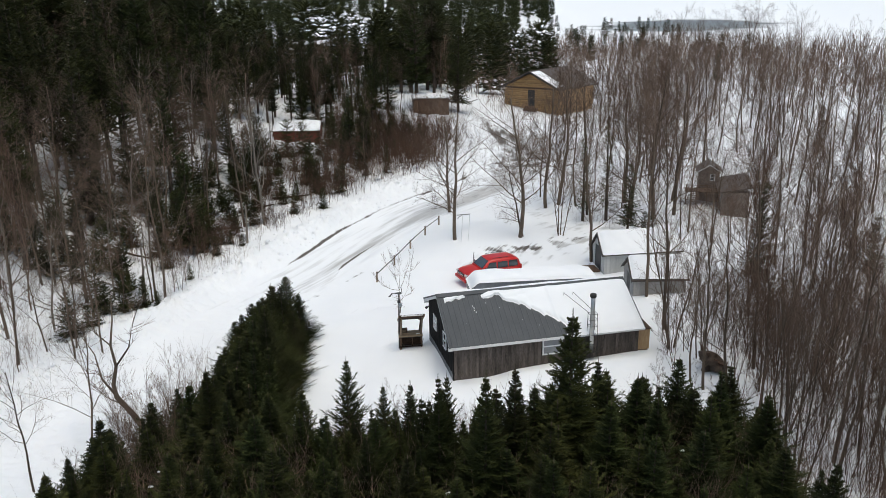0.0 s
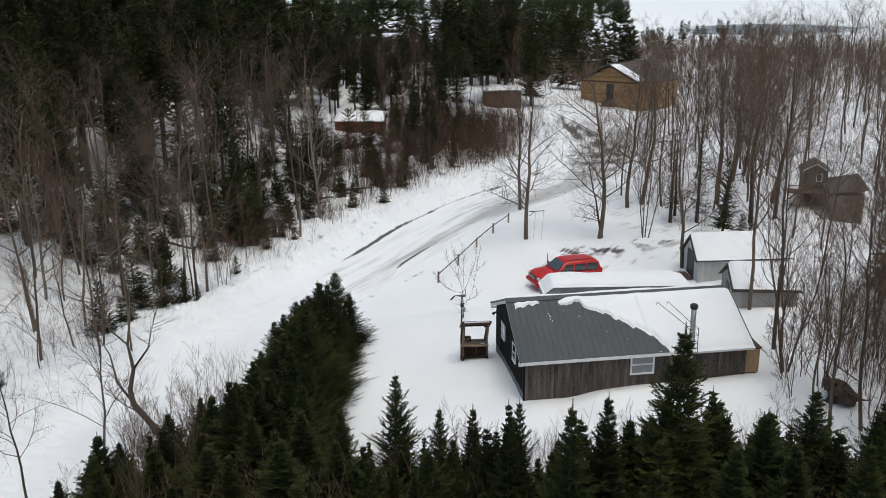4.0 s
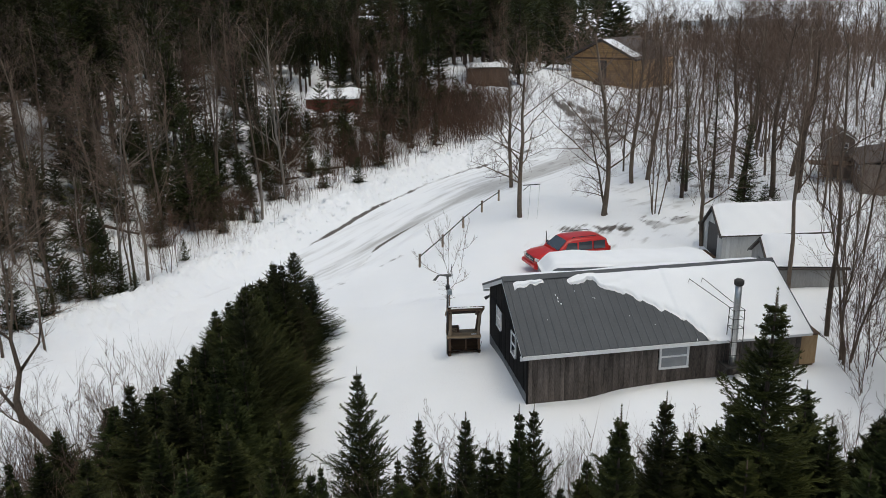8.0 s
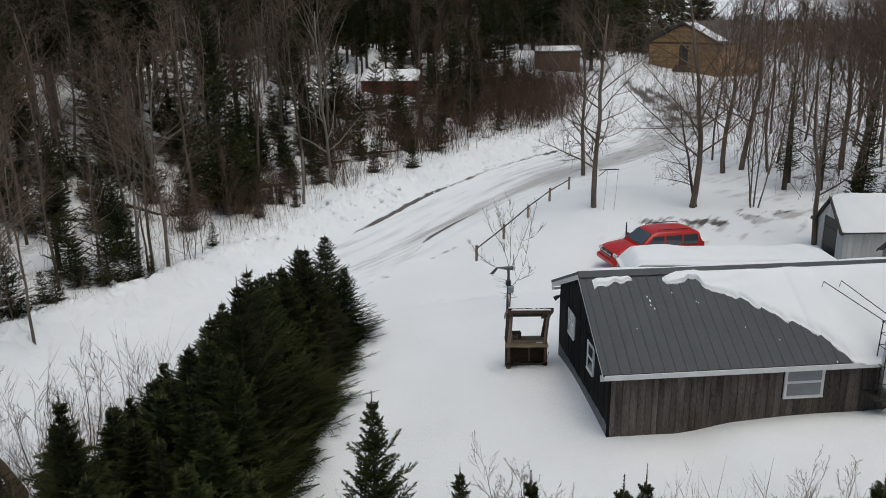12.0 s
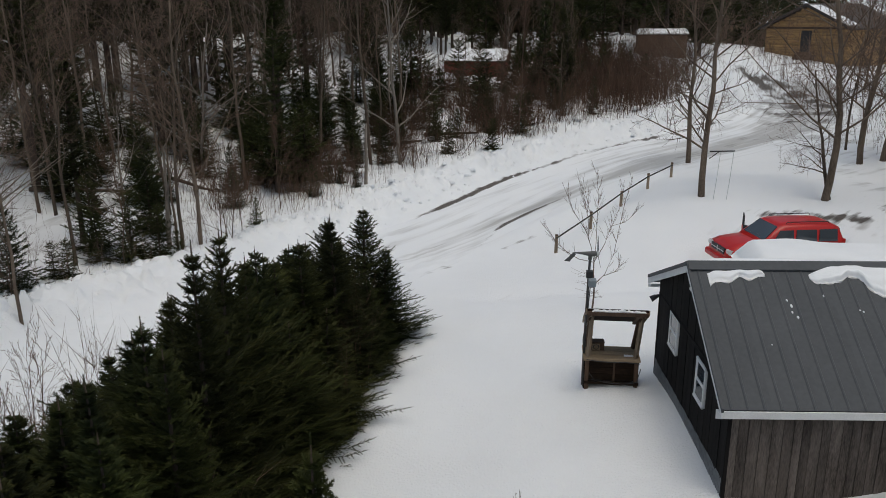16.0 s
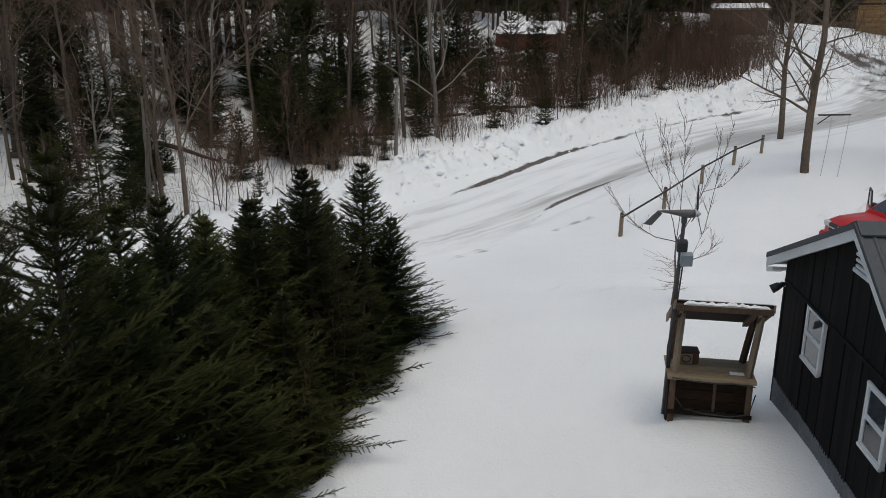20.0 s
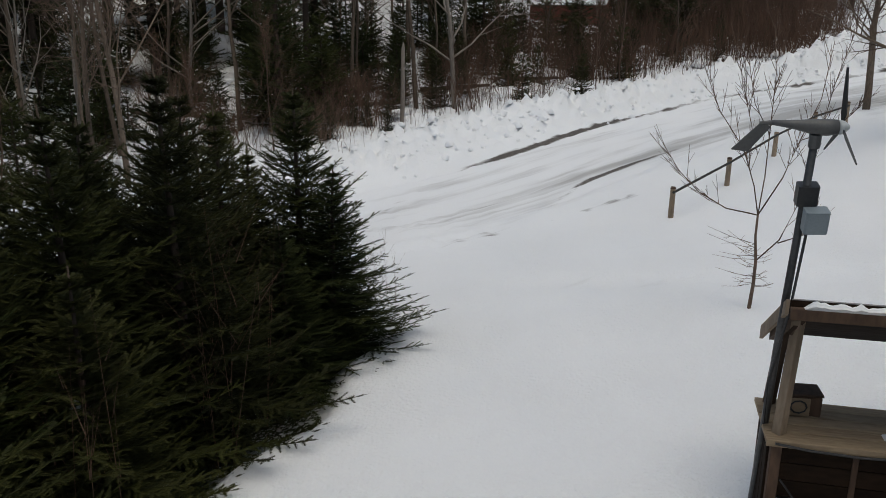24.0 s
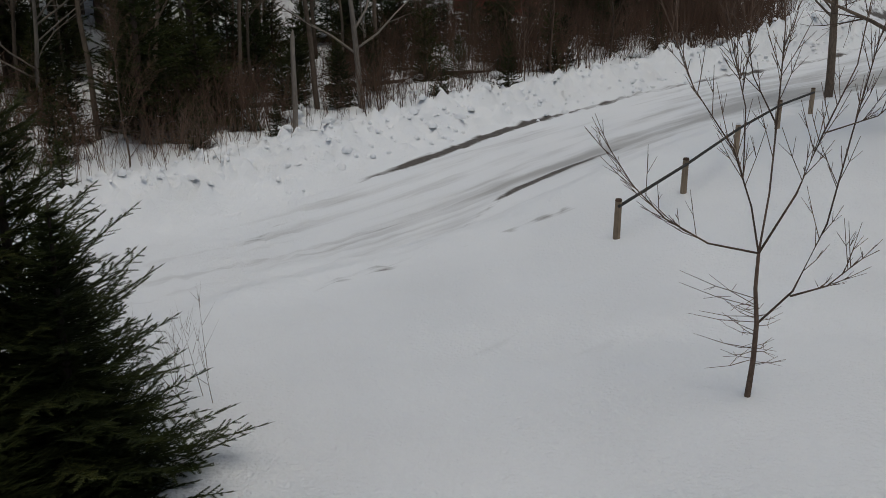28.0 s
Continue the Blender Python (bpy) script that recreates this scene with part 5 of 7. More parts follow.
    # the far front door stands open
    hinge = pose(1.62, 0.95, 0, 0, 0, 62)
    d = Geo()
    d.box(0, 1.02, -0.05, 0.03, 0.36, 1.12, bevel=0.02, m=hinge)
    door = part("open_door", d, CAR_RED, c, "open red front door")
    wf = Geo()
    for a, b in (((0.1, 1.12), (0.42, 1.58)), ((0.42, 1.58), (0.98, 1.58)), ((0.98, 1.58), (1.0, 1.12))):
        wf.tube([hinge @ Vector((a[0], -0.01, a[1])), hinge @ Vector((b[0], -0.01, b[1]))], [0.03, 0.03], 5)
    part("door_frame", wf, DARK_PLASTIC, door)
    part("door_pane", Geo().prism([(0.12, 1.12), (0.98, 1.12), (0.97, 1.56), (0.43, 1.56)], -0.014, -0.006, hinge @ Matrix(((1, 0, 0, 0), (0, 0, 1, 0), (0, 1, 0, 0), (0, 0, 0, 1)))), GLASS, door)
    return c


CAR = pose(6.85, 33.0, ground_at(9.2, 33.8) - 0.03, 0, 0, 15.6)
build_car()


# vehicle trailer buried under a long cap of snow behind the cabin
def build_trailer():
    t = thing("covered_trailer", "low grey trailer buried under a thick cap of snow", "trailer", TRAILER)
    L, W = TRAILER_L, 2.1
    part("body", Geo().prism([(0.0, 0.45), (0.0, 0.95), (0.5, 1.36), (L - 0.1, 1.36), (L, 0.5)], -W / 2, W / 2, Matrix(((1, 0, 0, 0), (0, 0, 1, 0), (0, 1, 0, 0), (0, 0, 0, 1)))), SKIRT, t, "dull grey trailer body")
    part("front_pane", Geo().prism([(-0.012, 0.92), (0.46, 1.33), (0.5, 1.31), (0.02, 0.88)], -W / 2 + 0.15, W / 2 - 0.15, Matrix(((1, 0, 0, 0), (0, 0, 1, 0), (0, 1, 0, 0), (0, 0, 0, 1)))), GLASS, t, "dark front pane")
    part("drawbar", Geo().tube([(0.0, 0, 0.5), (-0.9, 0, 0.42)], [0.05, 0.04], 6), SOOT, t)
    for x in (L * 0.45, L * 0.58):
        for s in (-1, 1):
            wheel(t, x, s * (W / 2 - 0.08), 0.34, 0.2)
    return t


TRAILER_L = 8.3
TRAILER = pose(7.0, 30.0, ground_at(10, 30.0) - 0.1, 0, 0, 0.5)
build_trailer()


def trailer_snow(u, v):
    x, y = -0.04 + u * (TRAILER_L + 0.09), -1.14 + 2.28 * v
    edge = (min(1, u * 16) * min(1, (1 - u) * 9)) ** 0.5 * (min(1, v * 6) * min(1, (1 - v) * 6)) ** 0.5
    low = 1.365 if x > 0.5 else 1.365 - (0.5 - x) * 0.8
    return x, y, low, (0.26 + 0.05 * ragged(x + v, 61, 3.0)) * edge


snow_sheet("trailer_snow", "smooth thick snow lying on the trailer", trailer_snow, 70, 24, TRAILER)


# ---- the sapling in the yard ----
def build_yard_sapling():
    x, y = 2.42, 28.3
    t = thing("young_tree", "slender leafless young tree alone in the snowy yard", "tree", pose(x, y, ground_at(x, y), 0, -5, -4))
    rng = random.Random(8)
    part("trunk", Geo().tube([(-0.04, 0, -0.3), (0, 0, 0), (0.06, 0.02, 0.4), (0.09, 0, 0.78), (0.08, 0, 1.15), (0.11, 0.01, 1.5)], [0.034, 0.031, 0.026, 0.023, 0.019, 0.016], 8), TWIG, t, smooth=True)
    limbs = [
        [(0.11, 0.01, 1.5), (-0.35, 0.05, 1.6), (-0.75, 0.1, 1.85), (-1.05, 0.1, 2.2), (-1.3, 0.12, 2.65)],
        [(0.11, 0.01, 1.5), (0.05, 0.05, 1.95), (-0.1, 0.1, 2.5), (-0.45, 0.15, 3.1), (-0.75, 0.2, 4.0)],
        [(-0.02, 0.08, 2.25), (0.0, 0.0, 2.9), (-0.12, -0.1, 3.5), (-0.2, -0.15, 4.1)],
        [(0.11, 0.01, 1.5), (0.2, -0.05, 2.1), (0.27, -0.1, 2.9), (0.33, -0.05, 3.6), (0.3, 0.0, 4.3)],
        [(0.25, -0.08, 2.75), (0.05, -0.2, 3.2), (-0.05, -0.3, 3.9)],
        [(0.11, 0.01, 1.5), (0.45, 0.1, 2.05), (0.68, 0.15, 2.6), (0.95, 0.15, 3.2), (1.1, 0.2, 4.0)],
        [(0.09, 0, 0.78), (0.42, 0.05, 1.1), (0.72, 0.1, 1.75), (0.92, 0.12, 2.6), (1.12, 0.15, 3.4), (1.35, 0.15, 4.1)],
        [(0.68, 0.15, 2.6), (1.1, 0.0, 2.75), (1.5, -0.1, 3.15)],
        [(0.4, 0.05, 1.05), (0.7, -0.1, 1.2), (0.95, -0.15, 1.45)],
    ]
    for pts in limbs:
        n = len(pts)
        r0 = 0.0095 if pts[0][2] < 1.6 else 0.006
        limb = part("limb", Geo().tube(pts, [r0 * (1 - 0.75 * k / (n - 1)) + 0.002 for k in range(n)], 6), TWIG, t, smooth=True)
        g = Geo()
        for k in range(3 + 4 * (n - 1)):
            s = rng.uniform(0.25, 0.98) * (n - 1)
            i = min(n - 2, int(s))
            at = Vector(pts[i]).lerp(Vector(pts[i + 1]), s - i)
            way = ((Vector(pts[i + 1]) - Vector(pts[i])).normalized() + Vector((rng.uniform(-1, 1), rng.uniform(-1, 1), rng.uniform(-0.1, 0.5))) * 0.8).normalized()
            length = rng.uniform(0.12, 0.55)
            mid = at + way * length * 0.5 + Vector((0, 0, 0.02))
            end = at + way * length + Vector((0, 0, 0.08))
            g.tube([at, mid, end], [0.005, 0.004, 0.0025], 3, cap=False)
            for _ in range(2):
                w2 = (way + Vector((rng.uniform(-1, 1), rng.uniform(-1, 1), 0.3)) * 0.7).normalized()
                g.tube([mid, mid + w2 * length * 0.4], [0.0035, 0.002], 3, cap=False)
        tagged(part("twig_spray", g, TWIG, limb), kind="stuff")
    g = Geo()
    for k in range(26):
        z = rng.uniform(0.35, 1.05)
        a = rng.uniform(2.0, 4.4) if k % 3 else rng.uniform(-0.6, 0.6)
        length = rng.uniform(0.2, 0.75) if k % 3 else rng.uniform(0.1, 0.3)
        at = Vector((0.07, 0.01, z))
        out = Vector((math.cos(a), math.sin(a), rng.uniform(-0.1, 0.25)))
        mid = at + out * length * 0.5
        g.tube([at, mid, at + out * length + Vector((0, 0, 0.05))], [0.005, 0.004, 0.002], 3, cap=False)
        for _ in range(2):
            g.tube([mid, mid + Vector((rng.uniform(-1, 1), rng.uniform(-1, 1), rng.uniform(-0.4, 0.6))) * 0.14], [0.003, 0.002], 3, cap=False)
    tagged(part("twig_spray", g, TWIG, t), kind="stuff")


build_yard_sapling()


# ---- outbuildings ----
TURN = Matrix(((0, 0, 1, 0), (1, 0, 0, 0), (0, 1, 0, 0), (0, 0, 0, 1)))


def build_shed(name, label, at, L, B, eave, ridge, siding, trim, door=None, window_at=None, low=-0.8, flare=0.12, board=0.2):
    """A gabled shed: x along its ridge from the front gable, y across; z up from its pose."""
    shed = thing(name, label, "shed", at)
    profile = [(-B, low), (B, low), (B, eave), (0, ridge), (-B, eave)]
    part("wall", Geo().prism([(-B + 0.03, low), (B - 0.03, low), (B - 0.03, eave - 0.05), (0, ridge - 0.08), (-B + 0.03, eave - 0.05)], 0.03, L - 0.03, TURN), siding, shed)
    # front gable boards
    y = -B
    while y < B - 0.02:
        w = min(board, B - y)
        top = lambda q: ridge - (ridge - eave) * abs(q) / B - 0.06
        if not (door and door[0] - w < y < door[1]):
            part("board", Geo().prism([(y, low), (y + w - 0.008, low), (y + w - 0.008, top(y + w)), (y, top(y))], -0.02, 0.025, TURN), siding, shed)
        else:
            part("board", Geo().prism([(y, door[2]), (y + w - 0.008, door[2]), (y + w - 0.008, max(door[2] + 0.01, top(y + w))), (y, max(door[2] + 0.01, top(y)))], -0.02, 0.025, TURN), siding, shed)
        y += w
    # boards of the long front side
    x, shape = 0.0, Geo().box(0, board - 0.008, -0.026, 0.0, low, eave - 0.02).mesh("board")
    while x < L - board:
        part("board", shape, siding, shed, at=pose(x, -B + 0.028, 0))
        x += board
    if door:
        leaf = part("door", Geo().prism([(door[0], low), (door[1], low), (door[1], door[2] - 0.02), (door[0], door[2] - 0.02)], -0.01, 0.02, TURN), DARK_PLASTIC, shed, "dark plank door")
        for z in (0.3, 1.2):
            part("ledge", Geo().box(-0.03, -0.012, door[0] + 0.03, door[1] - 0.03, z, z + 0.1, bevel=0.01), DARK_PLASTIC, leaf)
        for y in (door[0] - 0.08, door[1]):
            part("door_jamb", Geo().box(-0.045, 0.0, y, y + 0.08, low, door[2] + 0.08, bevel=0.01), trim, shed)
    for s in (-1, 1):
        out = B + 0.2
        drop = (ridge - eave) / B * 0.2 - flare
        slab = [(s * out, eave - drop), (s * B * 0.97, eave + 0.02), (0, ridge + 0.02), (0, ridge + 0.07), (s * B * 0.97, eave + 0.08), (s * out, eave - drop + 0.06)]
        part("roof", Geo().prism(slab if s > 0 else slab[::-1], -0.18, L + 0.15, TURN), BROWN_SHINGLE, shed)
        edge = [(s * out, eave - drop - 0.06), (s * B * 0.97, eave - 0.05), (0, ridge - 0.05), (0, ridge + 0.02), (s * B * 0.97, eave + 0.02), (s * out, eave - drop)]
        part("rake_board", Geo().prism(edge if s > 0 else edge[::-1], -0.2, -0.17, TURN), DARK_PLASTIC, shed, "dark rake board")
    if window_at:
        a, z, w, h = window_at
        window(shed, pose(-0.03, a + w, z, 0, 0, -90), w, h, 2)

    def cover(u, v):
        x = -0.12 + (L + 0.24) * u
        y = (-B - 0.16) + (2 * B + 0.32) * v
        z = ridge + 0.07 - (ridge - eave) * abs(y) / B if abs(y) < B else eave + 0.08 - (abs(y) - B) * 0.3
        edge = (min(1, u * 16) * min(1, (1 - u) * 16)) ** 0.5 * (min(1, v * 12) * min(1, (1 - v) * 12)) ** 0.5
        return x, y, z + 0.004, (0.16 + 0.03 * ragged(x + y, 63, 1.7)) * edge + 0.004
    snow_sheet("roof_snow", "snow lying thick on the shed's roof", cover, 40, 30, at)
    return shed


WHITE_BOARD = material("weathered_white_boards", (0.42, 0.42, 0.40), (0.62, 0.62, 0.60), rough=0.8, scale=2, fine=20, bump=0.2, stretch=(2, 2, 0.3), vary=0.1)
build_shed("barn_shed", "white shed with flared snowy roof and black door", pose(16.75, 33.75, 0.35, 0, 0, 3), 5.6, 1.35, 1.35, 2.62, WHITE_BOARD, WHITE_BOARD, door=(-0.75, 0.55, 1.75), flare=0.22)
build_shed("garden_shed", "pale grey board shed with a snow-covered roof", pose(17.6, 29.45, 0.15, 0, 0, -6), 3.4, 1.45, 1.35, 2.3, GREY_SIDING, GREY_SIDING, door=(-0.6, 0.35, 1.25), flare=0.0)
tarp = thing("tarp_bundle", "black tarpaulin bundle on the snowy shed roof", "tarpaulin", pose(20.9, 33.2, 2.05, 25, 0, 0))
part("bundle", Geo().grid(lambda u, v: (1.3 * u - 0.65, 0.6 * v - 0.3, 0.28 * (math.sin(math.pi * u) * math.sin(math.pi * v)) ** 0.5 + 0.03 * math.sin(9 * u + 5 * v)), 14, 9), DARK_PLASTIC, tarp, smooth=True)
step_thing = thing("plank_step", "dark plank step before the white shed's door", "step", pose(16.2, 33.6, ground_at(16.2, 33.6) + 0.02, 0, 0, 3))
for k in range(4):
    part("plank", Geo().box(-0.5, 0.45, -0.75 + 0.35 * k, -0.43 + 0.35 * k, 0.0, 0.09, bevel=0.01), OLD_WOOD, step_thing)

# far sheds under snow
build_shed("red_shed", "red shed with a snow-covered roof among brush", pose(-9.6, 76.0, 3.3, 0, 0, -4), 5.2, 1.7, 1.5, 2.3, RED_PAINT, RED_PAINT, board=0.4)
build_shed("brown_shed", "brown board shed with a flat snowy roof", pose(7.2, 88.0, 4.7, 0, 0, 0), 4.6, 1.5, 2.0, 2.35, OLD_WOOD, OLD_WOOD, board=0.4)


def build_garage():
    """A broad pine-clad garage; x along its ridge, y across, the gable end to the yard."""
    L, B, eave, ridge, low = 10.0, 4.3, 2.5, 4.55, -1.5
    g = thing("pine_garage", "golden pine-clad garage with a dark shingle roof", "garage", pose(23.7, 91.5, 4.9, 0, 0, 47))
    part("wall", Geo().prism([(-B + 0.05, low), (B - 0.05, low), (B - 0.05, eave - 0.1), (0, ridge - 0.15), (-B + 0.05, eave - 0.1)], 0.06, L - 0.06, TURN), PINE, g)
    for k in range(20):
        z = -0.6 + 0.25 * k
        half = B if z + 0.24 < eave else B * (ridge - z - 0.3) / (ridge - eave)
        if half < 0.3:
            break
        spans = [(-half, half)] if z > 2.1 else [(-half, -0.6), (0.5, half)]
        for a, b in spans:
            part("log", Geo().box(-0.05, 0.06, a, b, z, z + 0.235, bevel=0.06), PINE, g)
    side = Geo().box(0, L, -0.05, 0.06, 0, 0.235, bevel=0.06).mesh("log")
    for k in range(12):
        part("log", side, PINE, g, at=pose(0, -B, -0.6 + 0.25 * k))
    leaf = part("door", Geo().box(-0.03, 0.05, -0.6, 0.5, -0.6, 2.1, bevel=0.01), DARK_PLASTIC, g, "dark garage door")
    for z in (0.2, 1.1):
        part("panel", Geo().box(-0.05, -0.032, -0.45, 0.35, z, z + 0.7, bevel=0.01), DARK_PLASTIC, leaf)
    part("belt_board", Geo().box(-0.1, -0.04, -B, B, eave - 0.25, eave - 0.05, bevel=0.01), OLD_WOOD, g)
    for s in (-1, 1):
        slab = [(s * (B + 0.6), eave - 0.28), (0, ridge), (0, ridge + 0.14), (s * (B + 0.6), eave - 0.14)]
        part("roof", Geo().prism(slab if s > 0 else slab[::-1], -0.7, L + 0.5, TURN), BROWN_SHINGLE, g)
        edge = [(s * (B + 0.62), eave - 0.42), (0, ridge - 0.12), (0, ridge + 0.02), (s * (B + 0.62), eave - 0.26)]
        part("rake_board", Geo().prism(edge if s > 0 else edge[::-1], -0.74, -0.69, TURN), DARK_PLASTIC, g, "dark rake board")

    def cover(u, v):
        x, y = -0.6 + 2.3 * u, -4.3 + 4.0 * v
        z = ridge + 0.14 - (ridge - eave + 0.28) * abs(y) / (B + 0.6)
        edge = (min(1, u * 9) * min(1, (1 - u) * 6)) ** 0.5 * (min(1, v * 9) * min(1, (1 - v) * 9)) ** 0.5
        return x, y, z + 0.004, 0.1 * edge * (0.7 + 0.5 * ragged(x * 2 + y, 65, 1.1)) + 0.004
    snow_sheet("roof_snow", "patch of snow on the garage's roof", cover, 24, 24, g.matrix_basis.copy())


build_garage()
pile = thing("firewood_heap", "low brown heap of firewood by the garage wall", "firewood", pose(22.4, 90.2, ground_at(22.4, 90.2), 0, 0, -43))
for k in range(16):
    part("log", Geo().tube([(0.35 * (k % 6) + 0.17 * (k // 6), 0, 0.14 + 0.24 * (k // 6)), (0.35 * (k % 6) + 0.17 * (k // 6), 0.5, 0.14 + 0.24 * (k // 6))], [0.14, 0.14], 8), OLD_WOOD, pile)


def build_house():
    """The brown house among the hardwoods: a gabled block and a long low wing."""
    h = thing("brown_house", "brown-sided house half hidden by bare trees", "house", pose(30.1, 48.6, 2.05, 0, 0, -20) @ Matrix.Scale(0.73, 4))
    W, D, eave, ridge = 2.4, 3.0, 2.75, 3.5
    part("wall", Geo().prism([(0, -2.0), (W, -2.0), (W, eave), (W / 2, ridge), (0, eave)], 0, D, Matrix(((1, 0, 0, 0), (0, 0, 1, 0), (0, 1, 0, 0), (0, 0, 0, 1)))), BROWN_SIDING, h)
    for k in range(14):
        z = -0.3 + 0.25 * k
        half = W / 2 if z < eave - 0.2 else W / 2 * (ridge - z - 0.25) / (ridge - eave)
        if half > 0.15:
            part("siding_board", Geo().box(W / 2 - half, W / 2 + half, -0.03, 0.0, z, z + 0.24, bevel=0.01), BROWN_SIDING, h)
    for s in (-1, 1):
        c = W / 2
        slab = [(c + s * (c + 0.35), eave - 0.25), (c, ridge), (c, ridge + 0.12), (c + s * (c + 0.35), eave - 0.13)]
        part("roof", Geo().prism(slab if s < 0 else slab[::-1], -0.35, D + 0.3, Matrix(((1, 0, 0, 0), (0, 0, 1, 0), (0, 1, 0, 0), (0, 0, 0, 1)))), BROWN_SHINGLE, h)
        edge = [(c + s * (c + 0.37), eave - 0.32), (c, ridge - 0.08), (c, ridge + 0.05), (c + s * (c + 0.37), eave - 0.2)]
        part("rake_board", Geo().prism(edge if s < 0 else edge[::-1], -0.39, -0.34, Matrix(((1, 0, 0, 0), (0, 0, 1, 0), (0, 1, 0, 0), (0, 0, 0, 1)))), WHITE_TRIM, h, "white rake board")
    window(h, pose(1.35, -0.035, 1.55), 0.5, 0.75, 2)
    wing = part("wing", Geo().box(W, W + 3.0, -5.5, 2.6, -2.0, 1.3), BROWN_SIDING, h, "long brown wing")
    for k in range(5):
        part("siding_board", Geo().box(W - 0.03, W, -5.5, -0.02, -0.1 + 0.26 * k, 0.15 + 0.26 * k, bevel=0.01), BROWN_SIDING, wing)
    part("wing_roof", Geo().prism([(W - 0.4, 1.22), (W + 3.3, 2.0), (W + 3.3, 2.12), (W - 0.4, 1.34)], -5.8, 2.7, Matrix(((1, 0, 0, 0), (0, 0, 1, 0), (0, 1, 0, 0), (0, 0, 0, 1)))), BROWN_SHINGLE, wing)
    for y in (-1.6, -3.9):
        window(h, pose(W - 0.04, y, 0.2, 0, 0, -90), 0.6, 0.8, 2)
    deck = part("deck", Geo().box(-1.6, W - 0.05, -2.2, -0.06, 0.5, 0.6, bevel=0.01), OLD_WOOD, h, "brown wooden deck")
    for x in (-1.5, -0.3, 0.9, 2.15):
        part("deck_post", Geo().box(x, x + 0.1, -2.2, -2.1, -2.0, 1.4, bevel=0.01), OLD_WOOD, deck)
    part("deck_rail", Geo().box(-1.6, W - 0.1, -2.18, -2.12, 1.3, 1.38, bevel=0.01), OLD_WOOD, deck)
    for k in range(13):
        part("baluster", Geo().box(-1.35 + 0.28 * k, -1.31 + 0.28 * k, -2.17, -2.13, 0.6, 1.3), OLD_WOOD, deck)
    for k in range(5):
        part("stair", Geo().box(-0.9, 0.1, -2.5 - 0.27 * k, -2.23 - 0.27 * k, 0.34 - 0.19 * k, 0.4 - 0.19 * k, bevel=0.01), OLD_WOOD, deck)


build_house()

# uprooted stump lying beside the spruces
STUMP = (17.9, 16.8)
stump = thing("uprooted_stump", "brown uprooted stump with a ragged root plate", "stump", pose(STUMP[0], STUMP[1], ground_at(*STUMP) + 0.5, 20, 30, 40) @ Matrix.Scale(1.2, 4))


def root_plate(u, v):
    a, b = 2 * math.pi * u, math.pi * v
    r = 0.55 * (1 + 0.22 * math.sin(5 * a + 2 * b) + 0.12 * math.sin(11 * a - 3 * b))
    return (r * math.sin(b) * math.cos(a), r * math.sin(b) * math.sin(a), 0.3 * math.cos(b) * (1 + 0.3 * math.sin(3 * a)))


part("root_plate", Geo().grid(root_plate, 40, 14), BARK, stump, smooth=True)
part("bole", Geo().tube([(0, 0, -0.1), (0.1, 0.05, -0.8), (0.2, 0.0, -1.6)], [0.2, 0.16, 0.14], 9), BARK, stump, smooth=True)
for k in range(9):
    a = k * 0.7
    part("root", Geo().tube([(0.3 * math.cos(a), 0.3 * math.sin(a), 0.1), (0.7 * math.cos(a + 0.2), 0.7 * math.sin(a + 0.2), 0.2), (0.95 * math.cos(a + 0.5), 0.95 * math.sin(a + 0.5), 0.35)], [0.05, 0.035, 0.01], 5), BRUSH, stump)
pl = random.Random(5)


def spot(kind, x, y, h, pick=0, **more):
    wood.plant(kind, x, y, h, pl.uniform(0, 360), pick, **more)


# the thick row of spruces beside the lane
for n, (x, y, h) in enumerate(((-4.42, 26.55, 4.2), (-3.75, 26.2, 3.2), (-5.1, 25.5, 4.2), (-4.9, 24.3, 4.5), (-5.7, 23.4, 4.0), (-4.3, 23.2, 4.8), (-5.1, 22.7, 4.3), (-5.7, 22.0, 4.2), (-4.7, 21.9, 4.5), (-5.0, 20.8, 4.4), (-5.4, 20.1, 4.5), (-6.1, 19.6, 4.0), (-4.85, 19.5, 5.0), (-5.2, 18.6, 4.7), (-4.5, 17.9, 5.3), (-5.9, 17.7, 4.2), (-4.4, 16.8, 6.0),
                               (-4.3, 15.6, 6.1), (-5.3, 16.6, 4.9), (-5.6, 15.6, 4.5), (-4.7, 14.6, 5.1), (-4.0, 13.9, 5.0), (-5.5, 14.0, 4.4), (-4.5, 12.9, 4.9), (-3.9, 12.0, 4.6), (-5.5, 12.3, 4.3), (-6.1, 10.9, 5.2), (-4.5, 11.0, 4.4), (-3.6, 10.0, 4.2), (-5.2, 9.8, 4.2), (-4.2, 8.8, 4.1), (-6.3, 13.0, 4.1), (-5.2, 26.4, 3.4), (-6.2, 24.4, 3.2), (-6.0, 25.6, 3.0), (-6.6, 23.2, 3.0), (-6.7, 21.6, 3.2), (-5.6, 24.6, 3.8), (-5.4, 13.3, 4.4), (-6.2, 14.8, 3.9), (-6.0, 16.4, 4.0), (-3.9, 21.0, 3.2), (-4.0, 19.0, 3.6), (-3.9, 25.0, 2.6))):
    spot("near" if y > 13.5 else "spruce", x, y, h, n, wide=(0.86, 0.98, 0.92)[n % 3] * min(1.35, 5.2 / h) + (0.12 if n == 0 else 0), group="row of spruces by the lane")
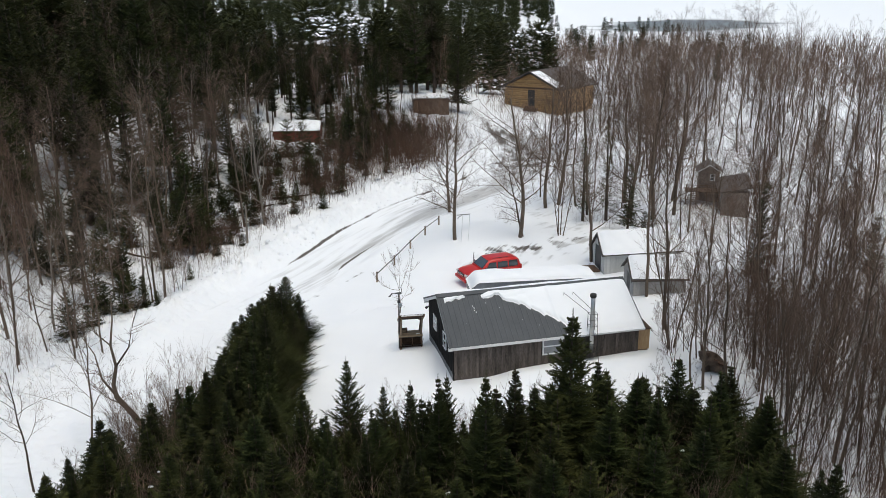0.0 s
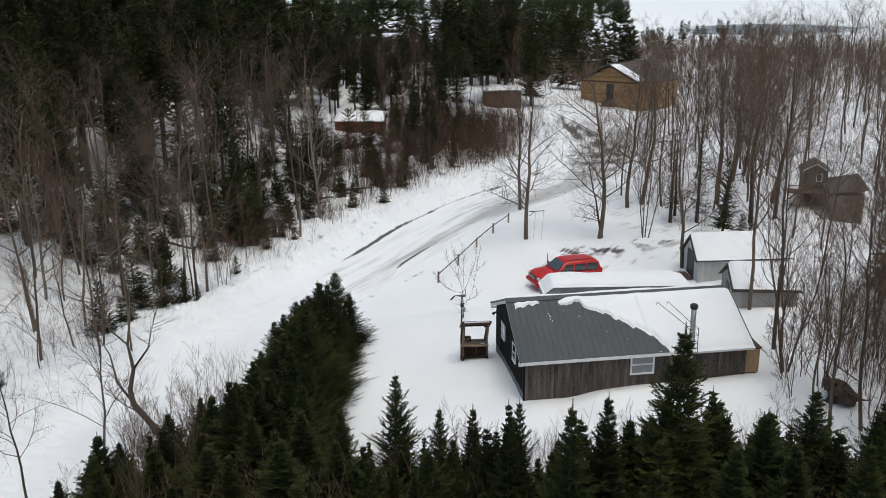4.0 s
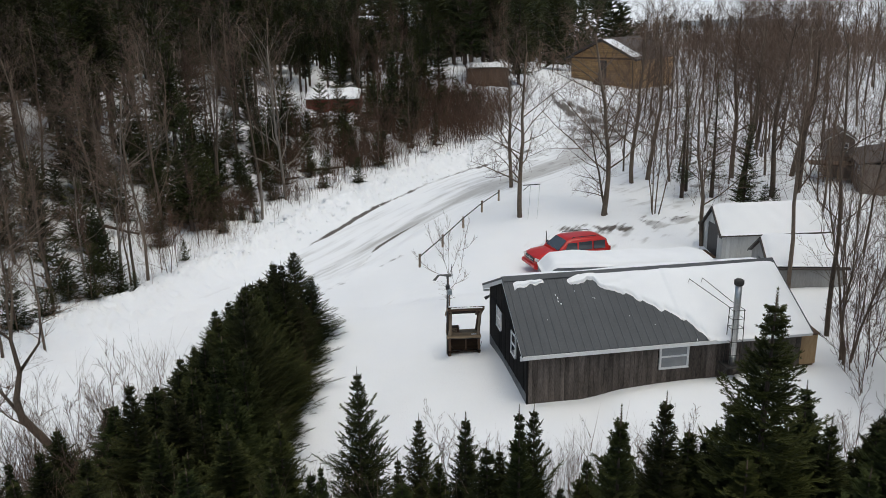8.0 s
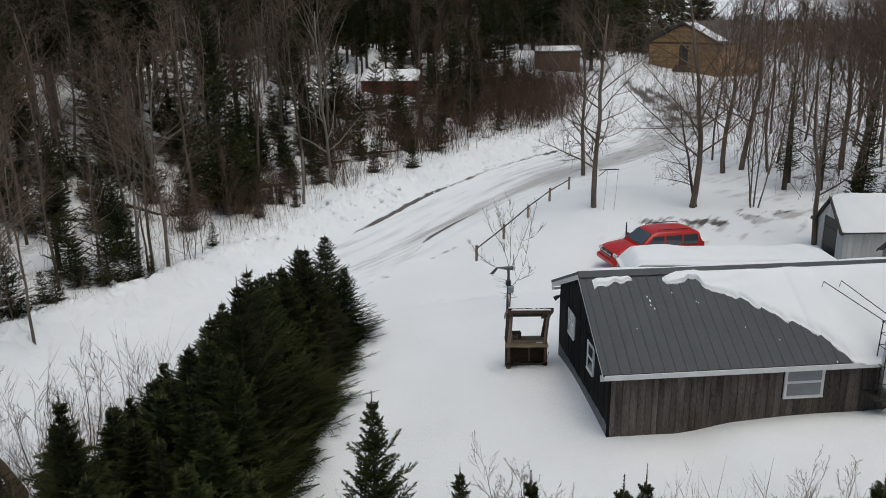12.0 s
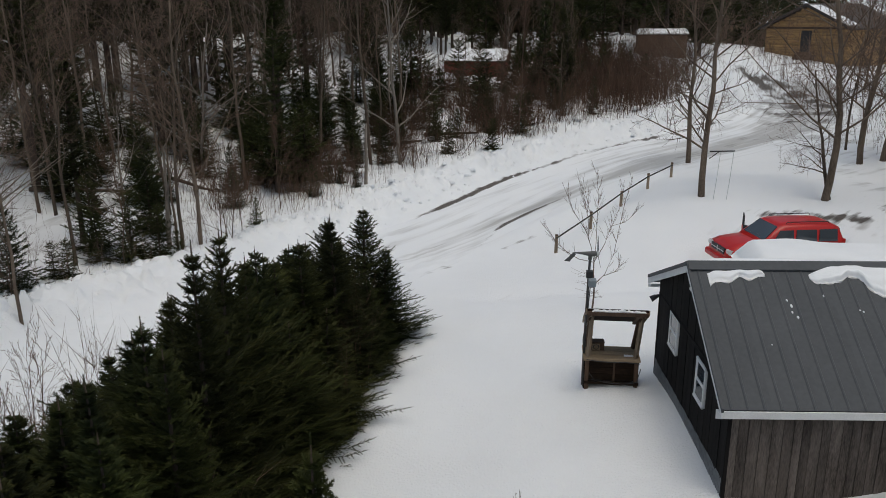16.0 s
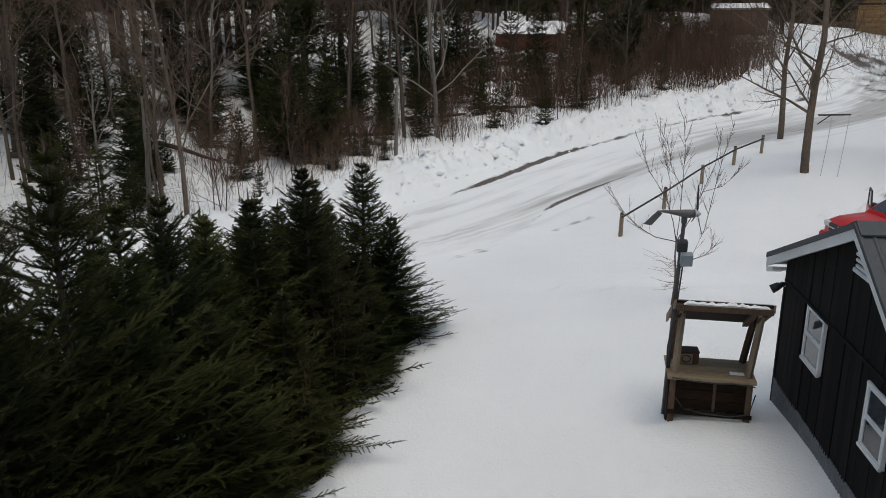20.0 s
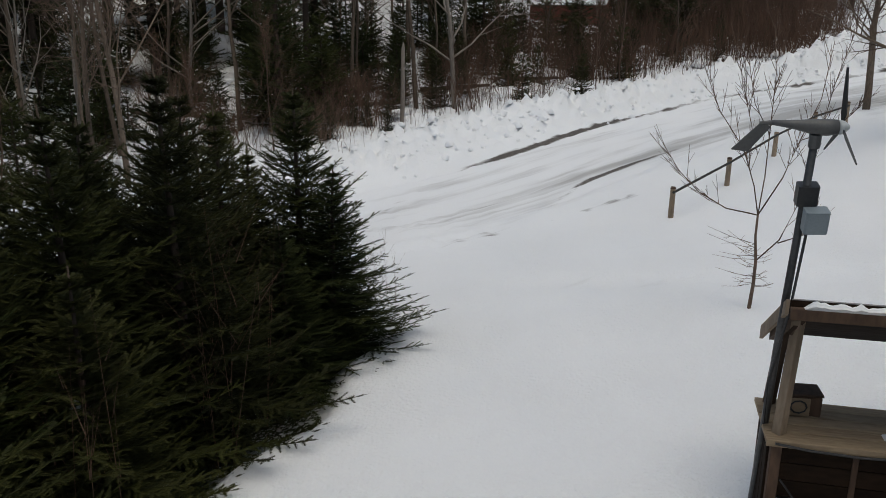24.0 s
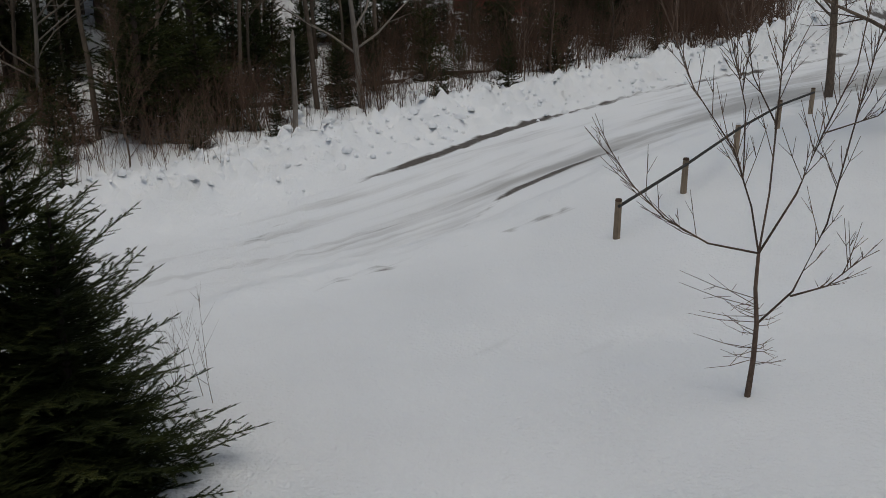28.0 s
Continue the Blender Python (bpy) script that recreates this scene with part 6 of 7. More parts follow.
for n, (x, y, h) in enumerate(((-7.6, 17.4, 2.0), (-7.2, 15.8, 2.8), (-8.3, 14.6, 2.7), (-6.9, 14.3, 3.3), (-9.0, 12.8, 2.9), (-7.3, 12.5, 3.7), (-8.5, 10.8, 3.3), (-6.8, 18.8, 2.9), (-6.8, 9.4, 3.8), (-10.3, 9.2, 3.2), (-8.0, 8.6, 3.7), (-6.2, 8.1, 3.9), (-10.6, 12.0, 2.2), (-6.6, 16.6, 3.4))):
    spot("spruce", x, y, h, n + 1, wide=1.3, group="row of spruces by the lane")
# spruces in front of the cabin
for x, y, h, p, w in ((-0.47, 10.0, 5.3, 0, 0.72), (0.95, 9.5, 4.3, 1, 0.7), (1.95, 8.4, 4.8, 2, 0.8), (2.9, 6.4, 5.8, 3, 0.7), (3.25, 6.9, 5.7, 1, 0.6), (4.3, 4.5, 6.6, 1, 0.75), (5.65, 6.3, 6.0, 2, 0.85), (7.8, 6.8, 7.8, 0, 0.95), (9.2, 7.7, 5.4, 3, 1.0), (10.3, 6.5, 5.2, 1, 1.05), (-2.2, 8.0, 4.1, 2, 1.1), (0.6, 6.6, 4.3, 0, 1.0), (9.3, 6.9, 5.0, 2, 1.0), (10.9, 7.8, 4.6, 0, 1.0), (12.6, 8.4, 5.0, 1, 1.0),
                      (-3.0, 5.2, 4.2, 1, 1.1), (-1.2, 4.6, 4.0, 0, 1.1), (1.6, 3.6, 4.4, 2, 1.0), (6.4, 4.0, 5.0, 2, 1.0), (8.6, 4.4, 5.4, 1, 1.0), (10.6, 5.2, 5.0, 0, 1.0), (-5.6, 4.4, 4.0, 2, 1.2), (-7.6, 3.8, 4.0, 1, 1.2), (3.0, 1.6, 4.6, 0, 1.0), (-10.4, 4.6, 3.6, 0, 1.2), (0.2, 1.4, 4.0, 1, 1.1), (12.4, 4.8, 5.2, 2, 1.0), (6.0, 1.6, 5.0, 1, 1.0), (9.4, 2.2, 5.2, 0, 1.0), (13.6, 6.6, 5.2, 3, 1.0), (14.6, 5.0, 5.0, 1, 1.0)):
    spot("spruce", x, y, h, p, wide=w, group="spruces in front of the cabin")

# the spruces close up in front, below the open yard
fill = random.Random(21)
taken = []
for k in range(2500):
    x, y = fill.uniform(-11, 15.5), fill.uniform(-1.5, 9.2)
    if y > 8.4 - 0.1 * abs(x - 2) and -2 < x < 12 or any((x - a) ** 2 + (y - b) ** 2 < 1.5 for a, b in taken) or len(taken) >= 120:
        continue
    taken.append((x, y))
    spot("spruce", x, y, fill.uniform(2.8, 4.6) + (0.5 if x > 5 else 0), len(taken), wide=fill.uniform(0.8, 1.25), group="spruces in front of the cabin")


for k in range(40):
    spot("spruce", -2.4 + 0.38 * k + fill.uniform(-0.3, 0.3), fill.uniform(7.0, 9.0), fill.uniform(3.3, 4.7), k, wide=fill.uniform(0.7, 1.0), group="spruces in front of the cabin")


# a crooked bare tree by the lane
def build_crooked():
    x, y = -10.3, 15.75
    t = thing("crooked_tree", "crooked leafless tree leaning out over the lane", "tree", pose(x, y, ground_at(x, y)))
    rng = random.Random(4)
    trunk = [(0.05, 0, -0.4), (0, 0, 0.1), (-0.35, -0.12, 0.95), (-0.95, -0.36, 2.1), (-1.02, -0.35, 2.7), (-0.8, -0.3, 3.6), (-0.95, -0.2, 4.6), (-0.75, -0.1, 5.8), (-0.7, 0, 7.0)]
    part("trunk", Geo().tube(trunk, [0.16, 0.15, 0.14, 0.12, 0.10, 0.075, 0.055, 0.035, 0.012], 8), GREY_BARK, t, smooth=True)
    crown = Geo()
    for pts, r in (([(-0.98, -0.36, 2.2), (-1.5, -0.3, 3.0), (-1.7, -0.2, 4.2), (-2.2, -0.2, 5.2)], 0.06), ([(-0.8, -0.3, 3.6), (-0.2, -0.1, 4.4), (0.1, 0.1, 5.6), (0.5, 0.2, 6.6)], 0.05), ([(-0.95, -0.2, 4.6), (-1.4, -0.6, 5.4), (-1.5, -0.7, 6.4)], 0.04), ([(-0.6, -0.2, 1.5), (-1.5, 0.0, 1.9), (-2.3, 0.1, 2.7)], 0.035)):
        n = len(pts)
        part("limb", Geo().tube(pts, [r * (1 - 0.8 * k / (n - 1)) for k in range(n)], 6), GREY_BARK, t, smooth=True)
        for k in range(16):
            s = rng.uniform(0.2, 1.0) * (n - 1)
            i = min(n - 2, int(s))
            at = Vector(pts[i]).lerp(Vector(pts[i + 1]), s - i)
            way = Vector((rng.uniform(-1, 1), rng.uniform(-1, 1), rng.uniform(0, 1.1))).normalized()
            length = rng.uniform(0.4, 1.3)
            mid = at + way * length * 0.5 + Vector((0, 0, 0.05))
            crown.tube([at, mid, at + way * length + Vector((0, 0, 0.2))], [0.014, 0.01, 0.004], 3, cap=False)
            for _ in range(3):
                w2 = (way + Vector((rng.uniform(-1, 1), rng.uniform(-1, 1), 0.4)) * 0.8).normalized()
                crown.tube([mid, mid + w2 * length * 0.45], [0.007, 0.003], 3, cap=False)
    tagged(part("crown", crown, TWIG, t), kind="stuff")


build_crooked()
# trees that stand out on the woods' side
for kind, x, y, h, p in (("snag", -8.3, 49.6, 11.5, 0), ("bare", -14.0, 33.6, 9.5, 0), ("stub", -14.9, 34.2, 5.0, 0), ("bare", -13.5, 34.3, 10.5, 1), ("edge", -15.6, 32.6, 2.9, 0), ("edge", -14.5, 32.8, 2.3, 1), ("bare", -14.9, 24.9, 7.0, 2), ("bare", -15.9, 23.4, 7.5, 3), ("bare", -17.4, 31.5, 9.0, 4), ("edge", -14.5, 45.0, 5.0, 1), ("edge", -12.6, 45.4, 4.4, 2), ("edge", -11.2, 45.0, 1.3, 0), ("edge", -9.6, 44.6, 1.1, 1), ("birch", -13.1, 35.4, 4.0, 0), ("birch", -12.4, 36.0, 3.4, 1), ("edge", -17.8, 28.5, 3.2, 2), ("young", -13.5, 32.4, 1.1, 0), ("young", -16.8, 30.2, 1.6, 1), ("edge", -16.6, 36.0, 3.6, 0), ("edge", -19.0, 40.0, 4.2, 1), ("fir", -13.4, 43.2, 8.5, 0), ("bare", -16.4, 25.0, 7.5, 3), ("bare", -19.9, 21.0, 8.0, 4),
                         ("bare", -19.4, 24.4, 9.0, 2), ("bare", -12.4, 14.6, 6.6, 3), ("bare", -13.6, 11.0, 6.0, 4), ("fir", -18.6, 34.0, 7.0, 2), ("young", -17.6, 33.2, 3.2, 0), ("young", -16.8, 32.2, 2.4, 1), ("young", -12.6, 44.0, 2.6, 1), ("snag", -19.2, 29.6, 7.5, 1), ("snag", -23.0, 33.0, 9.0, 0), ("bare", -21.4, 36.4, 10.0, 2), ("bare", -17.0, 38.6, 10.0, 1)):
    spot(kind, x, y, h, p, group="trees at the wood's edge")
for k in range(16):
    a = 12 + 2.0 * k
    i = min(len(ROAD_RUN) - 1, int(np.searchsorted(ROAD_RUN, a)))
    way = ROAD_LINE[i] - ROAD_LINE[i - 1]
    way = way / np.hypot(*way)
    s = pl.uniform(4.4, 7.5)
    spot(("bare", "sapling", "young", "birch")[k % 4], float(ROAD_LINE[i][0] - way[1] * s), float(ROAD_LINE[i][1] + way[0] * s), (7.5, 3.5, 1.5, 5.0)[k % 4] * pl.uniform(0.8, 1.2), k, group="trees at the wood's edge")
pole = thing("dead_tree", "straight broken-off dead trunk without branches", "dead tree", pose(-9.3, 45.4, ground_at(-9.3, 45.4), 0, 1.5, 0), group="trees at the wood's edge")
part("trunk", Geo().tube([(0, 0, -0.4), (0, 0, 0.1), (0.02, 0, 1.2), (0.0, 0.01, 2.4), (0.01, 0, 3.05), (0.03, 0, 3.25)], [0.11, 0.09, 0.085, 0.075, 0.07, 0.02], 9), DEAD_WOOD, pole, smooth=True)
# dark young spruces crowding the edge of the woods
edge, taken = random.Random(33), []
for k in range(3000):
    a, s = edge.uniform(36, 92), edge.uniform(7.6, 24)
    i = min(len(ROAD_RUN) - 1, int(np.searchsorted(ROAD_RUN, a)))
    way = ROAD_LINE[i] - ROAD_LINE[i - 1]
    way = way / np.hypot(*way)
    x, y = float(ROAD_LINE[i][0] - way[1] * s), float(ROAD_LINE[i][1] + way[0] * s)
    if (s < 11 and edge.random() < 0.72) or (a > 62 and s < 9.5 + 3 * edge.random()) or any((x - b) ** 2 + (y - c) ** 2 < 2.4 for b, c in taken) or len(taken) >= 130 or (abs(x + 7) < 4 and 70 < y < 76) or (5 < x < 13 and y > 83):
        continue
    taken.append((x, y))
    spot("edge", x, y, edge.uniform(1.0, 2.6) + 0.13 * (s - 8), len(taken), group="young spruces under the woods")
# the woods: bare trees and spruces mixed, thicker and darker farther in
n, tried = 0, 0
spots = []
while n < 390 and tried < 16000:
    tried += 1
    x, y = pl.uniform(-62, 14), pl.uniform(14, 108)
    along, side = road_place(np.array([x]), np.array([y]))
    s = float(side[0])
    if s < (6.4 if float(along[0]) < 42 else 8.2) or (y > 60 and x > 2 and y < 84) or (abs(x + 6.5) < 2.6 and 68.5 < y < 75.5) or x < -0.8 * (y + 18) * 0.9:
        continue
    if any((x - a) ** 2 + (y - b) ** 2 < (1.35 if s > 14 else 2.2) ** 2 for a, b in spots):
        continue
    if s < 14 and y < 46 and pl.random() < 0.5:
        continue
    spots.append((x, y))
    deep = s + max(0, y - 62) * 0.8
    roll = pl.random()
    if deep < 16:
        kind = "bare" if roll < 0.46 else "birch" if roll < 0.62 else "young" if roll < 0.78 else "fir" if roll < 0.82 else "snag"
    else:
        kind = "fir" if roll < (0.45 if deep < 26 else 0.62) else "bare" if roll < 0.80 else "birch" if roll < 0.88 else "snag"
    h = {"bare": pl.uniform(8.5, 13), "birch": pl.uniform(6, 10.5), "fir": pl.uniform(9, 14) + min(4, deep * 0.06), "young": pl.uniform(1.8, 4.6), "snag": pl.uniform(6, 11), "clump": pl.uniform(7, 10)}[kind]
    if y > 58 and -0.16 * (y + 20) < x < 0.06 * (y + 20):
        h *= 0.55
    # low growth only in front of the small sheds
    if abs(x - 0.4 + 0.078 * (y + 18)) < 3.4 and 46 < y < 74 or (2 < x < 8 and 60 < y < 84):
        if kind in ("fir", "clump", "snag"):
            continue
        h = min(h, 4.5) if kind == "birch" else h
    spot(kind, x, y, h, n, group="woods across the lane")
    n += 1
# spruces round the red shed
for k in range(46):
    kind = ("fir", "bare", "fir", "birch")[k % 4]
    spot(kind, pl.uniform(-24, 2.5), pl.uniform(77, 101), pl.uniform(5.0, 7.8), k, group="woods across the lane")
for k in range(22):
    if k < 11:
        spot("fir", pl.uniform(-17, 3.5), pl.uniform(78, 92), pl.uniform(4.5, 8.0), k, group="woods across the lane")
    else:
        x, y = pl.uniform(-13, -1.5), pl.uniform(56, 68)
        spot("edge", x, y, pl.uniform(1.8, 3.0), k, group="young spruces under the woods")
# yard trees
for kind, x, y, h, p, tilt in (("yard", 7.35, 40.8, 10.5, 0, (0, -1)), ("yard", 7.85, 49.8, 9.5, 1, (0, 0)), ("yard", 12.45, 40.8, 11.5, 2, (0, 0)), ("yard", 12.75, 40.9, 6.0, 0, (0, 13)), ("yard", 16.6, 34.8, 8.5, 1, (0, 1)), ("bare", 18.2, 27.6, 12.5, 2, (0, 3)),
                               ("yard", 16.3, 48.5, 11.0, 2, (0, 0)), ("yard", 17.5, 49.1, 11.5, 0, (0, 3)), ("thin", 18.4, 44.0, 7.5, 0, (0, 1)), ("thin", 20.3, 43.8, 8.0, 1, (0, 0)), ("thin", 19.2, 45.6, 6.5, 1, (0, 1)), ("yard", 23.4, 48.5, 12.0, 1, (0, 1)), ("yard", 24.1, 43.3, 12.0, 2, (0, 1)), ("yard", 27.9, 49.0, 12.5, 0, (0, 2)), ("yard", 28.8, 57.6, 11.5, 1, (0, 3)), ("young", 22.6, 41.0, 1.6, 0, (0, 0)), ("young", 23.4, 41.3, 1.3, 1, (0, 0)), ("yard", 22.3, 44.2, 11.0, 0, (0, -1)), ("yard", 26.4, 44.6, 11.0, 1, (0, 1))):
    spot(kind, x, y, h, p, tilt=tilt, group="bare trees round the yard")
# open hardwoods on the right, thick with slender stems
n, tried, spots = 0, 0, []
while n < 135 and tried < 8000:
    tried += 1
    x, y = pl.uniform(15.5, 62), pl.uniform(8, 104)
    if (x < 23.5 and 24 < y < 40) or (x < 21.5 and y > 56) or (27 < x < 38 and 34 < y < 50) or (18 < x < 38 and 80 < y < 104) or x > 12 + 0.62 * (y + 20):
        continue
    if any((x - a) ** 2 + (y - b) ** 2 < 5.5 for a, b in spots):
        continue
    spots.append((x, y))
    roll = pl.random()
    kind = "bare" if roll < 0.76 else "clump" if roll < 0.82 else "birch" if roll < 0.92 else "fir" if roll < 0.96 else "young"
    spot(kind, x, y, {"bare": pl.uniform(8, 12.5), "birch": pl.uniform(6, 10), "clump": pl.uniform(7.5, 11.5), "fir": pl.uniform(5, 8), "young": pl.uniform(1.5, 3)}[kind], n, group="hardwoods beyond the cabin")
    n += 1
for k in range(4):
    spot("birch" if k % 3 else "bare", 26.5 + 4.5 * pl.random(), 54 + 7 * pl.random(), pl.uniform(9.5, 12.5), k, group="hardwoods beyond the cabin")
# thin saplings round the spruces, the cabin's end and the lane
for k in range(95):
    if k < 60:
        x, y = pl.uniform(9.5, 26), pl.uniform(6, 21)
        if x < 16.5 and y > 13.5:
            x += 6.5
    elif k < 78:
        x, y = pl.uniform(-3, 9), pl.uniform(9.5, 13.5)
    else:
        x, y = pl.uniform(-12, -6.5), pl.uniform(9, 19)
    spot("sapling", x, y, pl.uniform(2.2, 4.6) if k < 60 else pl.uniform(1.4, 2.8), k, group="saplings in the snow")
for k in range(11):
    spot("sapling", pl.uniform(-10.5, -7.2), pl.uniform(11.5, 18.5), pl.uniform(2.6, 3.9), k, group="saplings in the snow")
for k in range(20):
    spot("birch" if k % 2 else "bare", pl.uniform(23, 32), pl.uniform(24, 40), pl.uniform(6, 10), k, group="hardwoods beyond the cabin")
for k in range(34):
    x, y = pl.uniform(16.0, 31), pl.uniform(4, 22)
    spot(("bare", "birch", "bare", "clump")[k % 4], x, y, pl.uniform(6, 9.5), k, group="hardwoods beyond the cabin")


def scatter_stems(name, label, count, where, tall, mat, seed, thick=0.008, branch=3, lean=0.25):
    """Countless thin stems as one object: slender three-sided spikes with side twigs."""
    rng = np.random.RandomState(seed)
    base, length = where(rng, count), None
    base = base[: count]
    count = len(base)
    length = rng.uniform(tall[0], tall[1], count)
    z = ground_height(base[:, 0], base[:, 1])
    foot = np.column_stack([base, z - 0.05])
    ang, tilt = rng.uniform(0, 6.283, count), rng.normal(0, lean, count)
    way = np.column_stack([np.cos(ang) * tilt, np.sin(ang) * tilt, np.ones(count)])
    way /= np.linalg.norm(way, axis=1)[:, None]
    starts, ways, lens, rads = [foot], [way], [length], [np.full(count, thick) * length]
    for _ in range(branch):
        s = rng.uniform(0.25, 0.8, count)
        a2 = rng.uniform(0, 6.283, count)
        w2 = way + 0.65 * np.column_stack([np.cos(a2), np.sin(a2), 0.1 * np.ones(count)])
        w2 /= np.linalg.norm(w2, axis=1)[:, None]
        starts.append(foot + way * (length * s)[:, None])
        ways.append(w2)
        lens.append(length * (1 - s) * rng.uniform(0.5, 0.9, count))
        rads.append(thick * 0.6 * length)
    S, Wy, Ln, R = np.concatenate(starts), np.concatenate(ways), np.concatenate(lens), np.concatenate(rads)
    side = np.cross(Wy, rng.normal(size=S.shape))
    side /= np.linalg.norm(side, axis=1)[:, None]
    third = np.cross(Wy, side)
    a = S + side * R[:, None]
    b = S + (-0.5 * side + 0.866 * third) * R[:, None]
    c = S + (-0.5 * side - 0.866 * third) * R[:, None]
    bend = S + Wy * Ln[:, None] + 0.06 * Ln[:, None] * rng.normal(size=S.shape)
    verts = np.stack([a, b, c, bend], 1).reshape(-1, 3)
    m = np.arange(len(S)) * 4
    tris = np.concatenate([np.column_stack([m, m + 1, m + 3]), np.column_stack([m + 1, m + 2, m + 3]), np.column_stack([m + 2, m, m + 3])])
    me = bpy.data.meshes.new(name)
    me.from_pydata(verts.tolist(), [], tris.tolist())
    return tagged(part(name, me, mat), label, "brush", kind="stuff")


def along_road(a0, a1, s0, s1, power=1.0):
    def where(rng, n):
        a, s = rng.uniform(a0, a1, n), s0 + (s1 - s0) * rng.uniform(0, 1, n) ** power
        i = np.clip(np.searchsorted(ROAD_RUN, a), 1, len(ROAD_RUN) - 1)
        way = ROAD_LINE[i] - ROAD_LINE[i - 1]
        way /= np.hypot(*way.T)[:, None]
        return ROAD_LINE[i] + np.column_stack([-way[:, 1], way[:, 0]]) * s[:, None] + rng.normal(0, 0.3, (n, 2))
    return where


def in_box(x0, x1, y0, y1):
    return lambda rng, n: np.column_stack([rng.uniform(x0, x1, n), rng.uniform(y0, y1, n)])


def tufts(where, n_tufts, radius):
    """Places drawn together round n_tufts centres of another scatter."""
    def place(rng, n):
        centre = where(rng, n_tufts)
        return centre[rng.randint(0, n_tufts, n)] + rng.normal(0, radius, (n, 2))
    return place


scatter_stems("thicket", "reddish-brown leafless brush along the ploughed bank", 1400, tufts(along_road(56, 94, 8.2, 18, 1.0), 95, 0.75), (0.6, 3.4), BRUSH, 3, thick=0.006, branch=5, lean=0.35)
scatter_stems("thicket", "tall reddish alders by the garage bend", 800, tufts(along_road(70, 88, 8.0, 15, 1.0), 34, 0.7), (1.6, 4.2), BRUSH, 23, thick=0.005, branch=5, lean=0.3)
scatter_stems("thicket", "reddish brush hiding the red shed's wall", 1000, tufts(in_box(-10, 0.5, 57, 70.5), 44, 0.8), (1.2, 3.4), BRUSH, 44, thick=0.0055, branch=5, lean=0.3)
scatter_stems("thicket", "dense reddish alders before the brown shed", 900, tufts(in_box(-2.0, 8.5, 67, 86), 46, 0.9), (1.2, 4.6), BRUSH, 43, thick=0.005, branch=5, lean=0.3)
scatter_stems("thicket", "reddish-brown brush at the foot of the woods", 1500, tufts(along_road(40, 62, 7.6, 17, 0.9), 60, 0.6), (0.5, 2.8), BRUSH, 13, thick=0.006, branch=5, lean=0.35)
scatter_stems("thicket", "thin leafless undergrowth on the woods' floor", 1000, along_road(12, 44, 5.4, 30, 1.4), (0.4, 2.2), TWIG, 4, thick=0.005, branch=4, lean=0.35)
scatter_stems("thicket", "thin leafless shoots behind the ploughed bank", 1700, tufts(along_road(42, 66, 8.2, 28, 1.2), 170, 0.7), (0.4, 2.0), TWIG, 24, thick=0.005, branch=4, lean=0.4)
scatter_stems("thicket", "thin leafless undergrowth among the hardwoods", 4200, in_box(17.5, 60, 41, 98), (0.5, 2.6), TWIG, 5, thick=0.006, branch=4, lean=0.3)
scatter_stems("thicket", "reddish twiggy undergrowth beside the cabin", 2400, in_box(19, 34, 2, 25), (1.2, 5.2), BRUSH, 6, thick=0.0036, branch=5, lean=0.2)
scatter_stems("thicket", "snowy scrub on the open flats", 9000, in_box(10, 150, 96, 330), (0.8, 4.2), TWIG, 16, thick=0.012, branch=4, lean=0.35)
scatter_stems("dry_stalks", "fine bare twigs poking from the snow before the cabin", 1300, tufts(in_box(-2.5, 13, 8.6, 13.6), 70, 0.5), (0.5, 1.8), TWIG, 7, thick=0.004, branch=5)
scatter_stems("thicket", "bare shoots tangled among the spruces", 480, tufts(in_box(-11, -4.8, 6, 20), 40, 0.4), (1.2, 3.8), TWIG, 8, thick=0.0032, branch=5, lean=0.3)
scatter_stems("thicket", "bare shoots growing up through the row of spruces", 26, tufts(in_box(-4.6, -3.5, 18.5, 25.4), 8, 0.14), (2.2, 3.9), BRUSH, 18, thick=0.0022, branch=4, lean=0.14)
scatter_stems("thicket", "brown twigs among the spruces in front", 2200, tufts(in_box(-10, 20, 0, 9.5), 150, 0.5), (1.6, 4.4), TWIG, 19, thick=0.0035, branch=5, lean=0.3)
scatter_stems("thicket", "low leafless brush beside the snowed-in lane", 620, tufts(along_road(10, 44, 4.2, 8.5, 1.0), 75, 0.5), (0.4, 2.0), TWIG, 26, thick=0.0045, branch=5, lean=0.35)
scatter_stems("dry_stalks", "few thin shoots between lane and spruces", 14, tufts(in_box(-5.6, -3.6, 27.6, 29.0), 4, 0.2), (0.6, 1.6), TWIG, 20, thick=0.0035, branch=5, lean=0.35)


def far_woods(name, label, spots_xy, heights, seed, mat, mesh_data):
    """Far trees, joined: one light tree repeated with its own size and turn."""
    n = len(mesh_data.vertices)
    co = np.empty(n * 3)
    mesh_data.vertices.foreach_get("co", co)
    co = co.reshape(-1, 3)
    faces = [tuple(p.vertices) for p in mesh_data.polygons]
    rng = np.random.RandomState(seed)
    verts, out = [], []
    ground_z = ground_height(spots_xy[:, 0], spots_xy[:, 1])
    for k, ((x, y), h) in enumerate(zip(spots_xy, heights)):
        a = rng.uniform(0, 6.283)
        c, s = math.cos(a) * h, math.sin(a) * h
        verts.append(np.column_stack([co[:, 0] * c - co[:, 1] * s + x, co[:, 0] * s + co[:, 1] * c + y, co[:, 2] * h + ground_z[k] - 0.1]))
        out += [tuple(i + k * n for i in f) for f in faces]
    me = bpy.data.meshes.new(name)
    me.from_pydata(np.concatenate(verts).tolist(), [], out)
    return tagged(part(name, me, mat), label, "woods", kind="stuff")


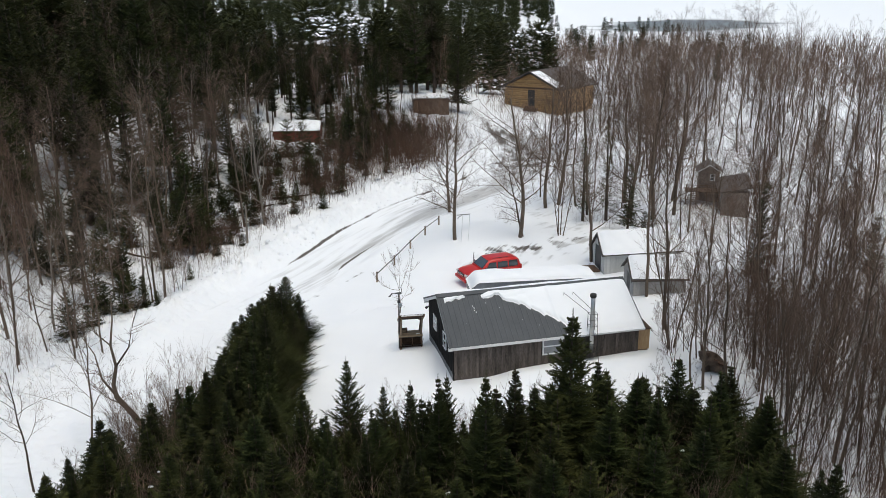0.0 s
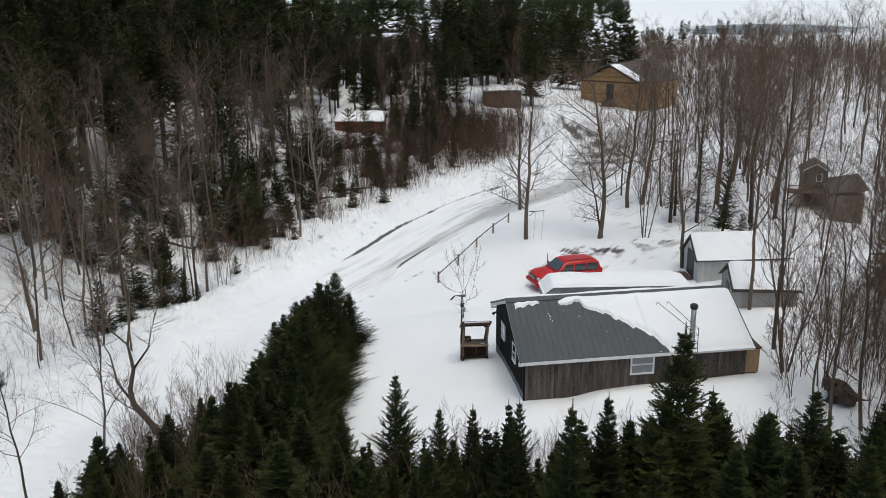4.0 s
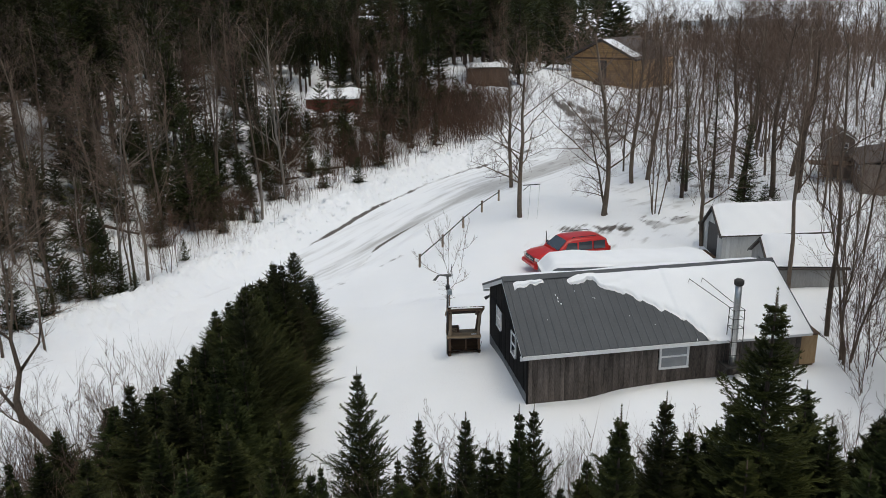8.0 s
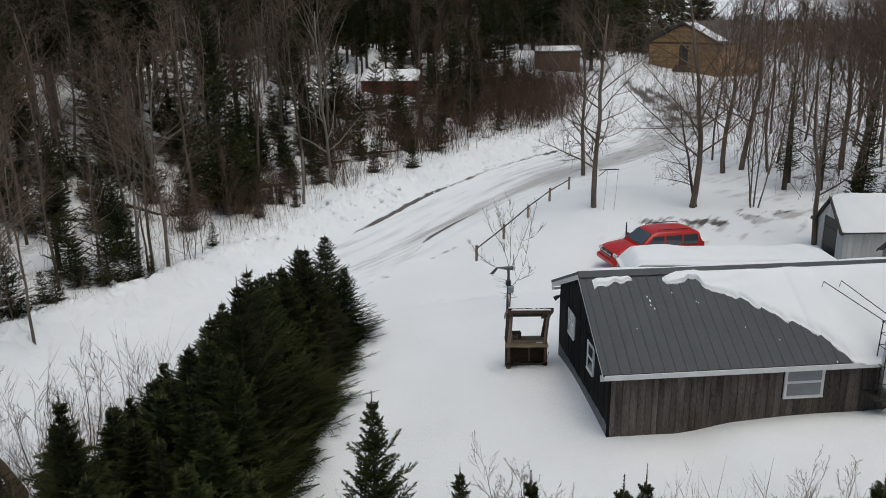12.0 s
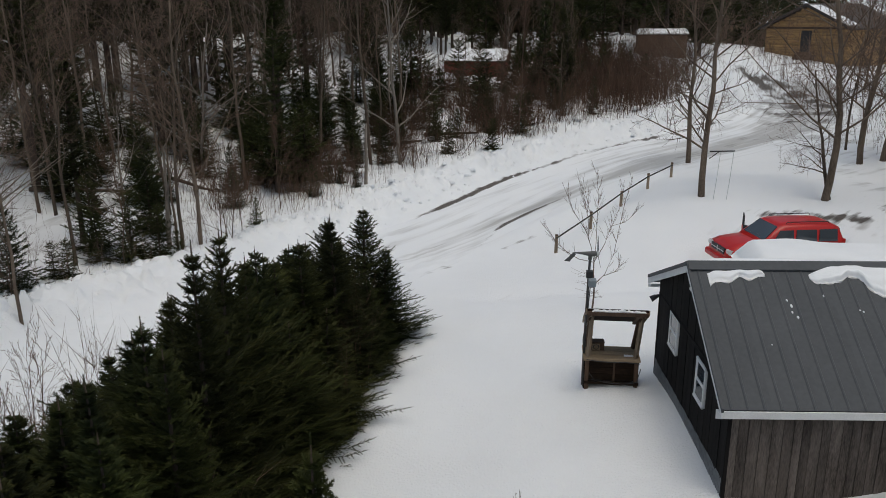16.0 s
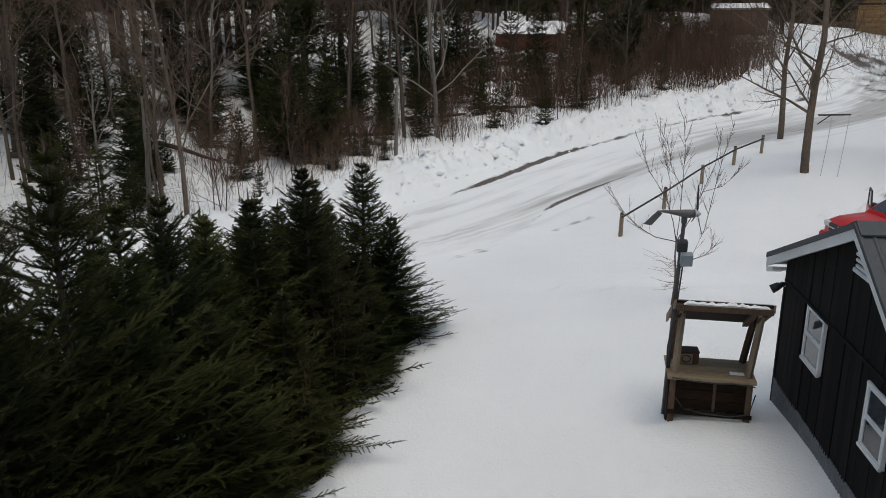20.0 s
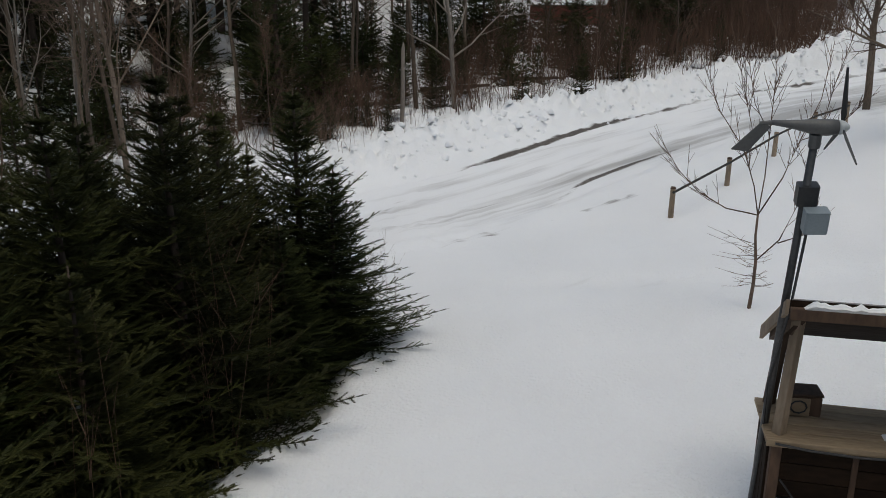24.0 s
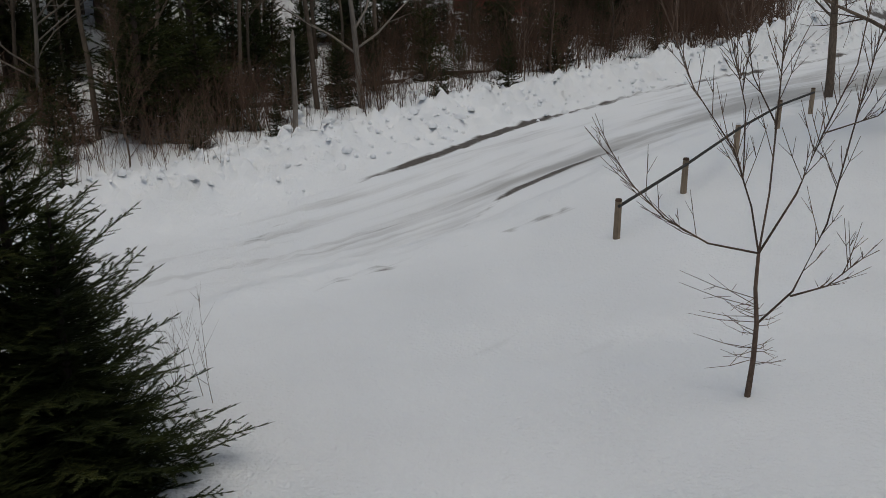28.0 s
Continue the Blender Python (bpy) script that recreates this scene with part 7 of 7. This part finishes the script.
light_fir = spruce_meshes(1.0, 0.17, 301, 15, 5, 3, 1, 0.03, low=0.08, full=0.7)[1]
light_bare = bare_meshes(1.0, 303, (7, 4), 0.9, 2, clear=0.35, thick=0.011)
rng = np.random.RandomState(9)
p = np.column_stack([rng.uniform(-150, 8, 900), rng.uniform(88, 300, 900)])
p = p[(p[:, 0] < -12 + 0.02 * p[:, 1]) | (p[:, 1] > 118)]
open_way = (p[:, 0] > -0.15 * (p[:, 1] + 20)) & (p[:, 0] < 0.035 * (p[:, 1] + 20))
p = p[~(open_way & (rng.rand(len(p)) < np.where(p[:, 1] < 150, 0.5, 0.88)))]
far_woods("far_woods", "dark spruce woods in the distance", p, rng.uniform(8, 16, len(p)), 1, NEEDLES, light_fir)
p = np.column_stack([rng.uniform(2, 34, 75), rng.uniform(102, 190, 75)])
far_woods("far_woods", "scattered spruces behind the garage", p, rng.uniform(6, 13, len(p)), 2, NEEDLES, light_fir)
p = np.column_stack([rng.uniform(-20, 190, 1700), rng.uniform(100, 400, 1700)])
far_woods("far_woods", "thin bare trees on the distant flats", p, rng.uniform(5, 11, len(p)), 3, TWIG, light_bare[0])
p = np.column_stack([rng.uniform(40, 330, 260), rng.uniform(200, 560, 260)])
p = p[p[:, 0] < 0.27 * p[:, 1] + 60]
far_woods("far_woods", "small dark spruces by the water", p, rng.uniform(3, 9, len(p)), 5, NEEDLES, light_fir)
p = np.column_stack([rng.uniform(-420, 190, 1900), rng.uniform(330, 820, 1900)])
p = p[(p[:, 0] < -0.08 * p[:, 1]) | ((p[:, 1] > 560) & (p[:, 0] < 0.24 * p[:, 1])) | ((p[:, 0] > 0.04 * p[:, 1]) & (p[:, 0] < 0.2 * p[:, 1]))]
far_woods("far_woods", "dark treeline beyond the open flats", p, rng.uniform(9, 17, len(p)), 4, NEEDLES, light_fir)


# clumps of snow caught on the spruces
def snow_clumps():
    g, rng = Geo(), random.Random(77)
    for count in range(150):
        if count < 18:
            x, y = rng.uniform(-7.0, -4.0), rng.uniform(10, 25)
            z, r = ground_at(x, y) + rng.uniform(0.9, 2.0), rng.uniform(0.04, 0.09)
        elif count < 55:
            x, y = rng.uniform(-9, 13), rng.uniform(2, 9)
            z, r = ground_at(x, y) + rng.uniform(1.2, 2.6), rng.uniform(0.04, 0.10)
        else:
            a, side = rng.uniform(38, 84), rng.uniform(8.5, 20)
            i = min(len(ROAD_RUN) - 1, int(np.searchsorted(ROAD_RUN, a)))
            way = ROAD_LINE[i] - ROAD_LINE[i - 1]
            way = way / np.hypot(*way)
            x, y = float(ROAD_LINE[i][0] - way[1] * side), float(ROAD_LINE[i][1] + way[0] * side)
            z, r = ground_at(x, y) + rng.uniform(0.0, 0.3), rng.uniform(0.12, 0.34)
        n = len(g.v)
        for j in range(4):
            for k in range(7):
                a, b = k * 0.8976, (j + 0.5) / 4 * math.pi
                s = r * rng.uniform(0.7, 1.25)
                g.v.append((x + s * 1.4 * math.sin(b) * math.cos(a), y + s * math.sin(b) * math.sin(a), z + 0.6 * s * math.cos(b)))
        for j in range(3):
            g.f += [(n + j * 7 + k, n + (j + 1) * 7 + k, n + (j + 1) * 7 + (k + 1) % 7, n + j * 7 + (k + 1) % 7) for k in range(7)]
        g.f += [tuple(n + k for k in range(7)), tuple(n + 21 + k for k in reversed(range(7)))]
    tagged(part("snow_clumps", g, SNOW, smooth=True), "clumps of snow caught on spruce boughs", "snow", kind="stuff")


snow_clumps()


# clods thrown up by the plough along the bank and the lane's edges
def plough_clods():
    rng = np.random.RandomState(61)
    spots_xy = np.concatenate([along_road(14, 82, 3.4, 6.4)(rng, 1700)])
    z = ground_height(spots_xy[:, 0], spots_xy[:, 1])
    size = rng.uniform(0.03, 0.09, len(spots_xy)) * (1 + 1.2 * (rng.rand(len(spots_xy)) < 0.12))
    verts, faces = [], []
    base = [(0, 0, 1)] + [(math.cos(a * 1.2566), math.sin(a * 1.2566), 0.35) for a in range(5)] + [(1.1 * math.cos(a * 1.2566 + 0.6), 1.1 * math.sin(a * 1.2566 + 0.6), -0.4) for a in range(5)]
    rows = [(0, 1 + k, 1 + (k + 1) % 5) for k in range(5)] + [(1 + k, 6 + k, 1 + (k + 1) % 5) for k in range(5)] + [(1 + (k + 1) % 5, 6 + k, 6 + (k + 1) % 5) for k in range(5)]
    base = np.array(base)
    for k, ((x, y), h, s) in enumerate(zip(spots_xy, z, size)):
        v = base * s * rng.uniform(0.65, 1.3, base.shape)
        verts.append(v + (x, y, h + 0.15 * s))
        faces += [tuple(i + k * 11 for i in f) for f in rows]
    me = bpy.data.meshes.new("snow_clods")
    me.from_pydata(np.concatenate(verts).tolist(), [], faces)
    me.polygons.foreach_set("use_smooth", [True] * len(me.polygons))
    tagged(part("snow_clods", me, SNOW), "lumps of ploughed snow along the lane's bank", "snow", kind="stuff")


plough_clods()


# fallen trunks lying on the woods' floor
def fallen_logs():
    rng = random.Random(14)
    for x, y, a, length in ((-16.5, 40.5, 20, 4.5), (-19.5, 36.0, 65, 5.0), (-13.8, 48.5, -15, 4.0), (-22.0, 30.5, 40, 5.5), (-11.0, 53.0, 30, 4.2), (-20.5, 44.0, -30, 5.0), (-17.8, 27.6, 80, 3.2), (-24.5, 39.0, 10, 5.0), (-8.2, 56.5, 12, 3.6), (-15.4, 45.0, 50, 3.6)):
        if float(road_place(np.array([x]), np.array([y]))[1][0]) < 11:
            continue
        z = ground_at(x, y)
        log = thing("fallen_log", "fallen dead trunk lying on the snowy woods floor", "log", pose(x, y, z, 0, rng.uniform(-4, 4), a), group="fallen trunks in the woods")
        pts = [(k * length / 5, rng.uniform(-0.08, 0.08), 0.12 + 0.02 * k) for k in range(6)]
        part("trunk", Geo().tube(pts, [0.12, 0.11, 0.1, 0.085, 0.07, 0.05], 7), BARK, log, smooth=True)
        for k in range(4):
            q = Vector(pts[2 + k % 3])
            part("stub", Geo().tube([q, q + Vector((0.3, rng.uniform(-0.5, 0.5), rng.uniform(0.1, 0.5)))], [0.025, 0.01], 4), BARK, log)


fallen_logs()
